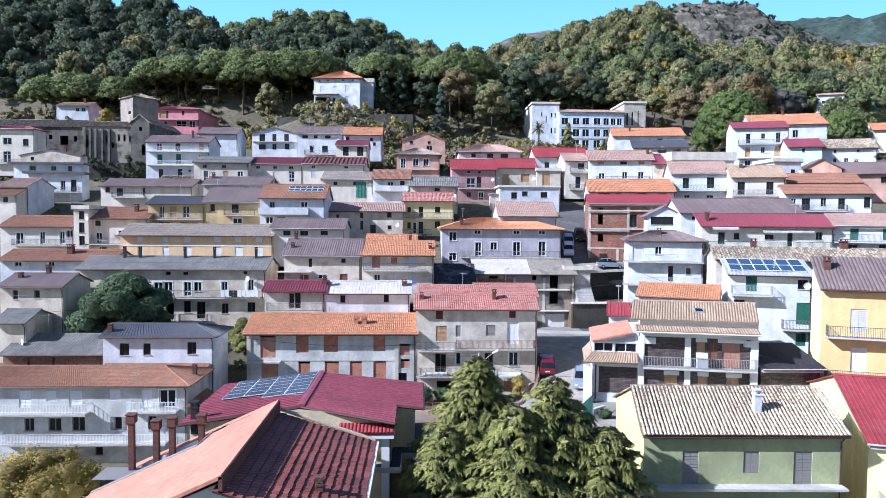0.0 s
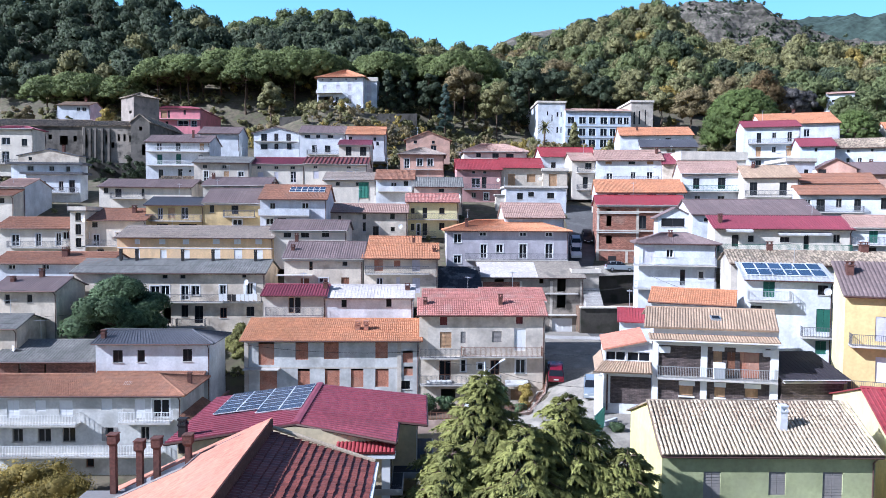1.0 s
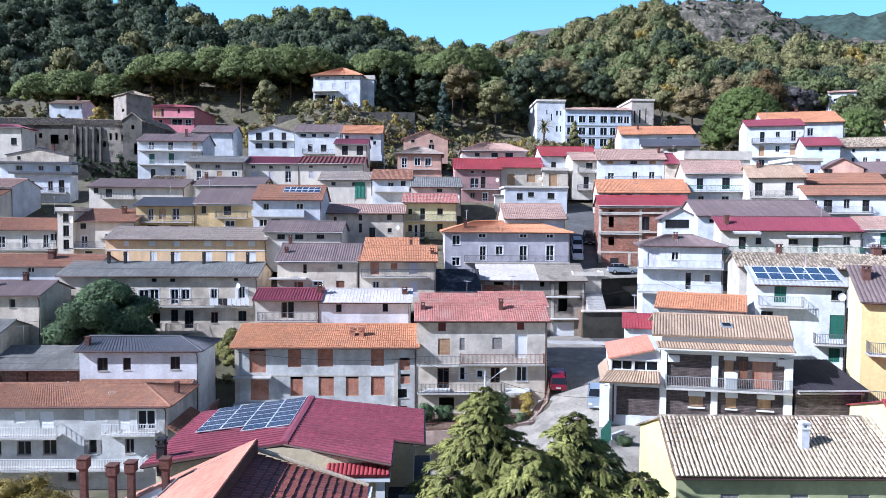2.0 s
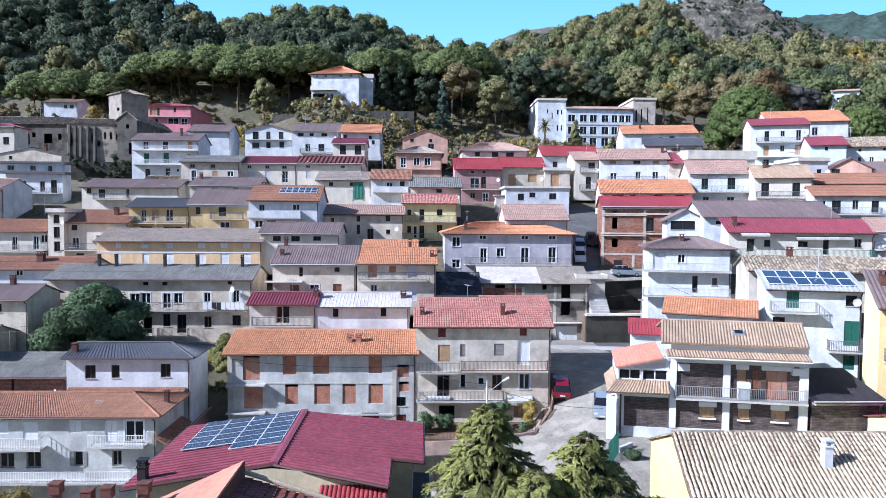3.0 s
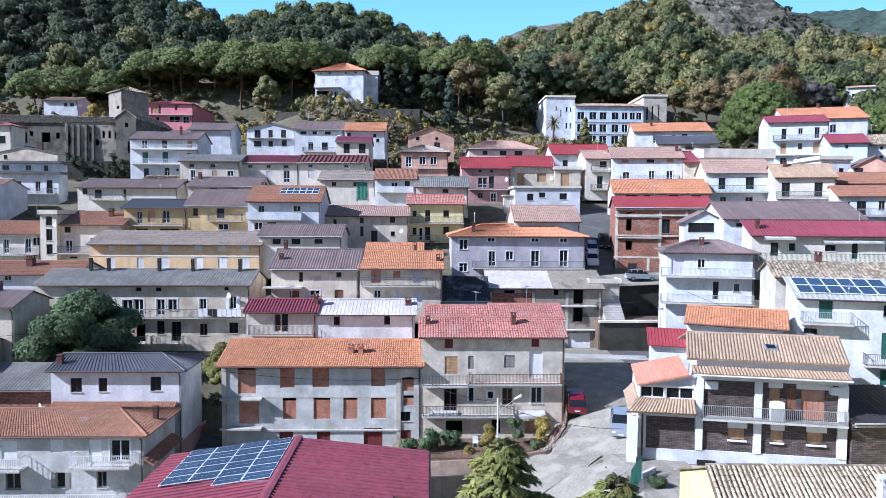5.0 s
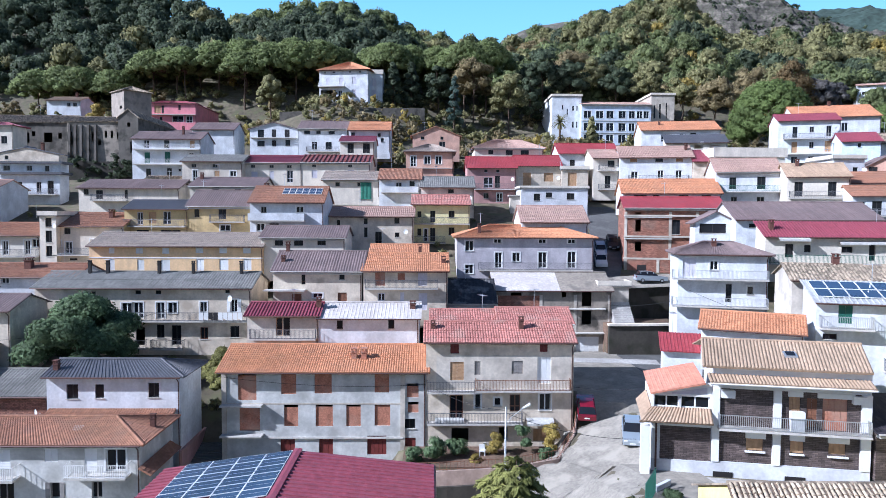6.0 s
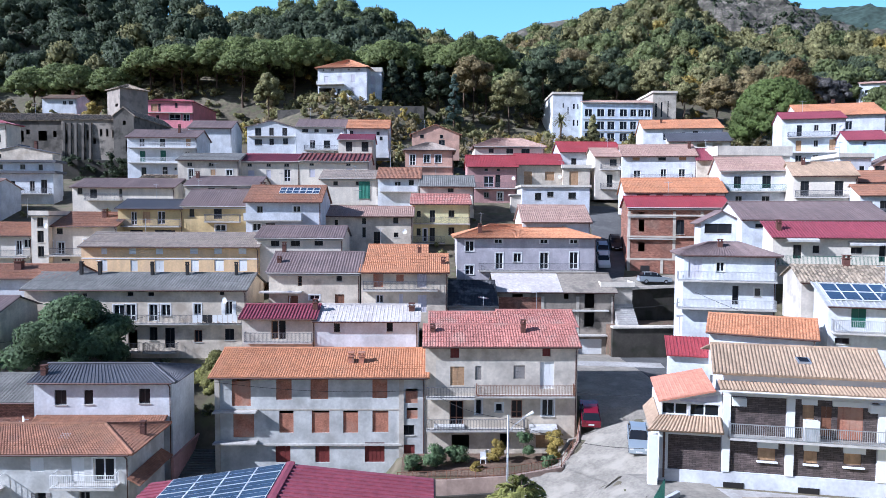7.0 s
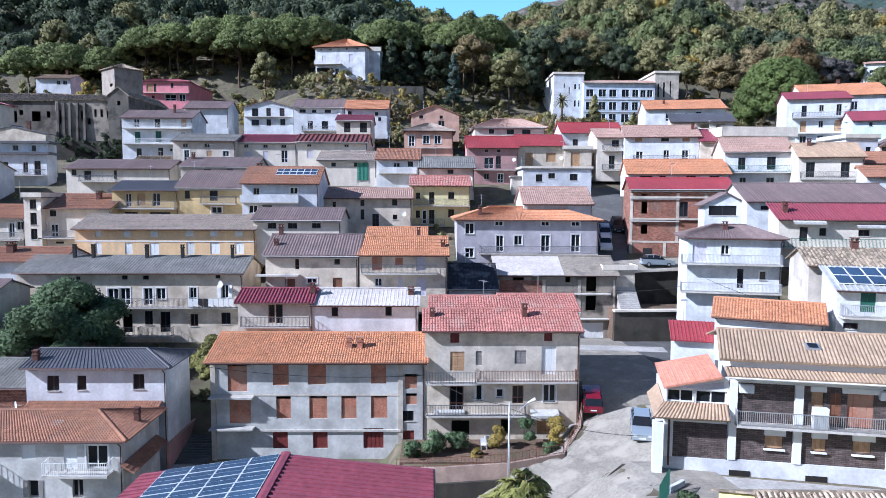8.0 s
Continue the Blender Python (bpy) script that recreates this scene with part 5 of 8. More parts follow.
house("white villa with hipped tiled roof", -34.29, 222, 58.1, 15.35, 10.05, 14, "white", "orange", "hip", 3.85, over=0.8, yaw=-8,
      ops=[("s:lilac", 2.06, 3.18, 5.48, 7.68), ("s:lilac", 6.18, 7.49, 5.48, 7.68), ("s:lilac", 10.3, 11.61, 5.85, 8.04), ("s:lilac", 10.3, 11.61, 1.83, 4.39), ("k", 0.37, 5.24, 1.28, 4.2), ("d:lilac", 5.99, 7.11, 1.46, 4.02), ("w:lilac", 1.5, 2.06, 9.32, 9.87), ("w:lilac", 4.12, 5.05, 9.32, 9.87), ("w:lilac", 9.17, 9.92, 9.32, 9.87), ("w:lilac", 12.35, 13.1, 9.32, 9.87)],
      balconies=[(0, 8.24, 5.12, 1.5, "white")])
house("low white wing of a villa", -19.62, 224, 58.54, 4.46, 9.24, 8, "white", "rose", "flat", 1.11,
      ops=[("s:lilac", 0.74, 2.41, 5.54, 7.95), ("s:lilac", 0.74, 2.41, 1.85, 4.43)])
# Blue wall colour carries the shade on this front; the end block is white.
house("long pale blue institute building with rows of windows", 46.32, 222, 45.77, 21.75, 12.96, 12, "blue", "rose", "gable", 1.5, yaw=0,
      ops=[("w:white", 0.76, 3.03, 8.75, 10.99), ("w:white", 4.54, 6.81, 8.75, 10.99), ("w:white", 7.75, 10.02, 8.75, 10.99), ("w:white", 11.54, 13.81, 8.75, 10.99), ("w:white", 14.75, 16.64, 8.75, 10.99), ("w:white", 17.21, 18.91, 8.75, 10.99), ("w:white", 19.29, 20.99, 8.75, 10.99), ("w:white", 0.76, 3.03, 4.84, 7.26), ("w:white", 4.54, 6.81, 4.84, 7.26), ("w:white", 7.75, 10.02, 4.84, 7.26), ("w:white", 11.54, 13.81, 4.84, 7.26), ("w:white", 14.75, 16.64, 4.84, 7.26), ("w:white", 17.21, 18.91, 4.84, 7.26), ("w:white", 19.29, 20.99, 4.84, 7.26), ("w:white", 0.76, 3.03, 1.12, 3.72), ("w:white", 4.54, 6.81, 1.12, 3.72), ("w:white", 7.75, 10.02, 1.12, 3.72), ("w:white", 11.54, 13.81, 1.12, 3.72), ("w:white", 14.75, 16.64, 1.12, 3.72), ("w:white", 17.21, 18.91, 1.12, 3.72), ("w:white", 19.29, 20.99, 1.12, 3.72)],
      balconies=[(0, 21.75, 8.01, 0.2, None), (0, 21.75, 4.28, 0.2, None)])
house("tall white windowless end block with slit windows", 37.59, 224, 45.81, 9.1, 15.55, 25, "white", "grey", "flat", 0.6,
      ops=[("w:dark", 3.03, 3.41, 11.62, 12.93), ("w:dark", 4.55, 4.93, 9.74, 11.8), ("w:dark", 6.26, 6.83, 11.24, 12.74), ("w:dark", 7.58, 7.96, 11.24, 12.74), ("w:dark", 6.26, 6.83, 6, 7.87), ("w:dark", 7.58, 7.96, 6, 7.87)])
house("tall grey concrete stair block with slit windows", 68.6, 224, 46.13, 7.28, 15.81, 16, "concrete", "grey", "flat", 0.6,
      ops=[("w:dark", 0.77, 1.34, 8.66, 12.8), ("w:dark", 2.49, 3.06, 8.66, 13.18), ("w:dark", 4.59, 4.98, 8.66, 13.55)])
house("green rendered house with old clay tile roof", 14.75, 43.1, -1.8, 13.15, 10.88, 8.8, "olive", "clay", "gable", 1.83, side="lemon", over=0.45, yaw=-1.5,
      ops=[("s:grey", 2.57, 3.63, 7.45, 9.64), ("s:grey", 6.6, 7.65, 8.18, 9.64), ("s:grey", 9.93, 11.17, 7.45, 9.64), ("d:grey", 2.57, 3.63, 3.69, 6.38), ("d:oak", 9.93, 11.17, 3.69, 6.38)],
      balconies=[(-0.07, 13.1, 7.45, 0.9, None)],
      chimneys=[(8.2, 1.7, 1.35, 0.46, WALL["white"])])
house("grey three-storey house with long white balconies", -45.16, 67.3, -5.34, 22.04, 11.47, 6.76, "ash", "rust", "hip_right", 1.15, over=0.5,
      ops=[("s:white", 5.61, 6.76, 9.3, 11.01), ("s:white", 8.25, 9.24, 9.93, 11.01), ("s:white", 10.5, 11.76, 9.42, 11.01), ("s:white", 14.46, 15.5, 10.04, 11.13), ("s:white", 17.6, 18.6, 9.3, 11.1), ("w:white", 19.3, 20.9, 9.3, 11.1), ("w:grey", 6.05, 7.04, 6.96, 8.28), ("w:grey", 8.41, 9.68, 6.96, 8.28), ("w:grey", 10.72, 11.98, 6.96, 8.39), ("o:grey", 14.84, 15.61, 7.08, 8.39), ("w:grey", 18.14, 18.97, 7.08, 8.45), ("w:wood", 12.92, 13.69, 4.51, 5.36), ("s:white", 2.2, 3.41, 9.42, 11.01), ("w:grey", 1.65, 2.75, 6.96, 8.28)],
      balconies=[(0.55, 12.53, 8.9, 1.1, "white"), (16.49, 21.33, 9.13, 1.1, "white"), (4.01, 20.23, 5.94, 1.1, "white")],
      chimneys=[(21.71, 3.38, 0.5, 0.38)])
house("white gabled house with dark window band", 35.74, 104, 18.58, 5.2, 5.14, 4, "white", "brown", "front", 1.41, yaw=-11,
      ops=[("w:dark", 0.51, 3.92, 3.72, 4.97)])
house("narrow grey flat-roofed house", 25.09, 143, 28.29, 5.1, 4.94, 8, "grey", "grey", "flat", 0.6,
      ops=[("g:oak", 1.22, 2.92, 1.69, 4.46)])
house("low cream house with dark solar roof", 52.81, 165, 37.72, 13.1, 3.28, 4, "cream", "slate", "mono", 1.99, yaw=-11,
      ops=[("k", 6.02, 8.02, 1.81, 2.65), ("k", 9.36, 11.36, 1.81, 2.65)])
house("small grey house with dark red roof", 48.58, 138, 28.3, 3.7, 6.42, 9, "grey", "maroon", "gable", 2.25, yaw=-12)
house("cream house end wall with flat parapet", 51.71, 136, 32.34, 12.92, 3, 8, "cream", "rose", "flat", 1.5)
house("white flat-roofed house with blue wall", 67.54, 126, 29.65, 5.27, 4.51, 8, "white", "grey", "flat", 0.6,
      ops=[("w:grey", 0.88, 1.98, 1.61, 2.47), ("w:dark", 3.3, 4.17, 2.36, 3.22)])
house("salmon gabled house with dark roof", 73.07, 126, 29.71, 6.7, 3.23, 8, "salmon", "brown", "front", 1.83, yaw=-18,
      ops=[("s:dark", 0.38, 1.72, 1.94, 3.87)])
house("cream house with reddish roof", -79.07, 125, 19.09, 6.01, 7.85, 9, "cream", "rust", "gable", 1.53,
      ops=[("w:dark", 3.51, 4.41, 6.36, 7.29)])
house("white house with pale red roof", -77.85, 128, 22.7, 5.14, 5.92, 8.76, "white", "rose", "gable", 1.49,
      ops=[("w:dark", 0.62, 1.44, 4.51, 5.46), ("w:dark", 3.08, 3.9, 4.51, 5.46)])
house("cream stair tower house", -66.24, 118, 15.48, 13.38, 4.88, 8, "cream", "brown", "flat", 0.78,
      ops=[("w:dark", 7.65, 8.41, 3.12, 4.39)])
house("cream stair tower with tall dark windows", -56.47, 112, 16.79, 2.36, 7.22, 8, "cream", "grey", "flat", 0.6,
      ops=[("w:dark", 0.82, 1.72, 5.74, 7.03), ("w:dark", 0.82, 1.72, 3.52, 5.18), ("w:dark", 0.82, 1.72, 1.48, 2.96)])
house("small house with orange tiled roof", -8, 104, 17.47, 7.59, 2.08, 4.76, "grey", "orange", "gable", 0.81)
house("grey house with pale roof tiles", -49.64, 80, 7.24, 3.62, 3.35, 5.76, "grey", "grey", "gable", 0.98)
house("cream house with terrace and green netting", -19.5, 136, 25.99, 10.18, 4.69, 3, "cream", "rust", "gable", 0.51,
      ops=[("w:dark", 9.62, 10.18, 0.23, 1.13)])
house("small white building with bright red sheet roof", 21.75, 75.8, 9, 3.5, 3.21, 3.0, "white", "red", "mono", 0.86, pipe=False, yaw=-16)
house("cream house with orange roof", 127.33, 185, 43.83, 10.15, 4.96, 9.08, "cream", "orange", "gable", 2.27, yaw=-21)
house("low shed with black roof beside the yellow house", 31.41, 60, 7.5, 5.51, 2.09, 5, "dark", "pitch", "mono", 1.14)
house("low concrete garage beside the street", 22.85, 104, 11.41, 4.01, 3.55, 3, "concrete", "grey", "flat", 0.6)
house("weathered convent wing with stained walls", -82.2, 168, 35.36, 12.49, 9.72, 7, "aged", "clay", "gable", 1.4, over=0.3, pipe=False, group="convent",
      ops=[("k", 0.81, 1.22, 4.4, 7.43), ("k", 6.79, 7.6, 4.4, 5.78), ("k", 8.42, 8.96, 6.05, 7.7), ("k", 9.77, 10.32, 6.05, 7.7), ("k", 11.13, 11.68, 5.78, 7.43), ("k", 5.43, 6.65, 5.23, 7.43)])
house("stone church front with gabled clay roof", -69.8, 166, 35.84, 4.44, 9.93, 22, "stone", "clay", "front", 1.76, over=0.3, group="convent",
      ops=[("k", 2.02, 2.69, 7.89, 8.84), ("k", 2.56, 3.36, 2.04, 4.63)])
house("low cement garage wall below the houses", 14.52, 136.5, 21.67, 14.14, 6.22, 2, "beige", "grey", "flat", 0.11, pipe=False,
      ops=[("w:dark", 3.13, 4.06, 4.15, 5.07), ("d:dark", 6.61, 8.11, 3.23, 5.42), ("w:dark", 10.08, 11.01, 4.15, 5.07)])
house("low cream house with broad reddish roof", -19.21, 134, 27.62, 10.03, 3.16, 8.88, "cream", "drab", "gable", 1.51,
      ops=[("w:dark", 2.23, 3.01, 1.9, 2.57), ("w:dark", 6.13, 6.91, 1.9, 2.57)])
# ---- trees ----
_b = bmesh.new()
bmesh.ops.create_icosphere(_b, subdivisions=1, radius=1.0)
ICO_V = np.array([v.co[:] for v in _b.verts])
ICO_F = np.array([[v.index for v in f.verts] for f in _b.faces])
_b.free()


def clumps(rng, lumps, n_leaf, size, squash=0.8, flat=0.7):
    """Crown of lumps (x, y, z, r), each a dense heart under a cloud of n_leaf small leaf sprays: vertices, triangles and
    normals. The sprays of a lump turn their faces outwards, as foliage does."""
    vs, fs, ns, k = [], [], [], 0
    lp = np.array(lumps)
    mid = np.array((lp[:, 0].mean(), lp[:, 1].mean(), lp[:, 2].min() * 0.6 + lp[:, 2].max() * 0.4))
    wide = np.abs(lp[:, :2] - mid[:2]).max() + lp[:, 3].mean()
    for x, y, z, r in lumps:
        o = np.array((x, y, z))
        v = ICO_V * (r * 0.66 * (1 + rng.normal(0, 0.12, (len(ICO_V), 1)))) * (1, 1, squash) + o
        vs.append(v)
        fs.append(ICO_F + k)
        ns.append(ICO_V * 0.6 + (v - mid) / wide * 0.5)
        k += len(v)
        d = rng.normal(size=(n_leaf, 3))
        d /= np.linalg.norm(d, axis=1)[:, None]
        d[:, 2] = np.where(d[:, 2] < -0.4, -d[:, 2], d[:, 2])
        c = d * (r * rng.uniform(0.72, 1.06, (n_leaf, 1))) * (1, 1, squash) + o
        t = np.cross(d, rng.normal(size=(n_leaf, 3)))
        t /= np.linalg.norm(t, axis=1)[:, None] + 1e-9
        b = np.cross(d, t) + d * rng.uniform(-flat, flat * 1.2, (n_leaf, 1))
        s = size * rng.uniform(0.6, 1.3, (n_leaf, 1))
        vs.append(np.stack([c - t * s * 0.6, c + t * s * 0.6, c + b * s], 1).reshape(-1, 3))
        ns.append(np.repeat(d * 0.65 + (c - mid) / wide * 0.5 + rng.normal(0, 0.16, d.shape), 3, 0))
        fs.append(k + np.arange(3 * n_leaf).reshape(-1, 3))
        k += 3 * n_leaf
    return np.concatenate(vs), np.concatenate(fs), np.concatenate(ns)


def tri_mesh(name, v, f, material, normals):
    """A mesh of triangles; each one is wound so that its front faces along the normals given."""
    face = np.cross(v[f[:, 1]] - v[f[:, 0]], v[f[:, 2]] - v[f[:, 0]])
    turn = (face * normals[f].mean(1)).sum(1) < 0
    f = np.where(turn[:, None], f[:, ::-1], f)
    me = bpy.data.meshes.new(name)
    me.vertices.add(len(v))
    me.vertices.foreach_set("co", np.ascontiguousarray(v, dtype=np.float32).ravel())
    me.loops.add(len(f) * 3)
    me.loops.foreach_set("vertex_index", np.ascontiguousarray(f, dtype=np.int32).ravel())
    me.polygons.add(len(f))
    me.polygons.foreach_set("loop_start", np.arange(0, len(f) * 3, 3, dtype=np.int32))
    me.polygons.foreach_set("loop_total", np.full(len(f), 3, dtype=np.int32))
    me.materials.append(material)
    me.update(calc_edges=True)
    me.shade_smooth()
    normals = normals / (np.linalg.norm(normals, axis=1)[:, None] + 1e-9)
    me.normals_split_custom_set_from_vertices(np.ascontiguousarray(normals, dtype=np.float32))
    return me


def lumps_for(rng, form, r, h):
    """Lumps of a crown of half-width r whose top is h over its base."""
    out = []
    turn = rng.uniform(0, 6.283)
    if form == "umbrella":           # domed parasol with an open underside
        for i in range(80):
            a, f = turn + i * 2.39996, math.sqrt((i + 0.5) / 80)
            q = r * f * 0.92
            lr = r * rng.uniform(0.16, 0.23)
            out.append((math.cos(a) * q, math.sin(a) * q, h - lr * 0.8 - 0.80 * r * f ** 2.4 - abs(rng.normal(0, 0.04 * r)), lr))
    elif form == "bell":             # full dome down to the ground
        for i in range(84):
            f = (i + 0.5) / 84
            e = math.acos(1 - f * 0.98)
            a = turn + i * 2.39996
            lr = r * rng.uniform(0.15, 0.22)
            out.append((math.cos(a) * math.sin(e) ** 0.8 * (r - lr), math.sin(a) * math.sin(e) ** 0.8 * (r - lr), h * 0.06 + (h * 0.94 - lr * 0.8) * math.cos(e), lr))
    elif form == "cauliflower":      # rounded pine crown of a few heads
        for i in range(11):
            f = (i + 0.5) / 11
            a, q = turn + i * 2.39996, r * math.sqrt(f) * 0.74
            lr = r * rng.uniform(0.30, 0.42)
            out.append((math.cos(a) * q, math.sin(a) * q, h - lr * 0.8 - 0.62 * h * f ** 1.5 * rng.uniform(0.75, 1.1), lr))
    elif form == "spire":            # conifer that narrows upwards
        for i in range(18):
            f = (i + 0.5) / 18
            a, q = turn + i * 2.39996, r * 0.6 * f ** 0.8
            out.append((math.cos(a) * q, math.sin(a) * q, h * (0.97 - 0.82 * f), r * (0.16 + 0.26 * f) * rng.uniform(0.85, 1.15)))
    elif form == "dome":
        for i in range(30):
            a, f = turn + i * 2.39996, math.sqrt((i + 0.5) / 30)
            q = r * f * 0.8
            t = math.sqrt(max(0, 1 - (q / r) ** 2))
            out.append((math.cos(a) * q, math.sin(a) * q, h * (0.20 + 0.64 * t * rng.uniform(0.45, 1)), r * rng.uniform(0.22, 0.33)))
    else:
        for _ in range(9 if form == "low" else 15):
            a, q, t = rng.uniform(0, 6.283), r * math.sqrt(rng.uniform(0, 1)) * 0.7, rng.uniform(0.25, 0.85)
            q *= math.sin(math.pi * min(0.95, t + 0.1)) ** 0.6
            out.append((math.cos(a) * q, math.sin(a) * q, h * t, r * rng.uniform(0.32, 0.48)))
    return out


def tree(name, label, x, y, z, r, h, form, material, seed, leaf_size=0.5, n_leaf=160, trunk=0.25, crown_from=0.3, group="trees of the hillside"):
    """One tree: trunk with limbs, and a crown of lumps and sprays."""
    rng = np.random.default_rng(seed)
    root = thing(name, pose(x, y, z), label, "tree", group)
    lp = lumps_for(rng, form, r, h)
    t = Mesh()
    top = h * (0.72 if form == "umbrella" else 0.6)
    p = Vector((0, 0, -0.6))
    for i in range(4):
        n = Vector((rng.normal(0, 0.03) * h * 0.3, rng.normal(0, 0.03) * h * 0.3, top * (i + 1) / 4))
        t.tube(p, n, trunk * (1 - i * 0.2), trunk * (0.8 - i * 0.2), 7, caps=False)
        p = n
    for l in (lp[::5] if form == "umbrella" else lp[:8]):
        s = Vector((0, 0, top * rng.uniform(0.7, 0.98) if form == "umbrella" else top * rng.uniform(0.5, 0.95)))
        e = Vector(l[:3])
        mid = s.lerp(e, 0.5) + Vector((0, 0, -0.05 * h))
        t.tube(s, mid, trunk * 0.4, trunk * 0.28, 5, caps=False)
        t.tube(mid, e, trunk * 0.28, trunk * 0.1, 5, caps=False)
    part("trunk", t, M_BARK, root, smooth=True)
    v, f, nn = clumps(rng, lp, n_leaf, leaf_size, 0.72 if form == "umbrella" else 0.85)
    part("crown", tri_mesh("crown", v, f, material, nn), None, root)
    return root


def forest(name, label, material, spots, form, seed, leaf=0.46, n_leaf=27, category="forest", lumps=11):
    """Many trees or shrubs of one kind in one mesh; spots: x, y, z, radius, height."""
    rng = np.random.default_rng(seed)
    protos = []
    for i in range(7):
        lp = lumps_for(rng, form, 1.0, 1.5)[:lumps]
        protos.append(clumps(rng, lp, n_leaf, leaf * 0.3))
    vs, fs, ns, k = [], [], [], 0
    for x, y, z, r, h in spots:
        v, f, nn = protos[rng.integers(0, 7)]
        a = rng.uniform(0, 6.283)
        c, s = math.cos(a), math.sin(a)
        w = v * (r, r, h / 1.5)
        w = np.stack([w[:, 0] * c - w[:, 1] * s + x, w[:, 0] * s + w[:, 1] * c + y, w[:, 2] + z], 1)
        vs.append(w)
        fs.append(f + k)
        ns.append(np.stack([nn[:, 0] * c - nn[:, 1] * s, nn[:, 0] * s + nn[:, 1] * c, nn[:, 2]], 1))
        k += len(w)
    ob = new(name, tri_mesh(name, np.concatenate(vs), np.concatenate(fs), material, np.concatenate(ns)))
    return tagged(ob, label, category, kind="stuff")


rng = np.random.default_rng(5)
KINDS = {"pine": [], "oak": [], "dark": [], "autumn": [], "dry": []}
yy = 256.0
while yy < 470:
    sp = 8.4 + (yy - 246) * 0.012
    xx = -0.76 * yy
    while xx < 0.80 * yy:
        x, y = xx + rng.uniform(-0.48, 0.48) * sp, yy + rng.uniform(-0.48, 0.48) * sp
        a = x / y
        if y < reach(a) + 12:
            patch = noise.noise((x * 0.012, y * 0.012, 3.3)) + 0.25 * rng.normal()
            if a < -0.03:
                kind = "pine" if a > -0.30 and y > 330 and patch > -0.15 else "oak" if patch > 0.55 and y < 330 else "dark"
            elif patch > 0.22:
                kind = "autumn" if rng.uniform() < 0.3 else "dry"
            elif patch > -0.12:
                kind = "oak"
            else:
                kind = "pine" if rng.uniform() < 0.7 else "dark"
            r = rng.uniform(4.0, 8.0) * (0.8 if kind in ("autumn", "dry") else 1.0)
            if rng.uniform() < (0.95 if a < 0.3 or y > 380 else 0.86):
                KINDS[kind].append((x, y, ground_z(x, y) - 1.0, r, r * rng.uniform(1.25, 1.9) + 1.5))
        xx += sp
    yy += sp * 0.85
forest("forest", "bright green rounded pines on the hilltop", M_PINE, KINDS["pine"], "cauliflower", 1, 0.43, 63)
forest("forest", "olive green oak wood covering the slope", M_OAKLEAF, KINDS["oak"], "cauliflower", 2, 0.43, 63)
forest("forest", "dense dark evergreen wood on the hill", M_DARKLEAF, KINDS["dark"], "cauliflower", 3, 0.43, 63)
forest("forest", "yellowing autumn trees among the wood", M_AUTUMN, KINDS["autumn"], "low", 4, 0.4, 80)
forest("forest", "brownish oaks on the slope", M_DRY, KINDS["dry"], "low", 6, 0.4, 80)

# shrubs and gardens between the upper houses and the wood
S1, S2, S3 = [], [], []
for _ in range(900):
    y = rng.uniform(176, 250)
    x = rng.uniform(-0.72, 0.75) * y
    r = rng.uniform(0.8, 2.6)
    (S1 if rng.uniform() < 0.55 else S2 if rng.uniform() < 0.6 else S3).append((x, y, ground_z(x, y) - 0.4, r, r * rng.uniform(1.2, 2.0)))
for _ in range(520):
    y = rng.uniform(214, 262)
    x = rng.uniform(-125, 30)
    r = rng.uniform(1.0, 2.6)
    S1.append((x, y, ground_z(x, y) - 0.5, r, r * rng.uniform(1.0, 1.7)))
for _ in range(260):
    y = rng.uniform(80, 175)
    x = rng.uniform(-0.7, 0.7) * y
    if 8 < x < 36 and y < 125:
        continue
    r = rng.uniform(0.5, 1.3)
    S1.append((x, y, ground_z(x, y) - 0.3, r, r * 1.6))
for _ in range(230):
    y = rng.uniform(178, 214)
    x = rng.uniform(-32, 42)
    r = rng.uniform(1.0, 2.4)
    (S2 if rng.uniform() < 0.6 else S3 if rng.uniform() < 0.6 else S1).append((x, y, ground_z(x, y) - 0.4, r, r * rng.uniform(1.2, 2.2)))
forest("shrubs", "green garden shrubs and hedges", M_OAKLEAF, S1, "low", 7, 0.82, 18, "shrub", 4)
forest("shrubs", "dry brown shrubs and brambles", M_DRY, S2, "low", 8, 0.82, 18, "shrub", 4)
forest("shrubs", "yellow autumn shrubs", M_AUTUMN, S3, "low", 9, 0.82, 18, "shrub", 4)


# ---- convent wing and bell tower ----
tower = house("square stone bell tower with low tiled roof", -84.09, 193.5, 30, 7.2, 25.90, 7.2, "tuff", "clay", "hip", 1.7, yaw=-41, group="convent", pipe=False, name="bell_tower", over=0.4,
              ops=[("k", 4.6, 6.0, 21.39, 22.16)])
tower["category"] = "tower"
for u in (0.4, 1.7, 3.0, 4.6, 6.2):
    m = Mesh()
    p = Vector((-82.18 + u * 1.0, 167.8, 0))
    m.hexa([(p.x, 166.9, 26), (p.x + 0.5, 166.9, 26), (p.x + 0.5, 168, 26), (p.x, 168, 26), (p.x, 167.6, 44.38), (p.x + 0.5, 167.6, 44.38), (p.x + 0.5, 168, 44.38), (p.x, 168, 44.38)])
    bt = new("buttress", m.data("buttress", WALL["stone"]))
    tagged(bt, "dark stone buttress against the convent wall", "buttress", "convent buttresses")


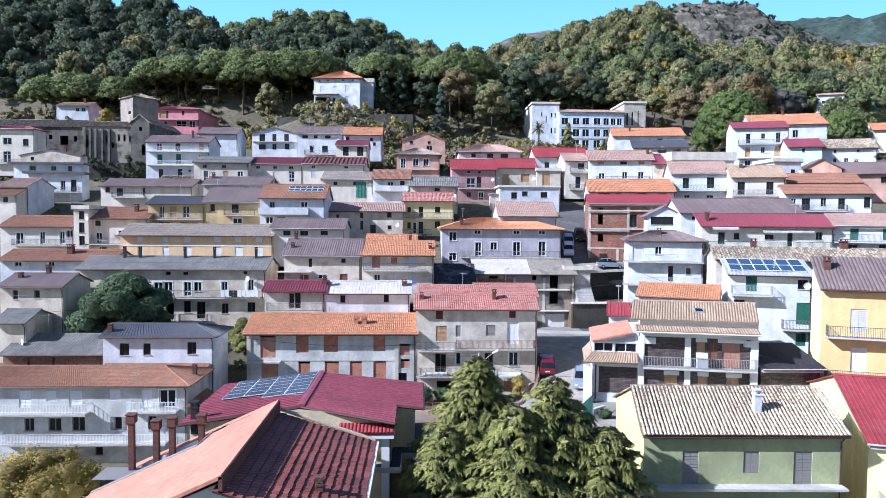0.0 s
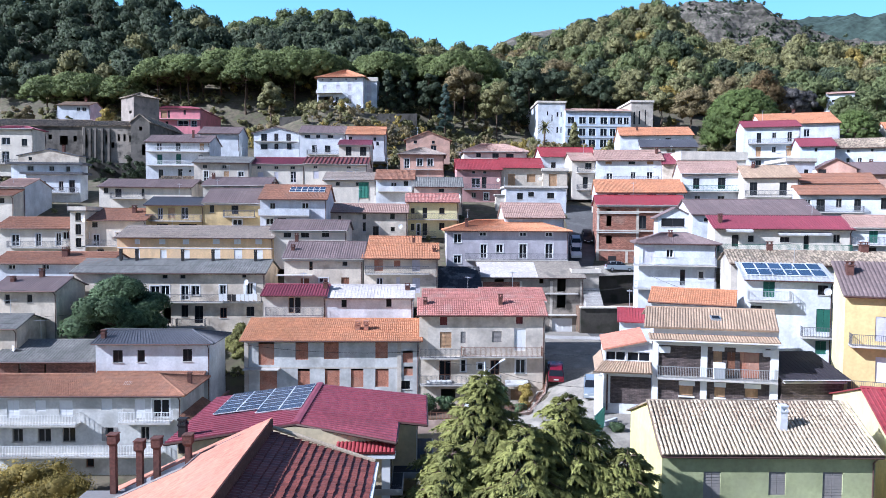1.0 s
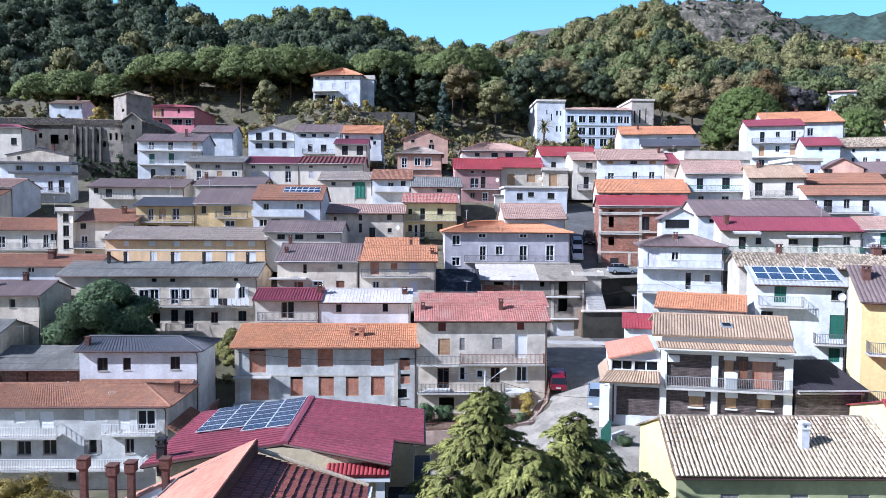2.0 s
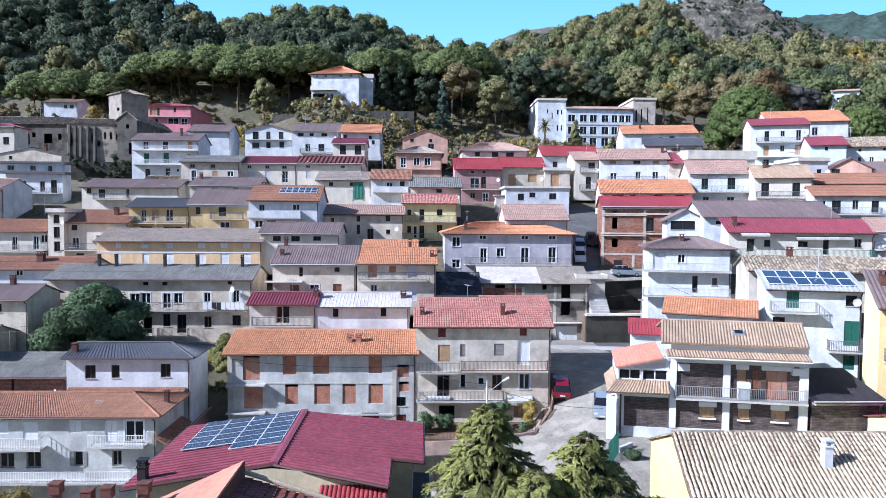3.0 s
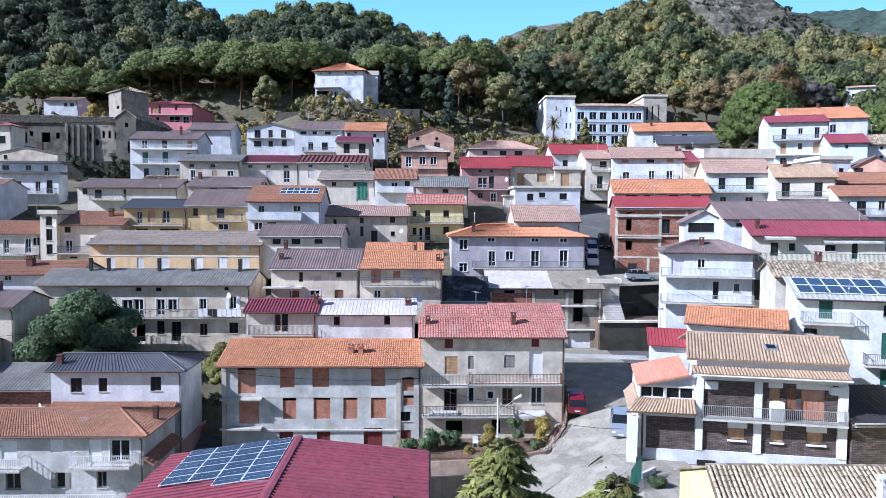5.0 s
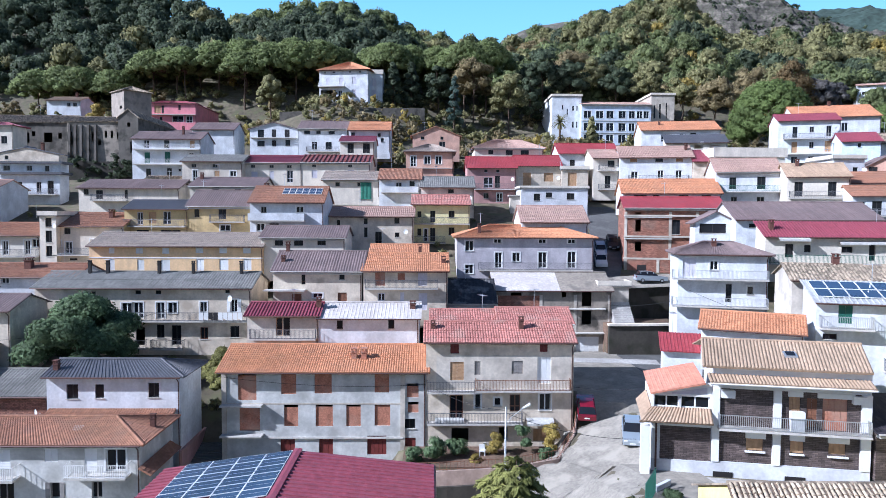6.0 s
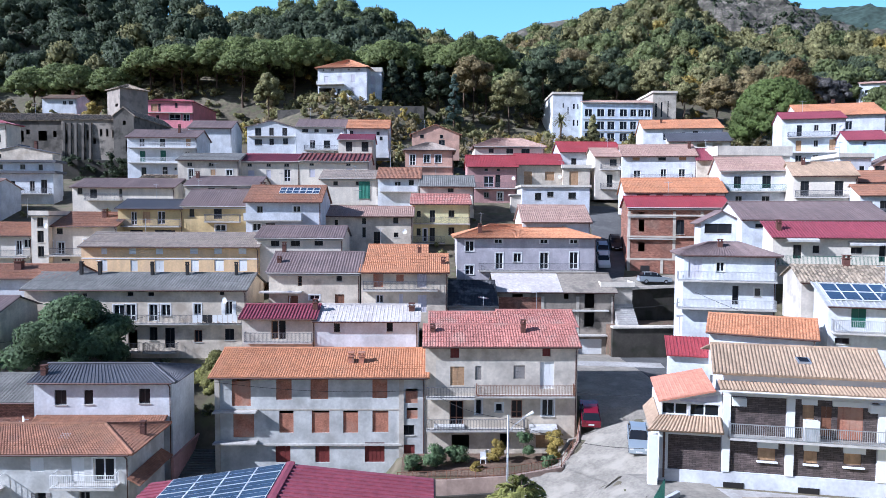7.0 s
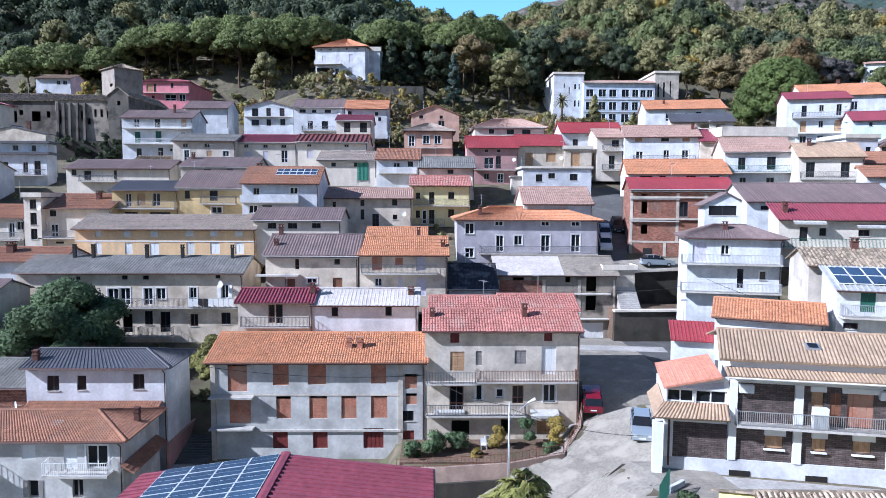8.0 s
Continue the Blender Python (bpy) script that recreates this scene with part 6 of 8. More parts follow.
def pent(root, u0, u1, v, drop, deep, roof, y=0.0):
    """A narrow lean-to roof on a wall, falling outwards from v."""
    m = Mesh()
    sheet(m, (u0, y - deep, v - drop), (u1, y - deep, v - drop), (u1, y, v), (u0, y, v), *ROOFS[roof][5:8])
    p = part("lean_to_roof", m, ROOF[roof], root)
    g = Mesh()
    g.tube((u0, y - deep - 0.04, v - drop), (u1, y - deep - 0.04, v - drop), 0.07, sides=6)
    part("gutter", g, M_WHITE, p)


def bar(root, name, material, x0, y0, z0, x1, y1, z1, label=""):
    m = Mesh()
    m.box(x0, y0, z0, x1, y1, z1)
    return part(name, m, material, root, label)


# ---- stone-faced house: white columns, bands, plinth, lean-to roofs, glazed veranda ----
stone_house = house("white house with dark stone facade and tan tiled roof", 20.87, 62.44, 4.0, 10.8, 9.73, 8.0, "dark", "tan", "gable", 1.1, yaw=-11.7, pipe=False, side="white", over=0.5,
                    ops=[("g:oak", 2.38, 3.59, 3.53, 4.45), ("g:oak", 5.46, 6.39, 3.54, 4.43), ("g:oak", 8.08, 9.24, 3.63, 4.53), ("g:oak", 5.29, 6.08, 5.5, 7.64), ("g:brick", 7.58, 9.28, 5.35, 7.66), ("s:wood", 6.5, 7.2, 5.5, 7.6)],
                    balconies=[(0.25, 10.6, 5.3, 1.0, "steel")])
for a, b in ((-0.1, 0.42), (4.19, 4.73), (10.16, 10.82)):
    bar(stone_house, "column", M_WHITE, a, -0.22, 2.6, b, 0.0, 8.05)
bar(stone_house, "plinth", WALL["pale"], -0.05, -0.14, -2.5, 10.85, 0.0, 2.6)
bar(stone_house, "band", M_WHITE, 0, -0.12, 4.9, 10.8, -0.005, 5.1)
bar(stone_house, "band", M_WHITE, 0, -0.1, 8.05, 10.8, -0.005, 9.6)
pent(stone_house, -0.5, 10.7, 9.0, 0.38, 1.2, "tan")
for a, b in ((2.3, 3.7), (5.4, 6.4), (8.0, 9.4)):
    bar(stone_house, "shutter_box", M_WHITE, a, -0.2, 4.48, b, -0.005, 4.88)
    bar(stone_house, "sill", M_WHITE, a, -0.2, 3.42, b, -0.005, 3.52)
for a, b in ((5.2, 6.2), (7.2, 9.7)):
    bar(stone_house, "lintel", M_WHITE, a, -0.16, 7.68, b, -0.005, 8.04)
bar(stone_house, "cabinet", M_WHITE, 5.2, -0.9, 5.31, 6.15, -0.4, 6.75, "white balcony cabinet")
for u in (0.5, 9.5):
    bar(stone_house, "air_conditioner", M_WHITE, u, -0.4, 7.4, u + 0.95, -0.02, 7.95)
for u in (-1.2, 5.1):
    bar(stone_house, "basement_window", M_DARK, u + 1.25 * (u < 0), -0.19, 1.0, u + 1.4 + 1.25 * (u < 0), -0.135, 1.85)
m = Mesh()
m.hexa([(5.3, 1.2, 10.22), (6.2, 1.2, 10.22), (6.2, 2.0, 10.45), (5.3, 2.0, 10.45), (5.3, 1.2, 10.36), (6.2, 1.2, 10.36), (6.2, 2.0, 10.58), (5.3, 2.0, 10.58)])
sk = part("skylight", m, M_STEEL, stone_house)
m = Mesh()
m.quad((5.42, 1.3, 10.41), (6.08, 1.3, 10.41), (6.08, 1.9, 10.58), (5.42, 1.9, 10.58))
part("pane", m, M_GLASS, sk)


# the house stands on a skewed plot: its end walls run askew
for c in list(stone_house.children):
    if c.name.split(".")[0] in ("roof", "side_wall"):
        out = 0.7 if c.name.startswith("roof") else 0.0
        for ob in [c] + list(c.children):
            for v in ob.data.vertices:
                f = min(1.0, max(0.0, v.co.x / 10.8))
                y = max(0.0, min(v.co.y, 5.0))
                v.co.x += (-out + 0.17 * y) * (1 - f) + (-0.35 + 0.24 * y) * f
stone_house.scale.x = 0.972


def veranda():
    """Low wing: stone ground floor, tiled lean-to, glazed room under a tilted orange slab."""
    root = thing("veranda", pose(17.2, 63.2, 4.0, 0, 0, -11.7), "white glazed veranda with tilted orange roof slab", "veranda")
    f = Mesh()
    facade(f, 3.6, -2.5, 5.0, [])
    part("wall", f, WALL["dark"], root, "dark stone ground floor wall")
    bar(root, "plinth", WALL["pale"], -0.6, -0.14, -2.5, 3.7, -0.004, 2.5)
    bar(root, "pillar", M_WHITE, -0.6, -0.16, 2.5, 0.0, 0.2, 5.9)
    bar(root, "pillar", M_WHITE, -1.45, -1.1, -2.5, -0.8, -0.45, 5.2)
    bar(root, "side_wall", WALL["white"], -0.6, 0.2, -2.5, -0.35, 4.6, 7.2)
    bar(root, "gutter_pipe", M_COPPER, -0.35, -0.3, 1.9, -0.22, -0.17, 5.2)
    f = Mesh()
    facade(f, 4.2, 5.0, 7.35, [(0.15, 1.95, 6.4, 7.3), (2.05, 4.1, 6.4, 7.3)], y=0.02)
    f.poly([(0, 0.02, 7.35), (4.2, 0.02, 7.35), (4.2, 0.02, 8.4), (0, 0.02, 7.4)])
    w = part("upper_wall", f, M_WHITE, root)
    w.location.x = -0.6
    for a, b in ((-0.45, 1.35), (1.45, 3.5)):
        opening(root, "w:white", a, b, 6.4, 7.3, 0.02)
    m = Mesh()
    m.poly([(0.8, 0.0, 7.42), (3.3, 0.0, 7.42), (3.3, 0.0, 8.0), (0.8, 0.0, 7.52)])
    part("pane", m, M_LILAC, root, "pale blinds behind the gable glazing")
    r = Mesh()
    sheet(r, (-0.75, -0.5, 7.42), (3.1, -0.5, 8.34), (3.1, 4.6, 8.75), (-0.75, 4.6, 7.85), 0.30, 0.012, 0, 0.14)
    part("roof", r, ROOF["flatorange"], root, "smooth tilted orange roof slab")
    r = Mesh()
    sheet(r, (-1.6, -1.2, 5.5), (3.55, -1.2, 5.55), (3.55, 0, 6.35), (-0.6, 0, 6.3), *ROOFS["tan"][5:8])
    part("lean_to_roof", r, ROOF["tan"], root)
    r = Mesh()
    sheet(r, (-1.35, -1.0, 5.6), (-1.35, 3.4, 5.9), (-0.6, 3.4, 6.7), (-0.6, 0, 6.3), 0.25, 0.03, 0.4)
    part("lean_to_roof", r, ROOF["tan"], root)
    return root


veranda()

# ---- lower roofs near the viewer ----
def red_house():
    """Broad low gable of ribbed sheet whose front corner is cut back on one side; two fields of solar panels."""
    root = thing("house", pose(-7.58, 42.93, 0.0), "cream house with broad dark red sheet roof and solar panels", "house", "village houses")
    s = 0.108
    top = lambda x: 10.86 - s * abs(x)
    w = Mesh()
    w.poly([(-6.9, -0.4, -6), (5.7, -0.4, -6), (5.7, -0.4, top(5.7)), (0, -0.4, top(0)), (-6.9, -0.4, top(6.9))])
    w.poly([(7.2, 9.2, -6), (-6.9, 9.2, -6), (-6.9, 9.2, top(6.9)), (0, 9.2, top(0)), (7.2, 9.2, top(7.2))])
    w.quad((-6.9, 9.2, -6), (-6.9, -0.4, -6), (-6.9, -0.4, top(6.9)), (-6.9, 9.2, top(6.9)))
    w.quad((5.7, -0.4, -6), (5.7, 2.75, -6), (5.7, 2.75, top(5.7)), (5.7, -0.4, top(5.7)))
    w.quad((5.7, 2.75, -6), (7.2, 2.75, -6), (7.2, 2.75, top(7.2)), (5.7, 2.75, top(5.7)))
    w.quad((7.2, 2.75, -6), (7.2, 9.2, -6), (7.2, 9.2, top(7.2)), (7.2, 2.75, top(7.2)))
    part("wall", w, WALL["straw"], root)
    rib = (0.45, 0.06, 0, 0.09, 4, (0.0, 0.03, 0.30, 0.36))
    for a, b, c, d in (((-7.35, -1.1), (-7.35, 8.9), (-0.02, 9.55), (-0.02, 0.1)), ((6.05, -1.35), (6.05, 2.55), (0.02, 2.55), (0.02, 0.1)), ((7.86, 2.55), (7.86, 9.55), (0.02, 9.55), (0.02, 2.55))):
        r = Mesh()
        sheet(r, *[(x, y, top(x)) for x, y in (a, b, c, d)], *rib)
        roof = part("roof", r, ROOF["crimson"], root)
    c = Mesh()
    for q in (-1, 1):
        c.hexa([(0, 0.0, 10.93), (0.24 * q, 0.0, 10.88), (0.24 * q, 9.62, 10.88), (0, 9.62, 10.93), (0, 0.0, 11.07), (0.24 * q, 0.0, 11.03), (0.24 * q, 9.62, 11.03), (0, 9.62, 11.07)])
    part("ridge_cap", c, ROOF["crimson"], roof)
    for p, q in (((-7.38, -1.15), (0, 0.05)), ((0, 0.05), (6.08, -1.4)), ((6.08, 2.5), (7.9, 2.5)), ((7.9, 2.5), (7.9, 9.6)), ((6.08, -1.4), (6.08, 2.5)), ((-7.38, 8.92), (-7.38, -1.15))):
        m = Mesh()
        p3, q3 = Vector((*p, top(p[0]) - 0.02)), Vector((*q, top(q[0]) - 0.02))
        m.tube(p3, q3, 0.085, sides=6)
        part("fascia", m, M_COPPER, roof, "dark red metal roof edge")
    for col in range(4):
        rows, y1 = (5, 9.28) if col < 2 else (6, 9.28)
        y0 = y1 - rows * 1.035
        lean = lambda x: 0.10 * x                     # the field runs slightly askew
        for j in range(rows):
            a, b = -6.05 + col * 1.46, -6.05 + col * 1.46 + 1.43
            c, d = y1 - (y1 - y0) * (j + 0.97) / rows, y1 - (y1 - y0) * (j + 0.02) / rows
            m = Mesh()
            q = [(x, y + lean(x), top(x) + 0.20) for x, y in ((a, c), (b, c), (b, d), (a, d))]
            m.hexa(q + [(x, y, z + 0.045) for x, y, z in q])
            pn = part("solar_panel", m, M_WHITE, root)
            m, e = Mesh(), 0.03
            for k in range(2):
                c0, c1 = c + e + (d - c - 2 * e) * k / 2 + 0.012 * k, c + e + (d - c - 2 * e) * (k + 1) / 2 - 0.012 * (1 - k)
                m.quad(*[(x, y + lean(x), top(x) + 0.251) for x, y in ((a + e, c0), (b - e, c0), (b - e, c1), (a + e, c1))])
            part("solar_glass", m, M_SOLAR, pn)
        for y in (y0 - 0.4 + 0.1 * col, y1 - 0.9 + 0.1 * col):
            bar(root, "panel_rail", M_STEEL, -6.1 + col * 1.46, y, top(-5.4 + col * 1.46) + 0.12, -4.66 + col * 1.46, y + 0.06, top(-5.4 + col * 1.46) + 0.17)
    r = Mesh()
    sheet(r, (2.5, -1.3, 9.5), (6.0, -1.3, 9.5), (6.0, -0.4, 9.85), (2.5, -0.4, 9.85), 0.22, 0.06, 30.0)
    part("lean_to_roof", r, ROOF["red"], root, "bright red tiled canopy strip")
    bar(root, "beam", M_WHITE, 2.5, -1.25, 9.2, 6.0, -0.41, 9.42)
    bar(root, "column", M_WHITE, 5.2, -0.95, -5, 5.7, -0.45, 9.2)
    floor_z = 7.3
    for x0, y0, x1, y1 in ((3.2, -1.0, 6.45, -0.41), (5.71, -0.4, 6.45, 1.58), (5.71, 1.59, 8.35, 2.74), (7.21, 2.75, 8.35, 8.1)):
        sl = bar(root, "balcony_slab", M_SLAB, x0, y0, floor_z - 0.38, x1, y1, floor_z - 0.02, "concrete balcony slab")
        bar(sl, "floor_covering", M_BITUMEN, x0 + 0.06, y0 + 0.06, floor_z - 0.018, x1 - 0.06, y1 - 0.0, floor_z, "dark floor covering, deepened for roof shade")
    for y, wide in ((3.3, 1.0), (5.2, 1.0)):
        fr = bar(root, "balcony_door", M_WHITE, 7.205, y - 0.1, floor_z, 7.26, y + wide + 0.1, 9.5)
        bar(fr, "door_leaf", M_GREYP, 7.261, y, floor_z + 0.05, 7.275, y + wide * 0.46, 9.4)
        bar(fr, "door_leaf", M_GREYP, 7.261, y + wide * 0.54, floor_z + 0.05, 7.275, y + wide, 9.4)
    fr = bar(root, "balcony_door", M_WHITE, 7.205, 3.2, 3.4, 7.26, 4.3, 6.2)
    bar(fr, "door_leaf", M_DARK, 7.261, 3.3, 3.5, 7.275, 4.2, 6.1)
    m = Mesh()
    m.tube((6.05, -0.95, 10.05), (5.72, -0.6, 9.3), 0.05, sides=6)
    m.tube((5.72, -0.6, 9.3), (5.72, -0.6, -5), 0.05, sides=6)
    part("downpipe", m, M_COPPER, root)
    chimney(root, -6.6, -0.3, 10.2, 0.75, 0.42, M_DARK)


red_house()

end = house("cream house with crimson sheet roof and white railings", 30.1, 43.4, -4, 17, 12.3, 17, "butter", "red", "gable", 2.5, yaw=-19, over=0.4, pipe=True,
            ops=[("d:white", 2.6, 3.8, 8.2, 10.8)], balconies=[(0.6, 9, 8.0, 1.2, "steel")])
bar(end, "water_tank", M_WHITE, 1.0, -0.5, 9.2, 1.9, -0.02, 10.6, "white boiler box on the wall")


def chalet():
    """House whose two roof planes stand at different heights along the ridge; a chimney terrace is cut into one plane."""
    root = thing("house", pose(-17.6, 29.0, -5.85), "white house with split orange and dark red tiled roof", "house", "village houses")
    w, d, zr, top, rx = 14.55, 11.0, 15.35, 17.35, 8.9
    slope = 0.452
    lz = lambda x: top + 0.45 - slope * (rx + 0.35 - x)
    f = Mesh()
    f.poly([(0, 0, -1), (w, 0, -1), (w, 0, zr), (rx, 0, top), (0, 0, lz(0) - 0.05)])
    f.poly([(w, d, -1), (0, d, -1), (0, d, lz(0) - 0.05), (rx, d, top), (w, d, zr)])
    f.quad((0, d, -1), (0, 0, -1), (0, 0, lz(0) - 0.05), (0, d, lz(0) - 0.05))
    f.quad((w, 0, -1), (w, d, -1), (w, d, zr), (w, 0, zr))
    part("wall", f, WALL["pale"], root)
    for u in (6.6, 9.9):
        m = Mesh()
        plate(m, u - 0.08, u + 1.0, 13.1, 14.75, [(u, u + 0.40, 13.2, 14.65), (u + 0.5, u + 0.92, 13.2, 14.65)], -0.05, 0.045)
        wn_ = part("window", m, M_WHITE, root)
        m = Mesh()
        m.box(u, -0.02, 13.2, u + 0.92, -0.004, 14.65)
        part("pane", m, M_GLASS, wn_)
    y0, y1, y2, y3, xi, xo = -0.6, 8.3, 10.15, d + 0.3, 5.3, -0.5
    r = Mesh()
    for xa, ya, yb, xb in ((xo, y0, y1, rx + 0.35), (xi, y1, y2, rx + 0.35), (0.3, y2, y3, rx + 0.35)):
        sheet(r, (xa, ya, lz(xa)), (xa, yb, lz(xa)), (xb, yb, lz(xb)), (xb, ya, lz(xb)), 0.5, 0.006, 0, 0.16)
    orange = part("roof", r, ROOF["flatorange"], root, "smooth orange roof plane")
    m = Mesh()
    m.quad((xo, y1, 14.3), (xi, y1, 14.3), (xi, y2, 14.3), (xo, y2, 14.3))
    part("terrace_floor", m, M_GREYP, root, "dark felt floor of a cut-in chimney terrace")
    m = Mesh()
    m.poly([(0.3, y2 - 0.005, 14.3), (xi, y2 - 0.005, 14.3), (xi, y2 - 0.005, lz(xi) + 0.12), (0.3, y2 - 0.005, lz(0.3) + 0.12)])
    m.quad((xi + 0.005, y2, 14.3), (xi + 0.005, y1, 14.3), (xi + 0.005, y1, lz(xi) + 0.1), (xi + 0.005, y2, lz(xi) + 0.1))
    part("terrace_wall", m, WALL["pale"], root)
    m = Mesh()
    m.tube((xo, y1, lz(xo) + 0.2), (xi, y1, lz(xi) + 0.2), 0.08, sides=6)
    m.tube((xi, y1, lz(xi) + 0.2), (xi + 0.3, y2, lz(xi + 0.3) + 0.2), 0.06, sides=6)
    part("flashing", m, M_GREYP, orange, "grey cement flashing")
    m = Mesh()
    m.tube((xi + 0.3, y2, lz(xi + 0.3) + 0.18), (rx - 1.2, y2 + 0.2, lz(rx - 1.2) + 0.18), 0.03, sides=4)
    part("joint", m, M_COPPER, orange)
    r = Mesh()
    pl = [(w + 0.4, -0.6, zr - 0.1), (w + 0.4, d + 0.2, zr - 0.1), (rx - 0.1, d + 0.2, top - 0.15), (rx - 0.1, -0.6, top - 0.15)]
    sheet(r, *pl, 0.50, 0.0, 50.0, 0.06, 1)
    rp = part("roof", r, M_DARKCHANNEL, root, "dark red tiled roof plane")
    rg = random.Random(5)
    n_rows, n_tiles = 15, 38
    low_e, high_e = Vector(pl[0]), Vector(pl[3])
    along, upv = Vector((0, d + 0.8, 0)), (Vector(pl[1]) - low_e).cross(high_e - low_e).normalized()
    upv = upv if upv.z > 0 else -upv
    for j in range(n_rows):
        c = Mesh()
        e0, e1 = low_e.lerp(high_e, j / n_rows), low_e.lerp(high_e, min(1.0, (j + 1.12) / n_rows))
        for i in range(n_tiles):
            f0, f1 = i / n_tiles, (i + 0.985) / n_tiles
            l0, slip = 0.175 + rg.uniform(-0.012, 0.02), (e1 - e0) * rg.uniform(-0.05, 0.05)
            q = [e0 + slip + along * f0, e0 + slip + along * f1, e1 + along * f1, e1 + along * f0]
            hump = [e0 + slip + along * (f0 * 0.5 + f1 * 0.5), e1 + along * (f0 * 0.5 + f1 * 0.5)]
            b0 = len(c.v)
            c.v += [tuple(v) for v in (q[0] + upv * (l0 - 0.10), q[1] + upv * (l0 - 0.10), q[0] + upv * l0, hump[0] + upv * (l0 + 0.045), q[1] + upv * l0,
                                       q[3] + upv * 0.095, hump[1] + upv * 0.125, q[2] + upv * 0.095)]
            c.f += [(b0, b0 + 1, b0 + 4, b0 + 3, b0 + 2), (b0 + 2, b0 + 3, b0 + 6, b0 + 5), (b0 + 3, b0 + 4, b0 + 7, b0 + 6), (b0, b0 + 2, b0 + 5), (b0 + 1, b0 + 7, b0 + 4)]
        part("tile_course", c, M_DARKTILE, rp)
    m = Mesh()
    m.hexa([(rx + 0.18, y0, top - 0.2), (rx + 0.35, y0, top - 0.2), (rx + 0.35, y3, top - 0.2), (rx + 0.18, y3, top - 0.2), (rx + 0.18, y0, top + 0.52), (rx + 0.35, y0, top + 0.52), (rx + 0.35, y3, top + 0.52), (rx + 0.18, y3, top + 0.52)])
    part("ridge_wall", m, M_CHIM, root, "dark strip between the two roof planes")
    m = Mesh()
    m.tube((rx + 0.35, d + 0.25, top + 0.05), (w + 0.4, d + 0.25, zr + 0.1), 0.12, sides=7)
    part("verge_tiles", m, M_COPPO, rp, "pale lichen-covered verge tiles")
    bar(root, "gutter", M_WHITE, w + 0.44, -0.6, zr - 0.2, w + 0.62, d + 0.3, zr + 0.04, "white eaves gutter")
    for u, v, zt, zb in ((1.1, 9.8, 17.55, 14.3), (2.5, 9.8, 17.2, 14.3), (3.4, 9.8, 17.35, 14.3), (5.0, 10.0, 17.45, 16.1)):
        c = Mesh()
        c.box(u - 0.15, v - 0.15, zb - 0.3, u + 0.15, v + 0.15, zt - 0.62)
        ch = part("chimney", c, M_CHIM, root)
        c = Mesh()
        c.hexa([(u - 0.15, v - 0.15, zt - 0.62), (u + 0.15, v - 0.15, zt - 0.62), (u + 0.15, v + 0.15, zt - 0.62), (u - 0.15, v + 0.15, zt - 0.62),
                (u - 0.24, v - 0.24, zt - 0.5), (u + 0.24, v - 0.24, zt - 0.5), (u + 0.24, v + 0.24, zt - 0.5), (u - 0.24, v + 0.24, zt - 0.5)])
        c.box(u - 0.24, v - 0.24, zt - 0.5, u + 0.24, v + 0.24, zt - 0.1)
        c.box(u - 0.27, v - 0.27, zt - 0.06, u + 0.27, v + 0.27, zt)
        part("chimney_pot", c, M_CHIM, ch)
    chimney(root, 12.9, 2.4, 15.4, 0.9, 0.32)
    return root


chalet()

# ---- street furniture, walls and cars ----
lamp_post = thing("street_lamp", pose(5.75, 63.9, ground_z(5.75, 63.9)), "galvanised steel street lamp on a tall pole", "street lamp")
m = Mesh()
m.tube((0, 0, -0.3), (0, 0, 9.9), 0.10, 0.06, 10)
part("pole", m, M_STEEL, lamp_post, smooth=True)
m = Mesh()
m.tube((0, 0, 8.5), (0.4, 0, 9.1), 0.03, sides=8)
m.tube((0.4, 0, 9.1), (1.4, 0, 9.9), 0.03, sides=8)
arm = part("arm", m, M_STEEL, lamp_post)
m = Mesh()
m.tube((1.3, 0, 9.82), (1.85, 0, 10.1), 0.07, 0.13, 10)
part("lamp_head", m, M_WHITE, arm)


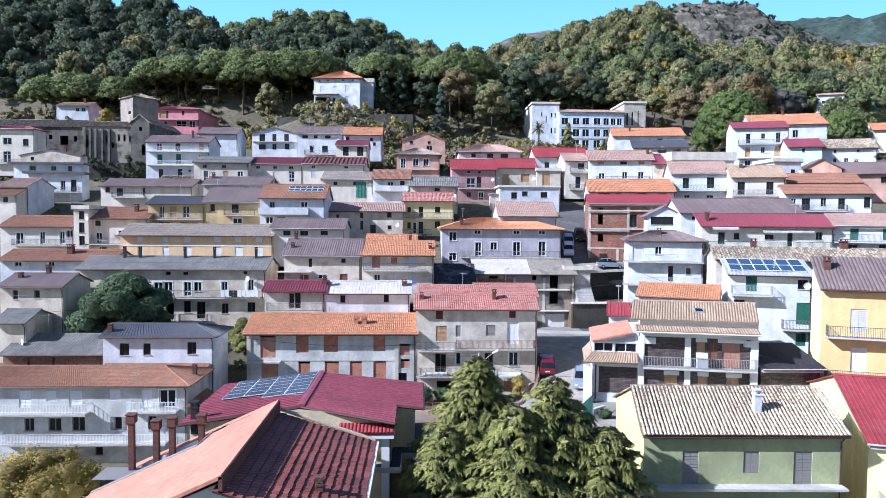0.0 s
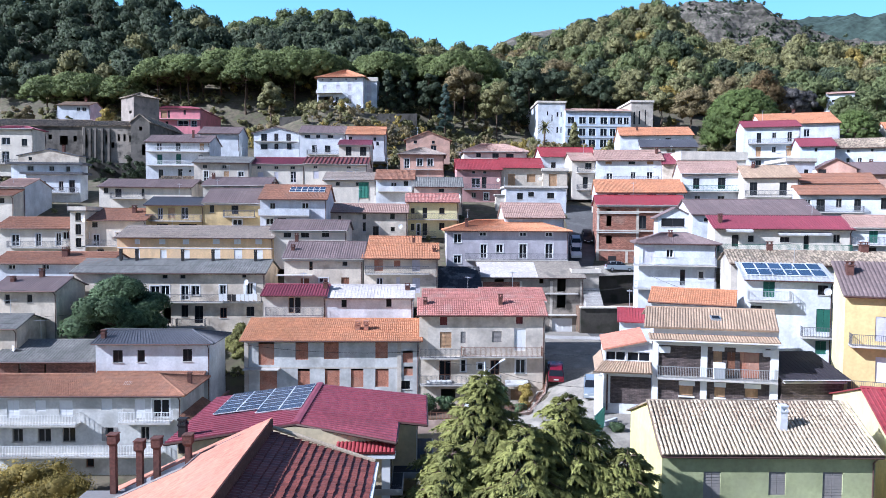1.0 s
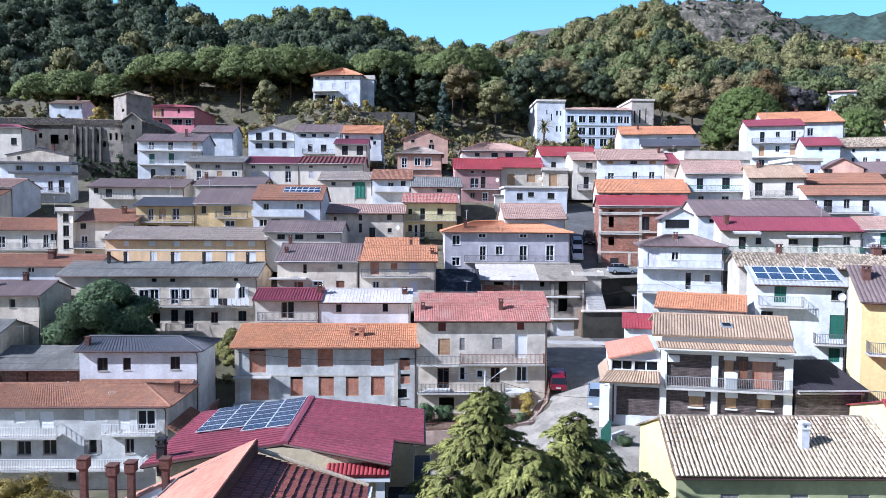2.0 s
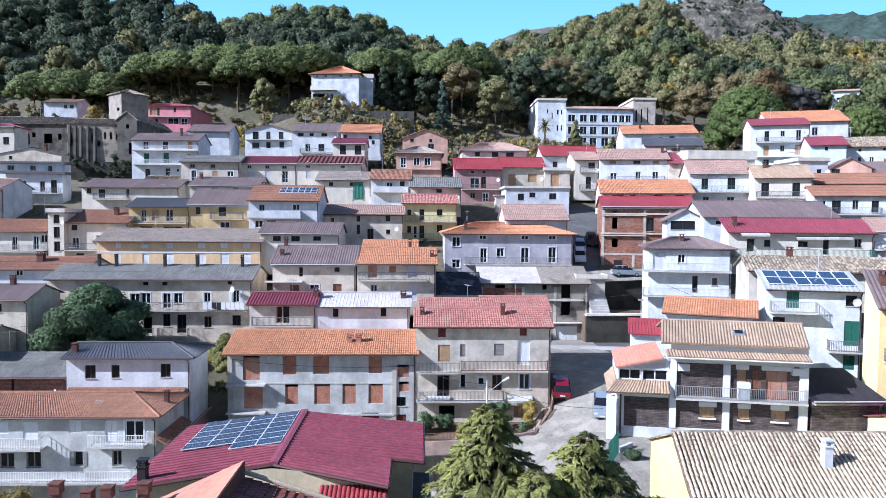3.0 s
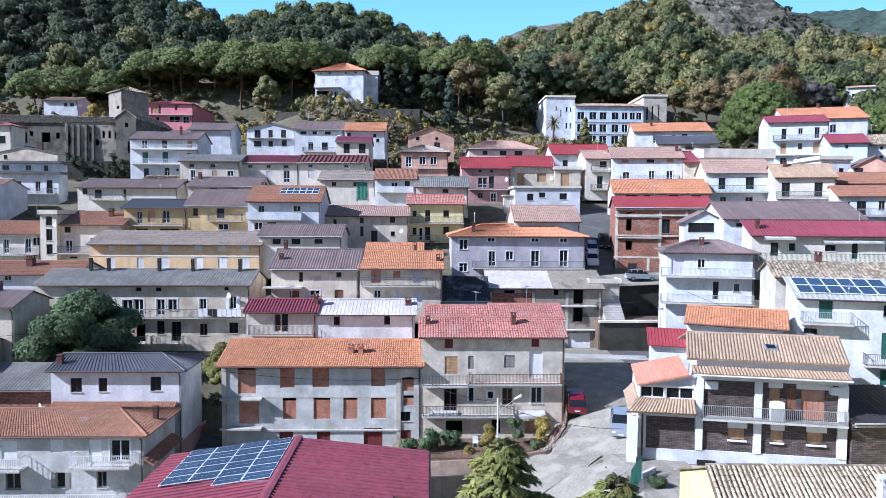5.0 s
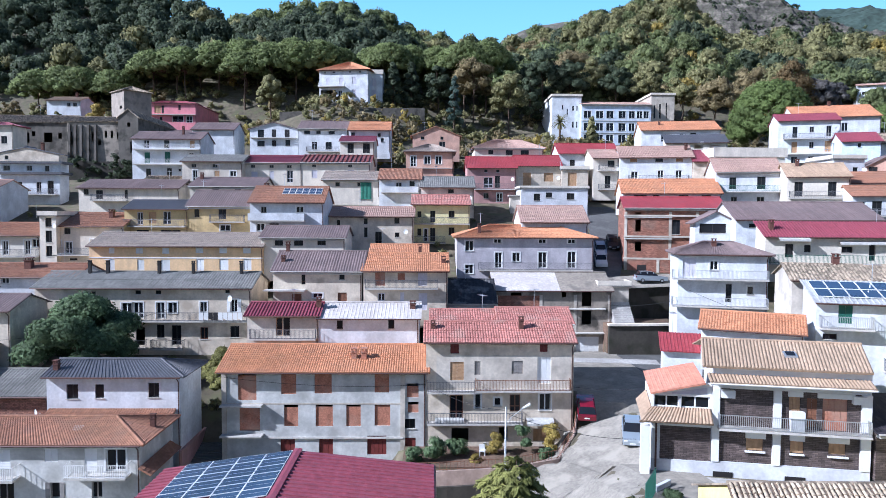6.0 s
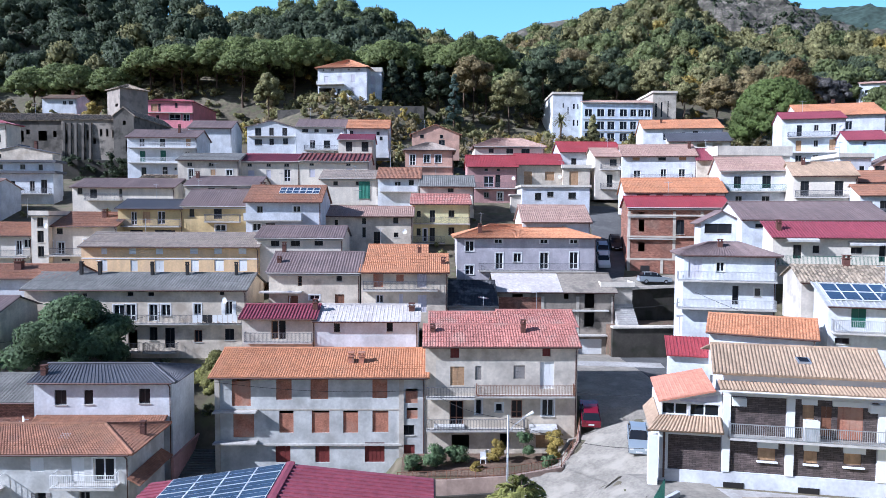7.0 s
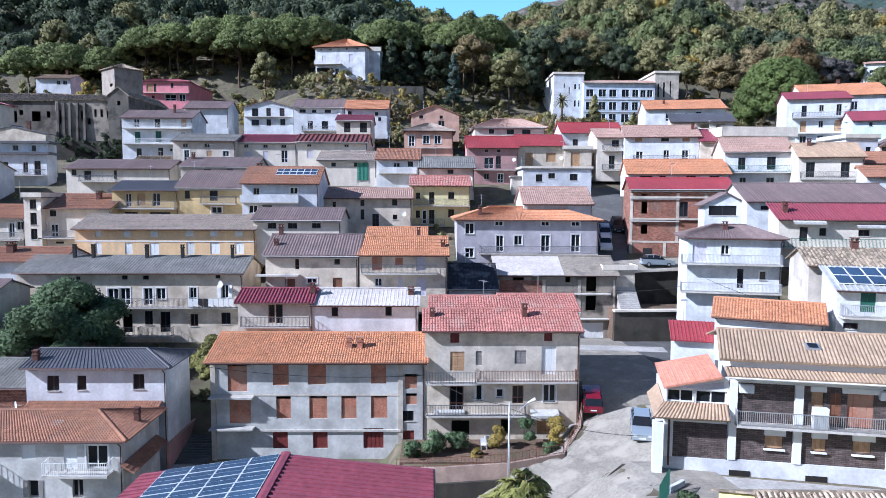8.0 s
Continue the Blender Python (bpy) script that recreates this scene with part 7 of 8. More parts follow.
def car(label, x, y, z, rz, paint, long=4.0, wide=1.7, high=1.5, slope=0.0):
    """Small hatchback: hull lofted from a side profile, with glass, wheels and lamps."""
    z = ground_z(x, y) + 0.17
    slope = math.degrees(math.atan2(ground_z(x - math.sin(radians(rz)) * long, y + math.cos(radians(rz)) * long) - ground_z(x, y), long))
    root = thing("car", pose(x, y, z, slope, 0, rz), label, "car", "parked cars")
    L, W, Hh = long, wide, high
    low = [(0.0, 0.30), (0.0, 0.62), (0.06, 0.78 * Hh / 1.5), (0.26 * L, 0.92 * Hh / 1.5), (0.97 * L, 0.95 * Hh / 1.5), (L, 0.75), (L, 0.30)]
    b = Mesh()
    for k in range(len(low) - 1):
        (a, h0), (c, h1) = low[k], low[k + 1]
        i0 = 0.06 if h0 < 0.4 else 0.0
        b.quad((-W / 2, a, h0), (W / 2, a, h0), (W / 2, c, h1), (-W / 2, c, h1))
    for sx in (-1, 1):
        b.poly([(sx * W / 2, a, h) for a, h in (low if sx < 0 else low[::-1])])
    b.quad((-W / 2, 0, 0.3), (-W / 2, L, 0.3), (W / 2, L, 0.3), (W / 2, 0, 0.3))
    t = 0.42
    roof = [(0.30 * L, 0.93 * Hh / 1.5), (0.46 * L, Hh - 0.06), (0.60 * L, Hh), (0.86 * L, Hh - 0.05), (0.98 * L, 0.96 * Hh / 1.5)]
    wr = lambda h: W / 2 - 0.05 - 0.16 * (h - 0.93 * Hh / 1.5) / (Hh - 0.93 * Hh / 1.5)
    for (a, h0), (c, h1) in list(zip(roof, roof[1:]))[1:3]:
        b.quad((-wr(h0), a, h0), (wr(h0), a, h0), (wr(h1), c, h1), (-wr(h1), c, h1))
    for sx in (-1, 1):
        for q in (0.46, 0.66, 0.86):
            yb, hb = q * L, 0.93 * Hh / 1.5
            b.box(sx * (wr(Hh) + 0.06) - 0.03, yb - 0.04, hb, sx * (wr(Hh) + 0.06) + 0.03, yb + 0.04, Hh - 0.06)
    body = part("body", b, paint, root)
    g = Mesh()
    (a, h0), (c, h1) = roof[0], roof[1]
    g.quad((-wr(h0), a, h0 - 0.02), (wr(h0), a, h0 - 0.02), (wr(h1), c, h1), (-wr(h1), c, h1))
    (a, h0), (c, h1) = roof[3], roof[4]
    g.quad((-wr(h0), a, h0), (wr(h0), a, h0), (wr(h1), c, h1), (-wr(h1), c, h1))
    for sx in (-1, 1):
        g.poly([(sx * wr(h), a, h) for a, h in roof])
    part("glass", g, M_GLASS, root)
    for sx in (-1, 1):
        for q in (0.19, 0.80):
            wv = Mesh()
            wv.tube((sx * (W / 2 - 0.18), q * L, 0.3), (sx * (W / 2 + 0.01), q * L, 0.3), 0.3, sides=16)
            wh = part("wheel", wv, M_DARK, root)
            wv = Mesh()
            wv.tube((sx * (W / 2 + 0.0), q * L, 0.3), (sx * (W / 2 + 0.02), q * L, 0.3), 0.18, sides=12)
            part("rim", wv, M_STEEL, wh)
        m = Mesh()
        m.box(sx * W * 0.36 - 0.16, -0.02, 0.6, sx * W * 0.36 + 0.16, 0.05, 0.75)
        part("headlight", m, M_WHITE, root)
        m = Mesh()
        m.box(sx * W * 0.42 - 0.1, L - 0.04, 0.7, sx * W * 0.42 + 0.1, L + 0.02, 0.95)
        part("tail_light", m, M_REDP, root)
    m = Mesh()
    m.box(-0.26, -0.03, 0.4, 0.26, 0.01, 0.51)
    part("number_plate", m, M_WHITE, root)
    m = Mesh()
    m.box(-0.26, L - 0.01, 0.5, 0.26, L + 0.03, 0.61)
    part("number_plate", m, M_WHITE, root)
    return root


car("small dark red hatchback parked on the lane", 15.5, 80.2, 5.3, 171, M_REDP, slope=-8)
car("silver blue hatchback parked beside the stone-faced house", 17.2, 69.6, 3.1, -14, M_SILVER, 3.6, 1.65, 1.6)
car("bright red car parked under the unfinished house", -5.5, 73.3, 0.9, 100, M_BRIGHTRED)
car("silver estate car parked along the upper street", 33.9, 109.6, 14.95, 88, M_SILVER, 4.5, 1.8, 1.6)
car("silver car parked in the shaded lane", 26.4, 117.0, 18.2, -8, M_SILVER)
car("white car parked in the shaded lane", 25.6, 113.6, 17.5, -8, M_WHITE)
car("dark car parked in the shaded lane", 29.0, 119.5, 20.4, -8, M_DARK)


def wall_run(name, label, pts, thick, high, material, below=2.0, kind="structure"):
    """A low wall along points (x, y, z of its foot)."""
    m = Mesh()
    for (x0, y0, z0), (x1, y1, z1) in zip(pts, pts[1:]):
        d = Vector((x1 - x0, y1 - y0, 0)).normalized()
        s = Vector((d.y, -d.x, 0)) * thick / 2
        a, b, c, e = Vector((x0, y0, 0)) - s, Vector((x1, y1, 0)) - s, Vector((x1, y1, 0)) + s, Vector((x0, y0, 0)) + s
        m.hexa([(a.x, a.y, z0 - below), (e.x, e.y, z0 - below), (c.x, c.y, z1 - below), (b.x, b.y, z1 - below),
                (a.x, a.y, z0 + high), (e.x, e.y, z0 + high), (c.x, c.y, z1 + high), (b.x, b.y, z1 + high)])
    ob = new(name, m.data(name, material))
    return tagged(ob, label, "wall", kind=kind)


def fence(label, pts, high, material, step=0.16, name="railing"):
    """A railing along points: rails and every picket are parts."""
    root = thing(name, Matrix(), label, "railing" if name == "railing" else name)
    for p, q in zip(pts, pts[1:]):
        p, q = Vector(p), Vector(q)
        for f in (0.1, high):
            m = Mesh()
            m.tube(p + Vector((0, 0, f)), q + Vector((0, 0, f)), 0.025, sides=5)
            part("rail", m, material, root)
        n = max(1, int((q - p).length / step))
        for i in range(n + 1):
            b = p.lerp(q, i / n)
            m = Mesh()
            m.tube(b, b + Vector((0, 0, high)), 0.014 if i % 8 else 0.03, sides=4, caps=False)
            part("picket", m, material, root)
    return root


GARDEN = [(-2.6, 70.3, 1.9), (1.5, 70.4, 2.0), (6.6, 70.9, 2.1), (11.4, 72.4, 2.3), (13.4, 75.2, 3.6), (14.0, 77.2, 4.4)]
wall_run("retaining_wall", "pinkish rendered garden parapet above the street", GARDEN, 0.25, 0.75, WALL["parapet"], 0.6)
wall_run("retaining_wall", "dark rubble base under the garden parapet", [(x, y - 0.12, z - 0.55) for x, y, z in GARDEN], 0.5, 0.0, WALL["rock"], 3.0)
fence("rusty brown garden fence", [(x, y, z + 0.75) for x, y, z in GARDEN], 0.75, M_WOOD, 0.3)
# both street walls wear the near-black colour in place of shade
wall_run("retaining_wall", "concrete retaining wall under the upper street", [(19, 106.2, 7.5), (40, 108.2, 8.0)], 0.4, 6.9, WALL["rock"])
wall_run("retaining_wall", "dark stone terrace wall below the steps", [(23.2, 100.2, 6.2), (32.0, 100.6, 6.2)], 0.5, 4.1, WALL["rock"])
wall_run("retaining_wall", "pale concrete coping on the terrace wall", [(23.1, 100.1, 10.3), (32.1, 100.5, 10.3)], 0.9, 0.25, WALL["cream"], 0.0)
m = Mesh()
m.box(23.2, 100.7, 5.5, 36.0, 106.1, 10.32)
tagged(new("terrace", m.data("terrace", M_SOIL)), "overgrown earth terrace below the street wall", "terrace", kind="structure")
wall_run("retaining_wall", "pale parapet along the upper street", [(22.0, 105.9, 14.3), (40, 107.8, 14.9)], 0.3, 0.4, WALL["cream"], 0.0)
wall_run("retaining_wall", "garden wall below the villa", [(-44, 211, 51.5), (-20, 212, 53.0), (-2, 214, 53.5)], 0.4, 2.4, WALL["stone"])
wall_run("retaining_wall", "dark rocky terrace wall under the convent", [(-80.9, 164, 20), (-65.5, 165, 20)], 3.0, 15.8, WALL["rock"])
fence("green metal yard gate", [(14.2, 57.0, 5.2), (15.6, 59.2, 5.4)], 1.9, M_GREEN, 0.08, "gate")
wall_run("retaining_wall", "low white yard wall with grating", [(15.6, 59.2, 5.0), (17.0, 60.4, 5.0)], 0.25, 1.0, WALL["pale"])

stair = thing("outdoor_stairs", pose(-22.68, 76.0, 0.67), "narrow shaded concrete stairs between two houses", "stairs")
# steps take the darkened paving, so their shade is in the colour
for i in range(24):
    bar(stair, "step", M_SHADEPAVING, 0, i * 0.375, -3.0, 2.82, (i + 1) * 0.375, 0.093 * (i + 1))
bar(stair, "side_wall", WALL["mauve"], -0.25, -1.0, -3.0, -0.01, 9.0, 2.2)
bar(stair, "landing", M_CEMENT, -0.5, -4.0, -3.0, 2.82, -0.01, 0.0)
stair2 = thing("outdoor_stairs", pose(24.3, 101.2, 10.4), "broad concrete steps up to the street", "stairs")
for i in range(20):
    bar(stair2, "step", M_CEMENT, 0, i * 0.25, -2.5, 2.6, i * 0.25 + 0.25, 0.205 * (i + 1))

def awning(x, y, z, w, deep=1.2, yaw=0.0):
    """Fabric awning with a scalloped valance."""
    aw = thing("awning", pose(x, y, z, 0, 0, yaw), "faded white fabric awning over a doorway", "awning", "awnings")
    m = Mesh()
    m.hexa([(0, -deep, 0), (w, -deep, 0), (w, 0, 0.35), (0, 0, 0.35), (0, -deep, 0.05), (w, -deep, 0.05), (w, 0, 0.4), (0, 0, 0.4)])
    part("cloth", m, M_AWNING, aw)
    m = Mesh()
    n = int(w / 0.25)
    low = [(w * (i + q) / n, zz) for i in range(n) for q, zz in ((0, -0.14), (0.25, -0.2), (0.75, -0.2))] + [(w, -0.14)]
    m.v += [(x, -deep - 0.01, 0.02) for x, _ in low] + [(x, -deep - 0.01, zz) for x, zz in low]
    for i in range(len(low) - 1):
        m.f.append((i, i + 1, len(low) + i + 1, len(low) + i))
    part("valance", m, M_AWNING, aw)
    m = Mesh()
    for u in (0.05, w - 0.05):
        m.tube((u, -deep, 0), (u, 0, -0.35), 0.02, sides=5)
    part("arms", m, M_STEEL, aw)


for x, w in ((0.5, 2.8), (9.3, 2.6)):
    awning(x, 77.55, 4.75, w, 0.8)
for x, y, z, w in ((40.46, 91.7, 21.91, 3.4), (47.25, 91.2, 21.53, 3.3), (50.28, 90.8, 21.56, 3.6)):
    awning(x, y, z, w, 1.0, -8)

# concrete frames and lean-to of the two unfinished houses
by_label = {o["label"]: o for o in scene.objects if "label" in o.keys()}
bh = by_label["unfinished brick house with red sheet roof"]
for u in (0.0, 6.4, 10.2, 13.85):
    bar(bh, "concrete_column", WALL["concrete"], u, -0.06, 0, u + 0.4, -0.004, 8.0)
for z in (0.9, 4.2, 7.3):
    bar(bh, "floor_slab", WALL["concrete"], -0.1, -0.35, z, 14.3, -0.065, z + 0.25)
bar(bh, "lower_wall", WALL["brick"], 0.4, -0.30, -4.0, 9.3, -0.07, 0.88, "rough brick wall of the lower storey")
for u in (0.0, 4.7, 9.3):
    bar(bh, "concrete_column", WALL["concrete"], u, -0.36, -4.5, u + 0.4, -0.305, 0.88)
bar(bh, "floor_slab", WALL["concrete"], -0.1, -0.6, -2.4, 9.8, -0.365, -2.15)
bar(bh, "base_wall", WALL["concrete"], 0.4, -0.34, -6.0, 9.3, -0.302, -2.4)
# Flat dark panel on the brick stands in for an opening's inner shade.
bar(bh, "doorway", M_DARK, 1.9, -0.335, -2.1, 3.2, -0.303, 0.1, "dark panel for an unglazed opening")
mv = by_label["mauve two-storey house with bright red sheet roof"]
bar(mv, "base_wall", WALL["ash"], 0.0, -0.25, -5.0, 14.5, -0.006, -0.1, "stained grey wall of the ground floor")
# Two more dark panels; no holes, only the shade of openings in colour.
for u in (2.2, 5.6):
    bar(mv, "doorway", M_DARK, u, -0.29, -3.2, u + 1.1, -0.252, -1.0, "dark panel for a ground floor opening")
wh_ = by_label["white rendered house with dark tiled roof"]
m = Mesh()
sheet(m, (0.2, -1.7, 6.55 - wh_.location.z - 0.75), (11.8, -1.7, 6.55 - wh_.location.z - 0.75), (11.8, -0.01, 6.55 - wh_.location.z), (0.2, -0.01, 6.55 - wh_.location.z), *ROOFS["rust"][5:8])
part("lean_to_roof", m, ROOF["rust"], wh_, "red tiled lean-to roof")
nb = by_label["grey three-storey house with long white balconies"]
m = Mesh()
nw = max(v.co.x for c in nb.children if c.name.startswith("front_wall") for v in c.data.vertices)
sheet(m, (nw + 1.0, -0.5, 9.05), (nw + 1.0, 6.0, 9.05), (nw + 0.01, 6.0, 9.65), (nw + 0.01, -0.5, 9.65), *ROOFS["rust"][5:8])
part("lean_to_roof", m, ROOF["rust"], nb, "red tiled lean-to roof")
sl = [c for c in nb.children if c.name.startswith("roof")][0]
m = Mesh()
m.hexa([(nw - 6.2, 1.4, 12.0), (nw - 5.4, 1.4, 12.0), (nw - 5.4, 2.1, 12.22), (nw - 6.2, 2.1, 12.22), (nw - 6.2, 1.4, 12.16), (nw - 5.4, 1.4, 12.16), (nw - 5.4, 2.1, 12.38), (nw - 6.2, 2.1, 12.38)])
part("skylight", m, M_STEEL, nb)
gh = by_label["green rendered house with old clay tile roof"]
gr = [c for c in gh.children if c.name.startswith("roof")][0]
gr.data.materials[0] = M_CHANNEL
for o in gh.children_recursive:      # the gable end runs slightly askew
    for v in o.data.vertices if o.data else ():
        if v.co.y > 0 and v.co.x < 3 and o.name[:4] != "chim":
            v.co.x += 0.13 * min(v.co.y, 4.4) * max(0.0, 1 - max(v.co.x, 0.0) / 13.15)
gv = [v.co for v in gr.data.vertices]
gx0, gx1, gy0, gy1 = min(v.x for v in gv), max(v.x for v in gv), min(v.y for v in gv), max(v.y for v in gv)
gz0, gz1 = min(v.z for v in gv), max(v.z for v in gv) - 0.26
single_tiles(gr, (gx0, gy0, gz0), (gx1, gy0, gz0), (gx1, gy1, gz1), (gx0 + 0.57, gy1, gz1), 0.26, 0.095, 0.42, 0.20, 6, 5)
oh = by_label["unfinished grey three-storey house with orange tiled roof"]
for u in (0.0, 17.0):
    bar(oh, "corner_pillar", WALL["concrete"], u, -0.12, -1.0, u + 0.45, -0.004, 8.4)
bar(oh, "floor_slab", WALL["concrete"], 0.45, -0.03, 5.25, 17.0, -0.004, 5.4)
ph_ = by_label["long peach rendered house with tiled roof"]
fw = [c for c in ph_.children if c.name.startswith("front_wall")][0]
pw, pz = max(v.co.x for v in fw.data.vertices), max(v.co.z for v in fw.data.vertices)
bar(ph_, "string_course", M_WHITE, 0.0, -0.05, pz - 1.75, pw, -0.004, pz - 1.6)
uh = by_label["unfinished brick house with pale sheet roof"]
for u in (0.05, 6.0, 10.6, 15.2):
    bar(uh, "concrete_column", WALL["concrete"], u, -0.06, -0.5, u + 0.4, -0.004, 8.6)
m = Mesh()
ur = [c for c in uh.children if c.name.startswith("roof")][0]
uv_ = [v.co for v in ur.data.vertices]
ux0, uy0, uz0, uz1 = min(v.x for v in uv_), min(v.y for v in uv_), min(v.z for v in uv_) + 0.12, max(v.z for v in uv_)
uy1 = max(v.y for v in uv_)
m.hexa([(ux0, uy0 - 0.02, uz0), (ux0 + 9.0, uy0 - 0.02, uz0), (ux0 + 9.0, uy1, uz1), (ux0, uy1, uz1), (ux0, uy0 - 0.02, uz0 + 0.03), (ux0 + 9.0, uy0 - 0.02, uz0 + 0.03), (ux0 + 9.0, uy1, uz1 + 0.03), (ux0, uy1, uz1 + 0.03)])
part("roof_sheet", m, ROOF["palecorr"], uh, "newer pale roof sheeting")
bar(uh, "brick_band", WALL["brick"], 0.45, -0.05, 6.6, 6.0, -0.005, 8.5)

def antenna(x, y, z, h, seed):
    """Roof aerial: mast with a few cross rods."""
    rg = random.Random(seed)
    root = thing("tv_antenna", pose(x, y, z, 0, 0, rg.uniform(0, 180)), "thin metal television aerial on a roof", "antenna", "roof aerials")
    m = Mesh()
    m.tube((0, 0, -0.4), (0, 0, h), 0.03, sides=5)
    part("mast", m, M_STEEL, root)
    m = Mesh()
    m.tube((-0.7, 0, h - 0.15), (0.7, 0, h - 0.15), 0.022, sides=4)
    part("boom", m, M_STEEL, root)
    m = Mesh()
    m.tube((0, -0.3, 0), (0, 0.3, 0), 0.015, sides=4)
    rod = m.data("rod", M_STEEL)
    for k in range(6):
        part("rod", rod, None, root).location = (-0.65 + 0.26 * k, 0, h - 0.15)


def dish(x, y, z, seed):
    rg = random.Random(seed)
    root = thing("satellite_dish", pose(x, y, z, 0, 0, rg.uniform(-50, -10)), "white satellite dish on a wall bracket", "satellite dish", "satellite dishes")
    m = Mesh()
    pr = [(0.0, 0.0), (0.2, 0.02), (0.38, 0.09)]
    for (r0, d0), (r1, d1) in zip(pr, pr[1:]):
        for k in range(14):
            a, b = 2 * math.pi * k / 14, 2 * math.pi * (k + 1) / 14
            m.quad((r0 * math.cos(a), -d0, r0 * math.sin(a)), (r1 * math.cos(a), -d1, r1 * math.sin(a)), (r1 * math.cos(b), -d1, r1 * math.sin(b)), (r0 * math.cos(b), -d0, r0 * math.sin(b)))
    part("bowl", m, M_WHITE, root)
    m = Mesh()
    m.tube((0, 0, 0), (0, 0.35, -0.1), 0.03, sides=5)
    m.tube((0, -0.05, -0.36), (0, -0.45, -0.05), 0.015, sides=5)
    part("bracket", m, M_STEEL, root)


roof_spots = [o for o in scene.objects if o.name.startswith("house") and o.type == "EMPTY"]
pick = random.Random(77)
for k, o in enumerate(roof_spots):
    ridge_part = [c for c in o.children if c.name.startswith("roof")]
    if not ridge_part or not 70 < o.location.y < 180 or pick.random() > 0.55:
        continue
    vv = [v.co for v in ridge_part[0].data.vertices]
    top = max(vv, key=lambda p: p.z)
    lo, hi = min(p.x for p in vv), max(p.x for p in vv)
    px = lo + (hi - lo) * pick.uniform(0.15, 0.85)
    near_top = [p for p in vv if abs(p.x - px) < 0.5] or [top]
    px = near_top[0].x
    q = max(near_top, key=lambda p: p.z)
    w = o.matrix_world @ Vector((px, q.y, q.z))
    antenna(w.x, w.y, w.z, pick.uniform(1.4, 2.6), k)
    if pick.random() < 0.45:
        w = o.matrix_world @ Vector((lo + (hi - lo) * 0.9, -0.45, min(p.z for p in vv) - pick.uniform(0.8, 2.2)))
        dish(w.x, w.y, w.z, k)

net = thing("scaffold_netting", pose(-12.5, 133.9, 27.2), "green scaffold netting hung on a terrace", "netting")
m = Mesh()
for i in range(6):
    a, b = i * 0.32, (i + 1) * 0.32
    m.hexa([(a, -0.05 * (i % 2), 0), (b, -0.05 * ((i + 1) % 2), 0), (b, 0.03, 0), (a, 0.03, 0), (a, -0.05 * (i % 2), 3.0), (b, -0.05 * ((i + 1) % 2), 3.0), (b, 0.03, 3.0), (a, 0.03, 3.0)])
part("cloth", m, M_NET, net)
for u in (0.0, 1.92):
    bar(net, "pole", M_STEEL, u - 0.03, 0.03, -0.5, u + 0.03, 0.09, 3.2)


def cable(p, q, sag, seed=0):
    """An overhead wire hanging between two points."""
    p, q = Vector(p), Vector(q)
    root = thing("overhead_cable", Matrix(), "thin dark overhead cable between the houses", "cable", "overhead cables")
    m = Mesh()
    pts = [p.lerp(q, i / 10) - Vector((0, 0, sag * 4 * (i / 10) * (1 - i / 10))) for i in range(11)]
    across = (q - p).cross(Vector((0, 0, 1))).normalized() * 0.018
    for c in pts:
        m.v += [tuple(c + across), tuple(c + Vector((0, 0, 0.018))), tuple(c - across), tuple(c - Vector((0, 0, 0.018)))]
    for i in range(10):
        for j in range(4):
            m.f.append((i * 4 + j, i * 4 + (j + 1) % 4, i * 4 + 4 + (j + 1) % 4, i * 4 + 4 + j))
    part("wire", m, M_DARK, root)


cable((-0.4, 77.4, 8.4), (-20, 77.2, 9.2), 0.5)
cable((13.7, 77.3, 8.2), (24.5, 72.5, 10.5), 0.7)
cable((5.75, 63.9, 9.9), (0.5, 77.3, 8.0), 0.4)
cable((5.75, 63.9, 9.7), (15.4, 63.0, 8.0), 0.5)
cable((23.5, 103.3, 12.6), (30.6, 92.6, 15.0), 0.5)
cable((-46, 85.5, 11), (-30, 93.6, 13.5), 0.6)
cable((30, 91, 16), (36, 71, 14.2), 0.6)
cable((-22, 92, 14), (-12, 87, 12), 0.4)
wash = thing("laundry_line", pose(-27.2, 92.95, 12.95), "white and dark washing hung along a balcony", "laundry")
for i in range(9):
    m = Mesh()
    u = i * 0.57
    m.hexa([(u, -0.03, -0.9 + 0.1 * (i % 3)), (u + 0.5, -0.03, -0.95), (u + 0.5, 0.0, -0.95), (u, 0.0, -0.9 + 0.1 * (i % 3)), (u, -0.02, 0), (u + 0.5, -0.02, 0), (u + 0.5, 0.0, 0), (u, 0.0, 0)])
    part("cloth", m, M_DARK if i in (2, 3) else M_WHITE, wash)

# ---- single trees ----
UMB = [(-92, 240, 77.5, 6.5), (-84.5, 241, 79.1, 7.6), (-80, 236, 77.6, 5.6), (-77.5, 243, 77.2, 6), (-70.3, 240, 80.7, 8), (-61.7, 241, 81.8, 8.2), (-55.1, 246, 82, 7), (-60, 233, 76.0, 6.2),
       (-52.2, 236, 79.4, 8), (-44.6, 238, 81.4, 8.6), (-37, 240, 81.2, 7.8), (-31.2, 243, 79.6, 6), (-128.6, 238, 70.4, 6.5), (-121.1, 241, 72.4, 7.5), (-114.6, 239, 71.5, 6.5), (-104.3, 240, 71.1, 7.2),
       (-14.5, 246, 82.2, 8), (-8, 252, 83.0, 7.6), (11.2, 246, 82.8, 8.4), (19, 249, 83.9, 8), (-20, 250, 81.5, 6), (2, 252, 82.5, 7.5), (-68, 248, 82, 7), (-48, 250, 83.2, 8), (-95, 250, 78, 7)]
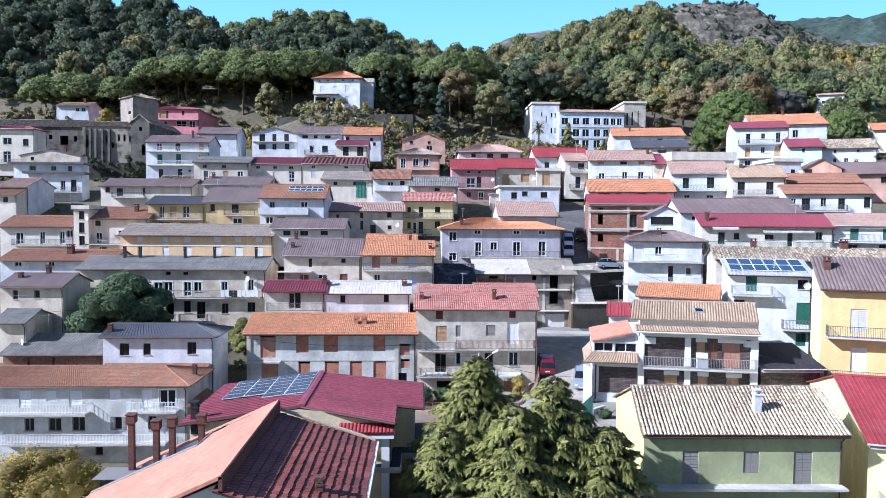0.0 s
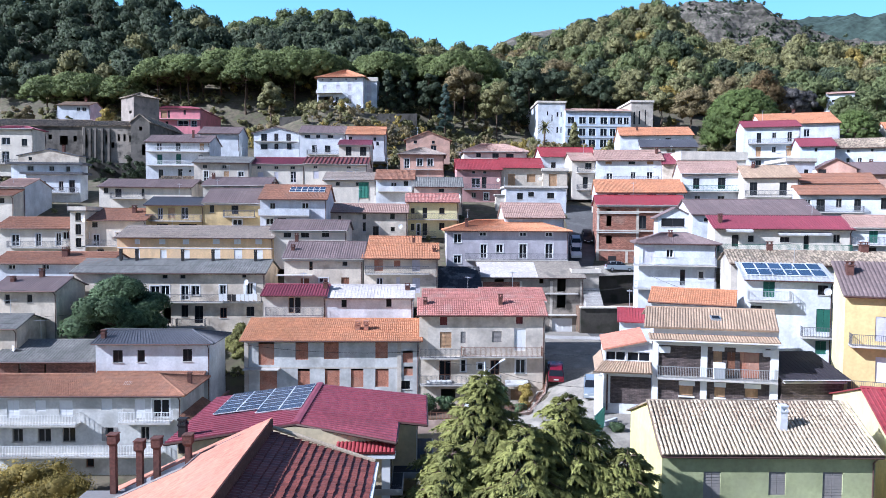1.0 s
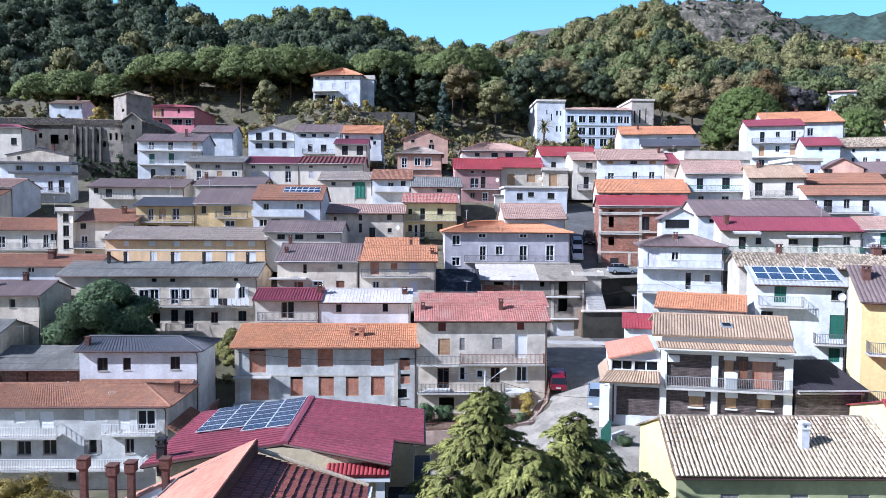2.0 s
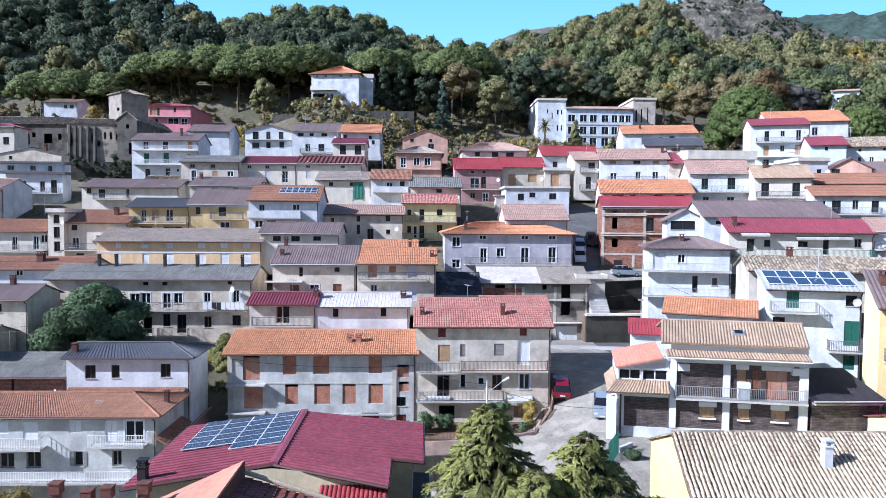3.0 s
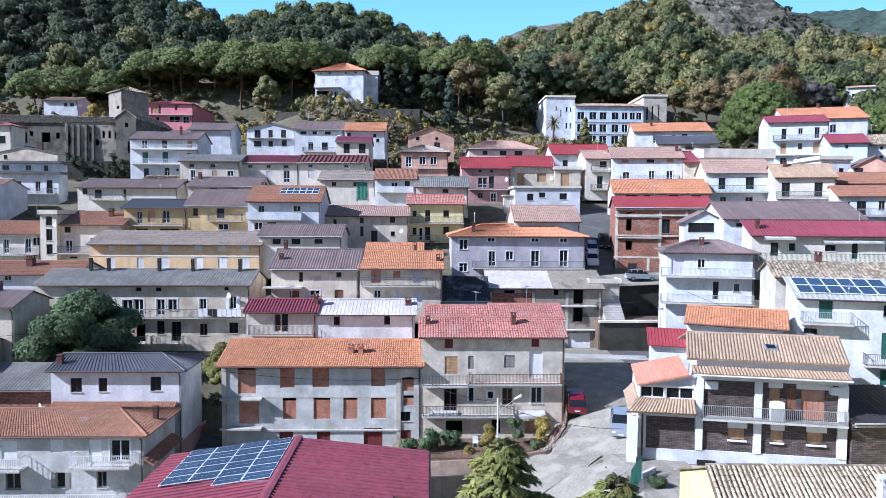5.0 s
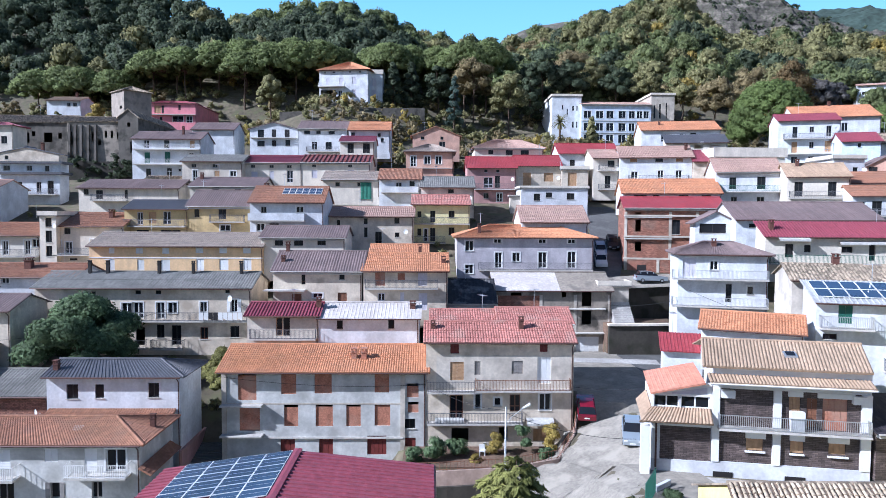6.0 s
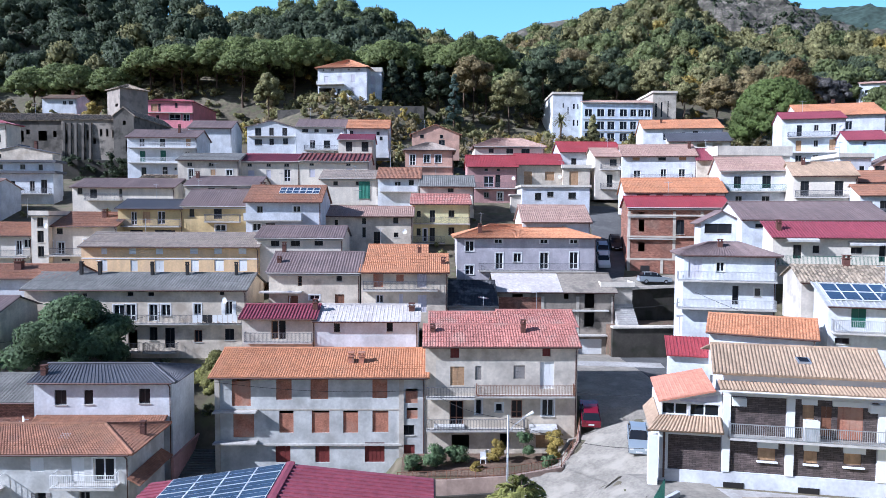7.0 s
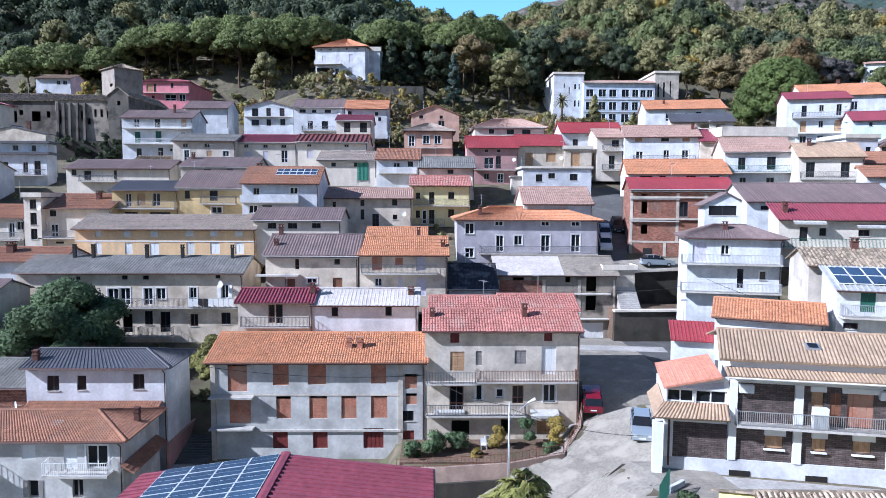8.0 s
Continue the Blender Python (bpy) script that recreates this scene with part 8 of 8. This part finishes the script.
for i, (x, y, top, r) in enumerate(UMB):
    gz = ground_z(x, y)
    tree("pine_tree", "umbrella pine with bare trunk and broad flat crown", x, y, gz, r * 1.3, max(top, gz + 10) - gz + 0.9, "umbrella", M_UMBRELLA, 20 + i, 0.56, 82, 0.36)
for i, (x, y, top, r, form, mm, lab) in enumerate([
        (-47.4, 215, 66.8, 4.4, "dome", M_OAKLEAF, "round olive-green tree below the villa"), (-12, 226, 71.9, 4.1, "spire", M_DARKLEAF, "dark green conifer beside the villa"),
        (-6.3, 229, 72.8, 4.6, "spire", M_DARKLEAF, "dark green conifer near the villa"), (2, 231, 74.4, 4.9, "dome", M_DARKLEAF, "dark evergreen tree on the slope"), (7.1, 224, 67.6, 3.3, "spire", M_BLUISH, "bluish conifer on the slope"),
        (24.8, 230, 73.1, 7, "dome", M_OAKLEAF, "broad oak turning brown on the slope"), (13.9, 238, 80.5, 7.5, "dome", M_DRY, "tall oak with brownish crown"), (38, 246, 84.5, 8.5, "dome", M_DARKLEAF, "tall dark evergreen behind the institute"),
        (47.5, 247, 81.0, 8, "dome", M_DARKLEAF, "dark evergreen behind the institute"), (33, 240, 75.0, 5.5, "spire", M_DARKLEAF, "dark conifer beside the institute"), (56, 252, 82, 8, "dome", M_OAKLEAF, "broad olive oak above the institute"),
        (52, 262, 90, 9, "dome", M_DRY, "brown-tinged oak on the slope"), (64, 248, 79, 7, "dome", M_DARKLEAF, "dark evergreen above the stair block"), (74, 246, 78, 6.5, "dome", M_OAKLEAF, "green oak on the slope"),
        (90.5, 228, 71.5, 7, "dome", M_DRY, "brownish oak beside the domed pine"), (102.7, 232, 76, 7.5, "dome", M_DRY, "tall brownish oak behind the domed pine"), (117.7, 235, 78.2, 8.6, "dome", M_BROWN, "broad brown-leaved oak on the slope"),
        (84, 240, 74, 6, "dome", M_OAKLEAF, "olive-green oak on the slope"), (127, 236, 73, 6, "dome", M_GREYTWIG, "grey leafless tree on the slope"), (134, 238, 74, 5, "dome", M_GREYTWIG, "grey bare tree on the slope"),
        (45.5, 205, 52.4, 2.4, "spire", M_OAKLEAF, "small green tree in front of the institute"),
        (134, 200, 66, 6.6, "dome", M_PINE, "tall bright green pine")]):
    gz = ground_z(x, y)
    tree("tree", lab, x, y, gz, r, top - gz, form, mm, 60 + i, 0.50, 170, 0.3)
tree("pine_tree", "low broad umbrella pine beside the houses", 120.3, 188, ground_z(120.3, 188), 7.8, 54.5 - ground_z(120.3, 188), "bell", M_DOME, 88, 0.45, 110, 0.3)
for i, (x, y, top, r, mm, lab) in enumerate([(-116.2, 204, 58.3, 2.8, M_DRY, "brownish autumn tree beside the bungalow"), (-109.8, 205, 57.5, 2.4, M_OAKLEAF, "small olive-green tree before the bungalow"),
        (-92.8, 203, 57.2, 3.2, M_AUTUMN, "bright yellow-green bush beside the bell tower"), (-121.5, 206, 56.3, 2.6, M_OAKLEAF, "green garden tree behind the convent"), (-103.5, 203, 54.7, 1.8, M_OAKLEAF, "low green bush behind the convent roof")]):
    gz = ground_z(x, y)
    tree("tree", lab, x, y, gz, r, max(3.0, top - gz), "dome", mm, 200 + i, 0.35, 110, 0.16)
tree("pine_tree", "large domed green pine with dense crown", 93.2, 198, 44.5, 11.8, 17.3, "bell", M_DOME, 90, 0.48, 190, 0.5)
tree("tree", "dense dark green tree beside the long grey house", -37.8, 87.0, 3.5, 6.2, 13.4, "dome", M_GARDEN, 91, 0.24, 1100, 0.3)
tree("tree", "yellowing shrubby tree with thin autumn leaves", -33, 60, -3.5, 5.2, 5.8, "dome", M_AUTUMN, 92, 0.14, 260, 0.12)
tree("shrub", "flowering garden bush by the garage", 27.5, 57.0, 3.0, 1.5, 2.6, "dome", M_GARDEN, 93, 0.14, 160, 0.06)
tree("tree", "yellowish green bush above the shaded stairs", -21.5, 84.6, 3.0, 1.9, 7.2, "dome", M_YELLOWGREEN, 94, 0.2, 300, 0.12)
tree("tree", "yellow-green garden tree behind the white house", -22.6, 87.5, 3.0, 2.6, 8.0, "dome", M_YELLOWGREEN, 95, 0.22, 300, 0.12)

for i, (x, y, r, h, mm, lab) in enumerate([(0.6, 73.6, 1.5, 2.6, M_GARDEN, "leafy green garden bush in front of the grey house"), (2.4, 74.6, 1.2, 2.4, M_GARDEN, "tall potted green plant on the garden terrace"),
        (6.2, 75.2, 1.0, 2.8, M_AUTUMN, "tall yellow-leaved garden shrub"), (8.6, 75.6, 1.1, 3.6, M_GARDEN, "climbing green shrub beside the doorway"), (11.4, 75.4, 1.1, 3.4, M_AUTUMN, "dry climbing shrub at the house corner"),
        (10.6, 74.0, 0.8, 1.6, M_GARDEN, "low green bush by the garden fence"), (-1.4, 73.0, 1.1, 1.8, M_GARDEN, "round green hedge bush"), (4.2, 73.4, 0.6, 1.1, M_AUTUMN, "small yellow flowering plant"),
        (-8.5, 74.5, 1.5, 1.7, M_AUTUMN, "low yellow flowering bush"), (-4.5, 73.4, 1.0, 1.5, M_GARDEN, "low green hedge plant"), (16.2, 57.6, 0.9, 1.2, M_GARDEN, "small weedy bush beside the yard")]):
    tree("shrub", lab, x, y, ground_z(x, y) - 0.3, r, h, "low", mm, 120 + i, 0.14, 190, 0.04, group="garden plants")
for i, (x, y) in enumerate(((4.6, 74.6), (5.2, 75.0))):
    ch_ = thing("garden_chair", pose(x, y, ground_z(x, y) + 0.14, 0, 0, 30 * i), "white plastic garden chair on the terrace", "chair", "garden chairs")
    bar(ch_, "seat", M_WHITE, 0, 0, 0.42, 0.5, 0.5, 0.47)
    bar(ch_, "backrest", M_WHITE, 0, 0.45, 0.47, 0.5, 0.5, 0.95)
    for u, v in ((0.0, 0.0), (0.45, 0.0), (0.0, 0.45), (0.45, 0.45)):
        bar(ch_, "leg", M_WHITE, u, v, 0.0, u + 0.05, v + 0.05, 0.42)


def cedar(label, x, y, z, h, r, seed, boughs=150):
    """Drooping cedar: tiers of boughs that rise and then hang over, each a dense fan of needle sprays round a heart
    darkened for inner shade.
    """
    rng = np.random.default_rng(seed)
    root = thing("cedar_tree", pose(x, y, z), label, "tree", "cedars")
    t = Mesh()
    t.tube((0, 0, -0.5), (0, 0, h * 0.6), 0.32, 0.16, 9, caps=False)
    t.tube((0, 0, h * 0.6), (0.1, 0, h), 0.16, 0.02, 7, caps=False)
    tips, face = [], []
    for i in range(boughs):
        f = 0.14 + 0.85 * ((i + rng.uniform(0, 1)) / boughs) ** 0.9
        z0 = h * f
        ln = r * (1 - f) ** 0.85 * rng.uniform(0.66, 1.22) + 0.3
        a = i * 2.39996 + rng.uniform(-0.4, 0.4)
        d = np.array((math.cos(a), math.sin(a), 0.0))
        side = np.array((-d[1], d[0], 0.0))
        p0 = np.array((0, 0, z0))
        mid = p0 + d * ln * 0.55 + np.array((0, 0, 0.22 * ln))
        tip = p0 + d * ln + np.array((0, 0, 0.16 * ln - 0.024 * ln * ln))
        if i % 2 == 0:
            t.tube(tuple(p0), tuple(mid), 0.06, 0.04, 5, caps=False)
            t.tube(tuple(mid), tuple(tip), 0.04, 0.012, 5, caps=False)
        m = int(10 + 11 * ln)
        q = rng.uniform(0.22, 1.0, m) ** 0.8
        c = ((1 - q) ** 2)[:, None] * p0 + (2 * q * (1 - q))[:, None] * mid + (q ** 2)[:, None] * tip
        sgn = rng.choice((-1.0, 1.0), m)[:, None]
        out = side * sgn * rng.uniform(0.25, 1.0, (m, 1)) + d * rng.uniform(0.35, 0.9, (m, 1))
        tl = (0.34 + 0.26 * ln * np.sin(np.pi * np.clip(q, 0.2, 0.9)) ** 0.7) * rng.uniform(0.6, 1.1, m)
        per = 20
        u = np.tile(np.linspace(0.04, 1.0, per), m) + rng.uniform(-0.02, 0.02, m * per)
        cc, oo, ll = np.repeat(c, per, 0), np.repeat(out, per, 0), np.repeat(tl, per)
        pos = cc + oo * (u * ll)[:, None]
        pos[:, 2] += (0.08 * u - 0.34 * u * u) * ll
        pos += rng.normal(0, 0.03, pos.shape)
        g_ = oo * 0.75 + rng.normal(0, 0.22, pos.shape)
        g_[:, 2] += 0.05 - 0.6 * u
        g_ /= np.linalg.norm(g_, axis=1)[:, None]
        w_ = np.cross(g_, np.array((0, 0, 1.0)) + oo * 0.4 + rng.normal(0, 0.5, pos.shape))
        w_ /= np.linalg.norm(w_, axis=1)[:, None] + 1e-9
        s = rng.uniform(0.14, 0.29, (len(pos), 1))
        nn = oo * 0.55 + d * 0.35 + np.array((0, 0, 0.6)) + rng.normal(0, 0.08, pos.shape)
        face.append(np.repeat(nn, 3, 0))
        tips.append(np.stack([pos - w_ * s * 0.19, pos + w_ * s * 0.19, pos + g_ * s], 1).reshape(-1, 3))
    part("trunk", t, M_BARK, root, smooth=True)
    v = np.concatenate(tips)
    part("crown", tri_mesh("crown", v, np.arange(len(v)).reshape(-1, 3), M_CEDAR, np.concatenate(face)), None, root)
    # Dark lumps inside the crown stand in for its inner shade.
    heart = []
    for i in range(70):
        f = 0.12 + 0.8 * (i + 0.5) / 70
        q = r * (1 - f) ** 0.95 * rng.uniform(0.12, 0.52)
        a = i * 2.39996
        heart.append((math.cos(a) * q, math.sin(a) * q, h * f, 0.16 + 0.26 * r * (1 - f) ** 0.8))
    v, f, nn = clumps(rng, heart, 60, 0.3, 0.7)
    part("inner_foliage", tri_mesh("inner_foliage", v, f, M_DARKLEAF, nn), None, root, "inner foliage darkened for shade")
    return root


cedar("tall drooping cedar with light green sprays", 3.65, 42.2, -4, 18.2, 8.2, 1, 190)
cedar("drooping cedar with light green sprays", 8.0, 39.4, -4.4, 18.0, 8.6, 2, 190)
cedar("spreading cedar with light green sprays", 10.9, 38.0, -4.2, 15.2, 8.2, 3, 140)
cedar("low spreading cedar with green sprays", 1.6, 39.4, -4.4, 15.0, 6.6, 4, 130)
cedar("dense cedar with light green sprays", 5.6, 38.0, -4.4, 16.8, 8.2, 5, 160)

# palm in front of the institute
palm = thing("palm_tree", pose(36.3, 204, 43.5), "date palm with a round crown of fronds", "tree")
m = Mesh()
m.tube((0, 0, -1), (0, 0, 7.2), 0.32, 0.26, 9)
part("trunk", m, M_BARK, palm)
m = Mesh()
rng = np.random.default_rng(12)
for i in range(46):
    a, e = rng.uniform(0, 6.283), rng.uniform(-0.6, 1.2)
    p = Vector((0, 0, 7.1))
    v = Vector((math.cos(a) * math.cos(e), math.sin(a) * math.cos(e), math.sin(e)))
    s = Vector((-math.sin(a), math.cos(a), 0))
    for k in range(4):
        q = p + v * 0.75
        w0, w1 = 0.3 * (1 - k * 0.15), 0.3 * (0.85 - k * 0.18)
        m.quad(tuple(p - s * w0), tuple(p + s * w0), tuple(q + s * w1), tuple(q - s * w1))
        p, v = q, (v + Vector((0, 0, -0.28))).normalized()
part("fronds", m, M_OAKLEAF, palm)


rs = np.random.default_rng(77)
dark_spots = [(-78.9 + rs.uniform(0, 1) * 13.8, rs.uniform(160, 163.5), rs.uniform(24, 35.5), rs.uniform(0.6, 1.6)) for _ in range(60)]
forest("ivy", "dark ivy and brambles over the rocky terrace", M_DARKLEAF, [(x, y, z, r, r * 1.6) for x, y, z, r in dark_spots], "low", 78, 0.6, 40, "ivy", 6)

# ---- distant hills ----
def hill(name, label, cx, cy, rx, ry, z0, z1, material, seed, rough=0.10, n=90, flat=0.0):
    m = Mesh()
    for j in range(n + 1):
        for i in range(n + 1):
            u, v = i / n * 2 - 1, j / n * 2 - 1
            d = math.sqrt(u * u + v * v)
            f = max(0.0, 1 - d ** 1.6)
            if flat:
                f = min(f, flat) / flat
            x, y = cx + u * rx, cy + v * ry
            nz = noise.fractal((x * 0.012 + seed, y * 0.012, 0), 0.9, 2.1, 6)
            m.v.append((x + 4 * nz, y + 4 * nz, z0 + (z1 - z0) * f * (1 + rough * nz)))
    for j in range(n):
        for i in range(n):
            q = j * (n + 1) + i
            m.f.append((q, q + 1, q + n + 2, q + n + 1))
    ob = new(name, m.data(name, material))
    return tagged(ob, label, "hill", kind="structure")


def rocky(n=170):
    """Rocky hilltop: a level summit, two broken cliff bands and scrubby scree below, falling away to the east."""
    m = Mesh()
    prof = [(0.0, 0.5), (0.25, 0.62), (0.33, 0.84), (0.366, 0.945), (0.385, 0.985), (0.41, 1.0), (0.49, 1.003), (0.505, 0.965), (0.56, 0.885), (0.62, 0.83), (0.8, 0.78)]
    for j in range(n + 1):
        for i in range(n + 1):
            x, y = 120 + 420 * i / n, 560 + 240 * j / n
            w = noise.fractal((x * 0.012, y * 0.012, 1.7), 0.8, 2.0, 5)
            top = 22 + lerp_table(prof, x / 680 + 0.006 * w) * 0.327 * 680
            f = step01(560, 690, y + 10 * w)                       # rise towards the brow
            z = top - (1 - f) * 95
            k = (top - z) / 9.0 + 0.5 * w                          # ledges
            z += (step01(0.25, 0.6, k % 1) - (k % 1)) * 7.5 * step01(70, 15, top - z)
            z += 4.0 * noise.fractal((x * 0.05, y * 0.05, 5), 0.7, 2.1, 6)
            if y > 700:
                z = top - (y - 700) * 0.5
            m.v.append((x, y, z))
    for j in range(n):
        for i in range(n):
            q = j * (n + 1) + i
            m.f.append((q, q + 1, q + n + 2, q + n + 1))
    ob = new("rocky_hill", m.data("rocky_hill", M_ROCK))
    tagged(ob, "bare rocky hilltop with grey cliffs and scrub", "hill", kind="structure")
    return m


crag = rocky()
rs = np.random.default_rng(40)
spots = []
for p in crag.v:
    if p[1] < 705 and rs.uniform() < 0.06 * (1.3 + 2.5 * noise.noise((p[0] * 0.02, p[1] * 0.02, 9))):
        r = rs.uniform(1.4, 4.2)
        spots.append((p[0], p[1], p[2] - 1.2, r, r * rs.uniform(1.2, 2.0)))
forest("scrub", "dark scrub and small trees on the rocky hilltop", M_DARKLEAF, spots, "low", 41, 1.1, 11, "shrub", 3)
hill("distant_hill", "distant wooded ridge", 1500, 1700, 1600, 400, 100, 525, M_FAR, 8, 0.06, 110, 0.8)
hill("distant_hill", "distant scrubby hill beyond the saddle", 128, 640, 230, 110, 60, 203, M_ROCK, 5, 0.08, 60)


# ---- clear sky beyond the hills ----
sky_mat = bpy.data.materials.new("clear_sky")
sky_mat.use_nodes = True
n_, l_ = sky_mat.node_tree.nodes, sky_mat.node_tree.links
n_.remove(n_["Principled BSDF"])
em, ramp_, ge, sp_ = n_.new("ShaderNodeEmission"), n_.new("ShaderNodeMapRange"), n_.new("ShaderNodeNewGeometry"), n_.new("ShaderNodeSeparateXYZ")
mx_ = n_.new("ShaderNodeMix")
mx_.data_type = "RGBA"
ramp_.inputs["From Min"].default_value, ramp_.inputs["From Max"].default_value = 700.0, 1700.0
l_.new(ge.outputs["Position"], sp_.inputs[0])
l_.new(sp_.outputs["Z"], ramp_.inputs["Value"])
l_.new(ramp_.outputs[0], mx_.inputs["Factor"])
mx_.inputs["A"].default_value = (0.29, 0.56, 0.68, 1)
mx_.inputs["B"].default_value = (0.13, 0.33, 0.60, 1)
l_.new(mx_.outputs["Result"], em.inputs["Color"])
l_.new(em.outputs[0], n_["Material Output"].inputs["Surface"])
m = Mesh()
for k in range(24):
    a, b = -0.95 + k * 1.9 / 24, -0.95 + (k + 1) * 1.9 / 24
    m.quad((3600 * math.sin(a), 3600 * math.cos(a), -400), (3600 * math.sin(b), 3600 * math.cos(b), -400), (3600 * math.sin(b), 3600 * math.cos(b), 2400), (3600 * math.sin(a), 3600 * math.cos(a), 2400))
bd = new("backdrop", m.data("backdrop", sky_mat))
tagged(bd, "clear pale blue sky beyond the hills", "sky", kind="structure")
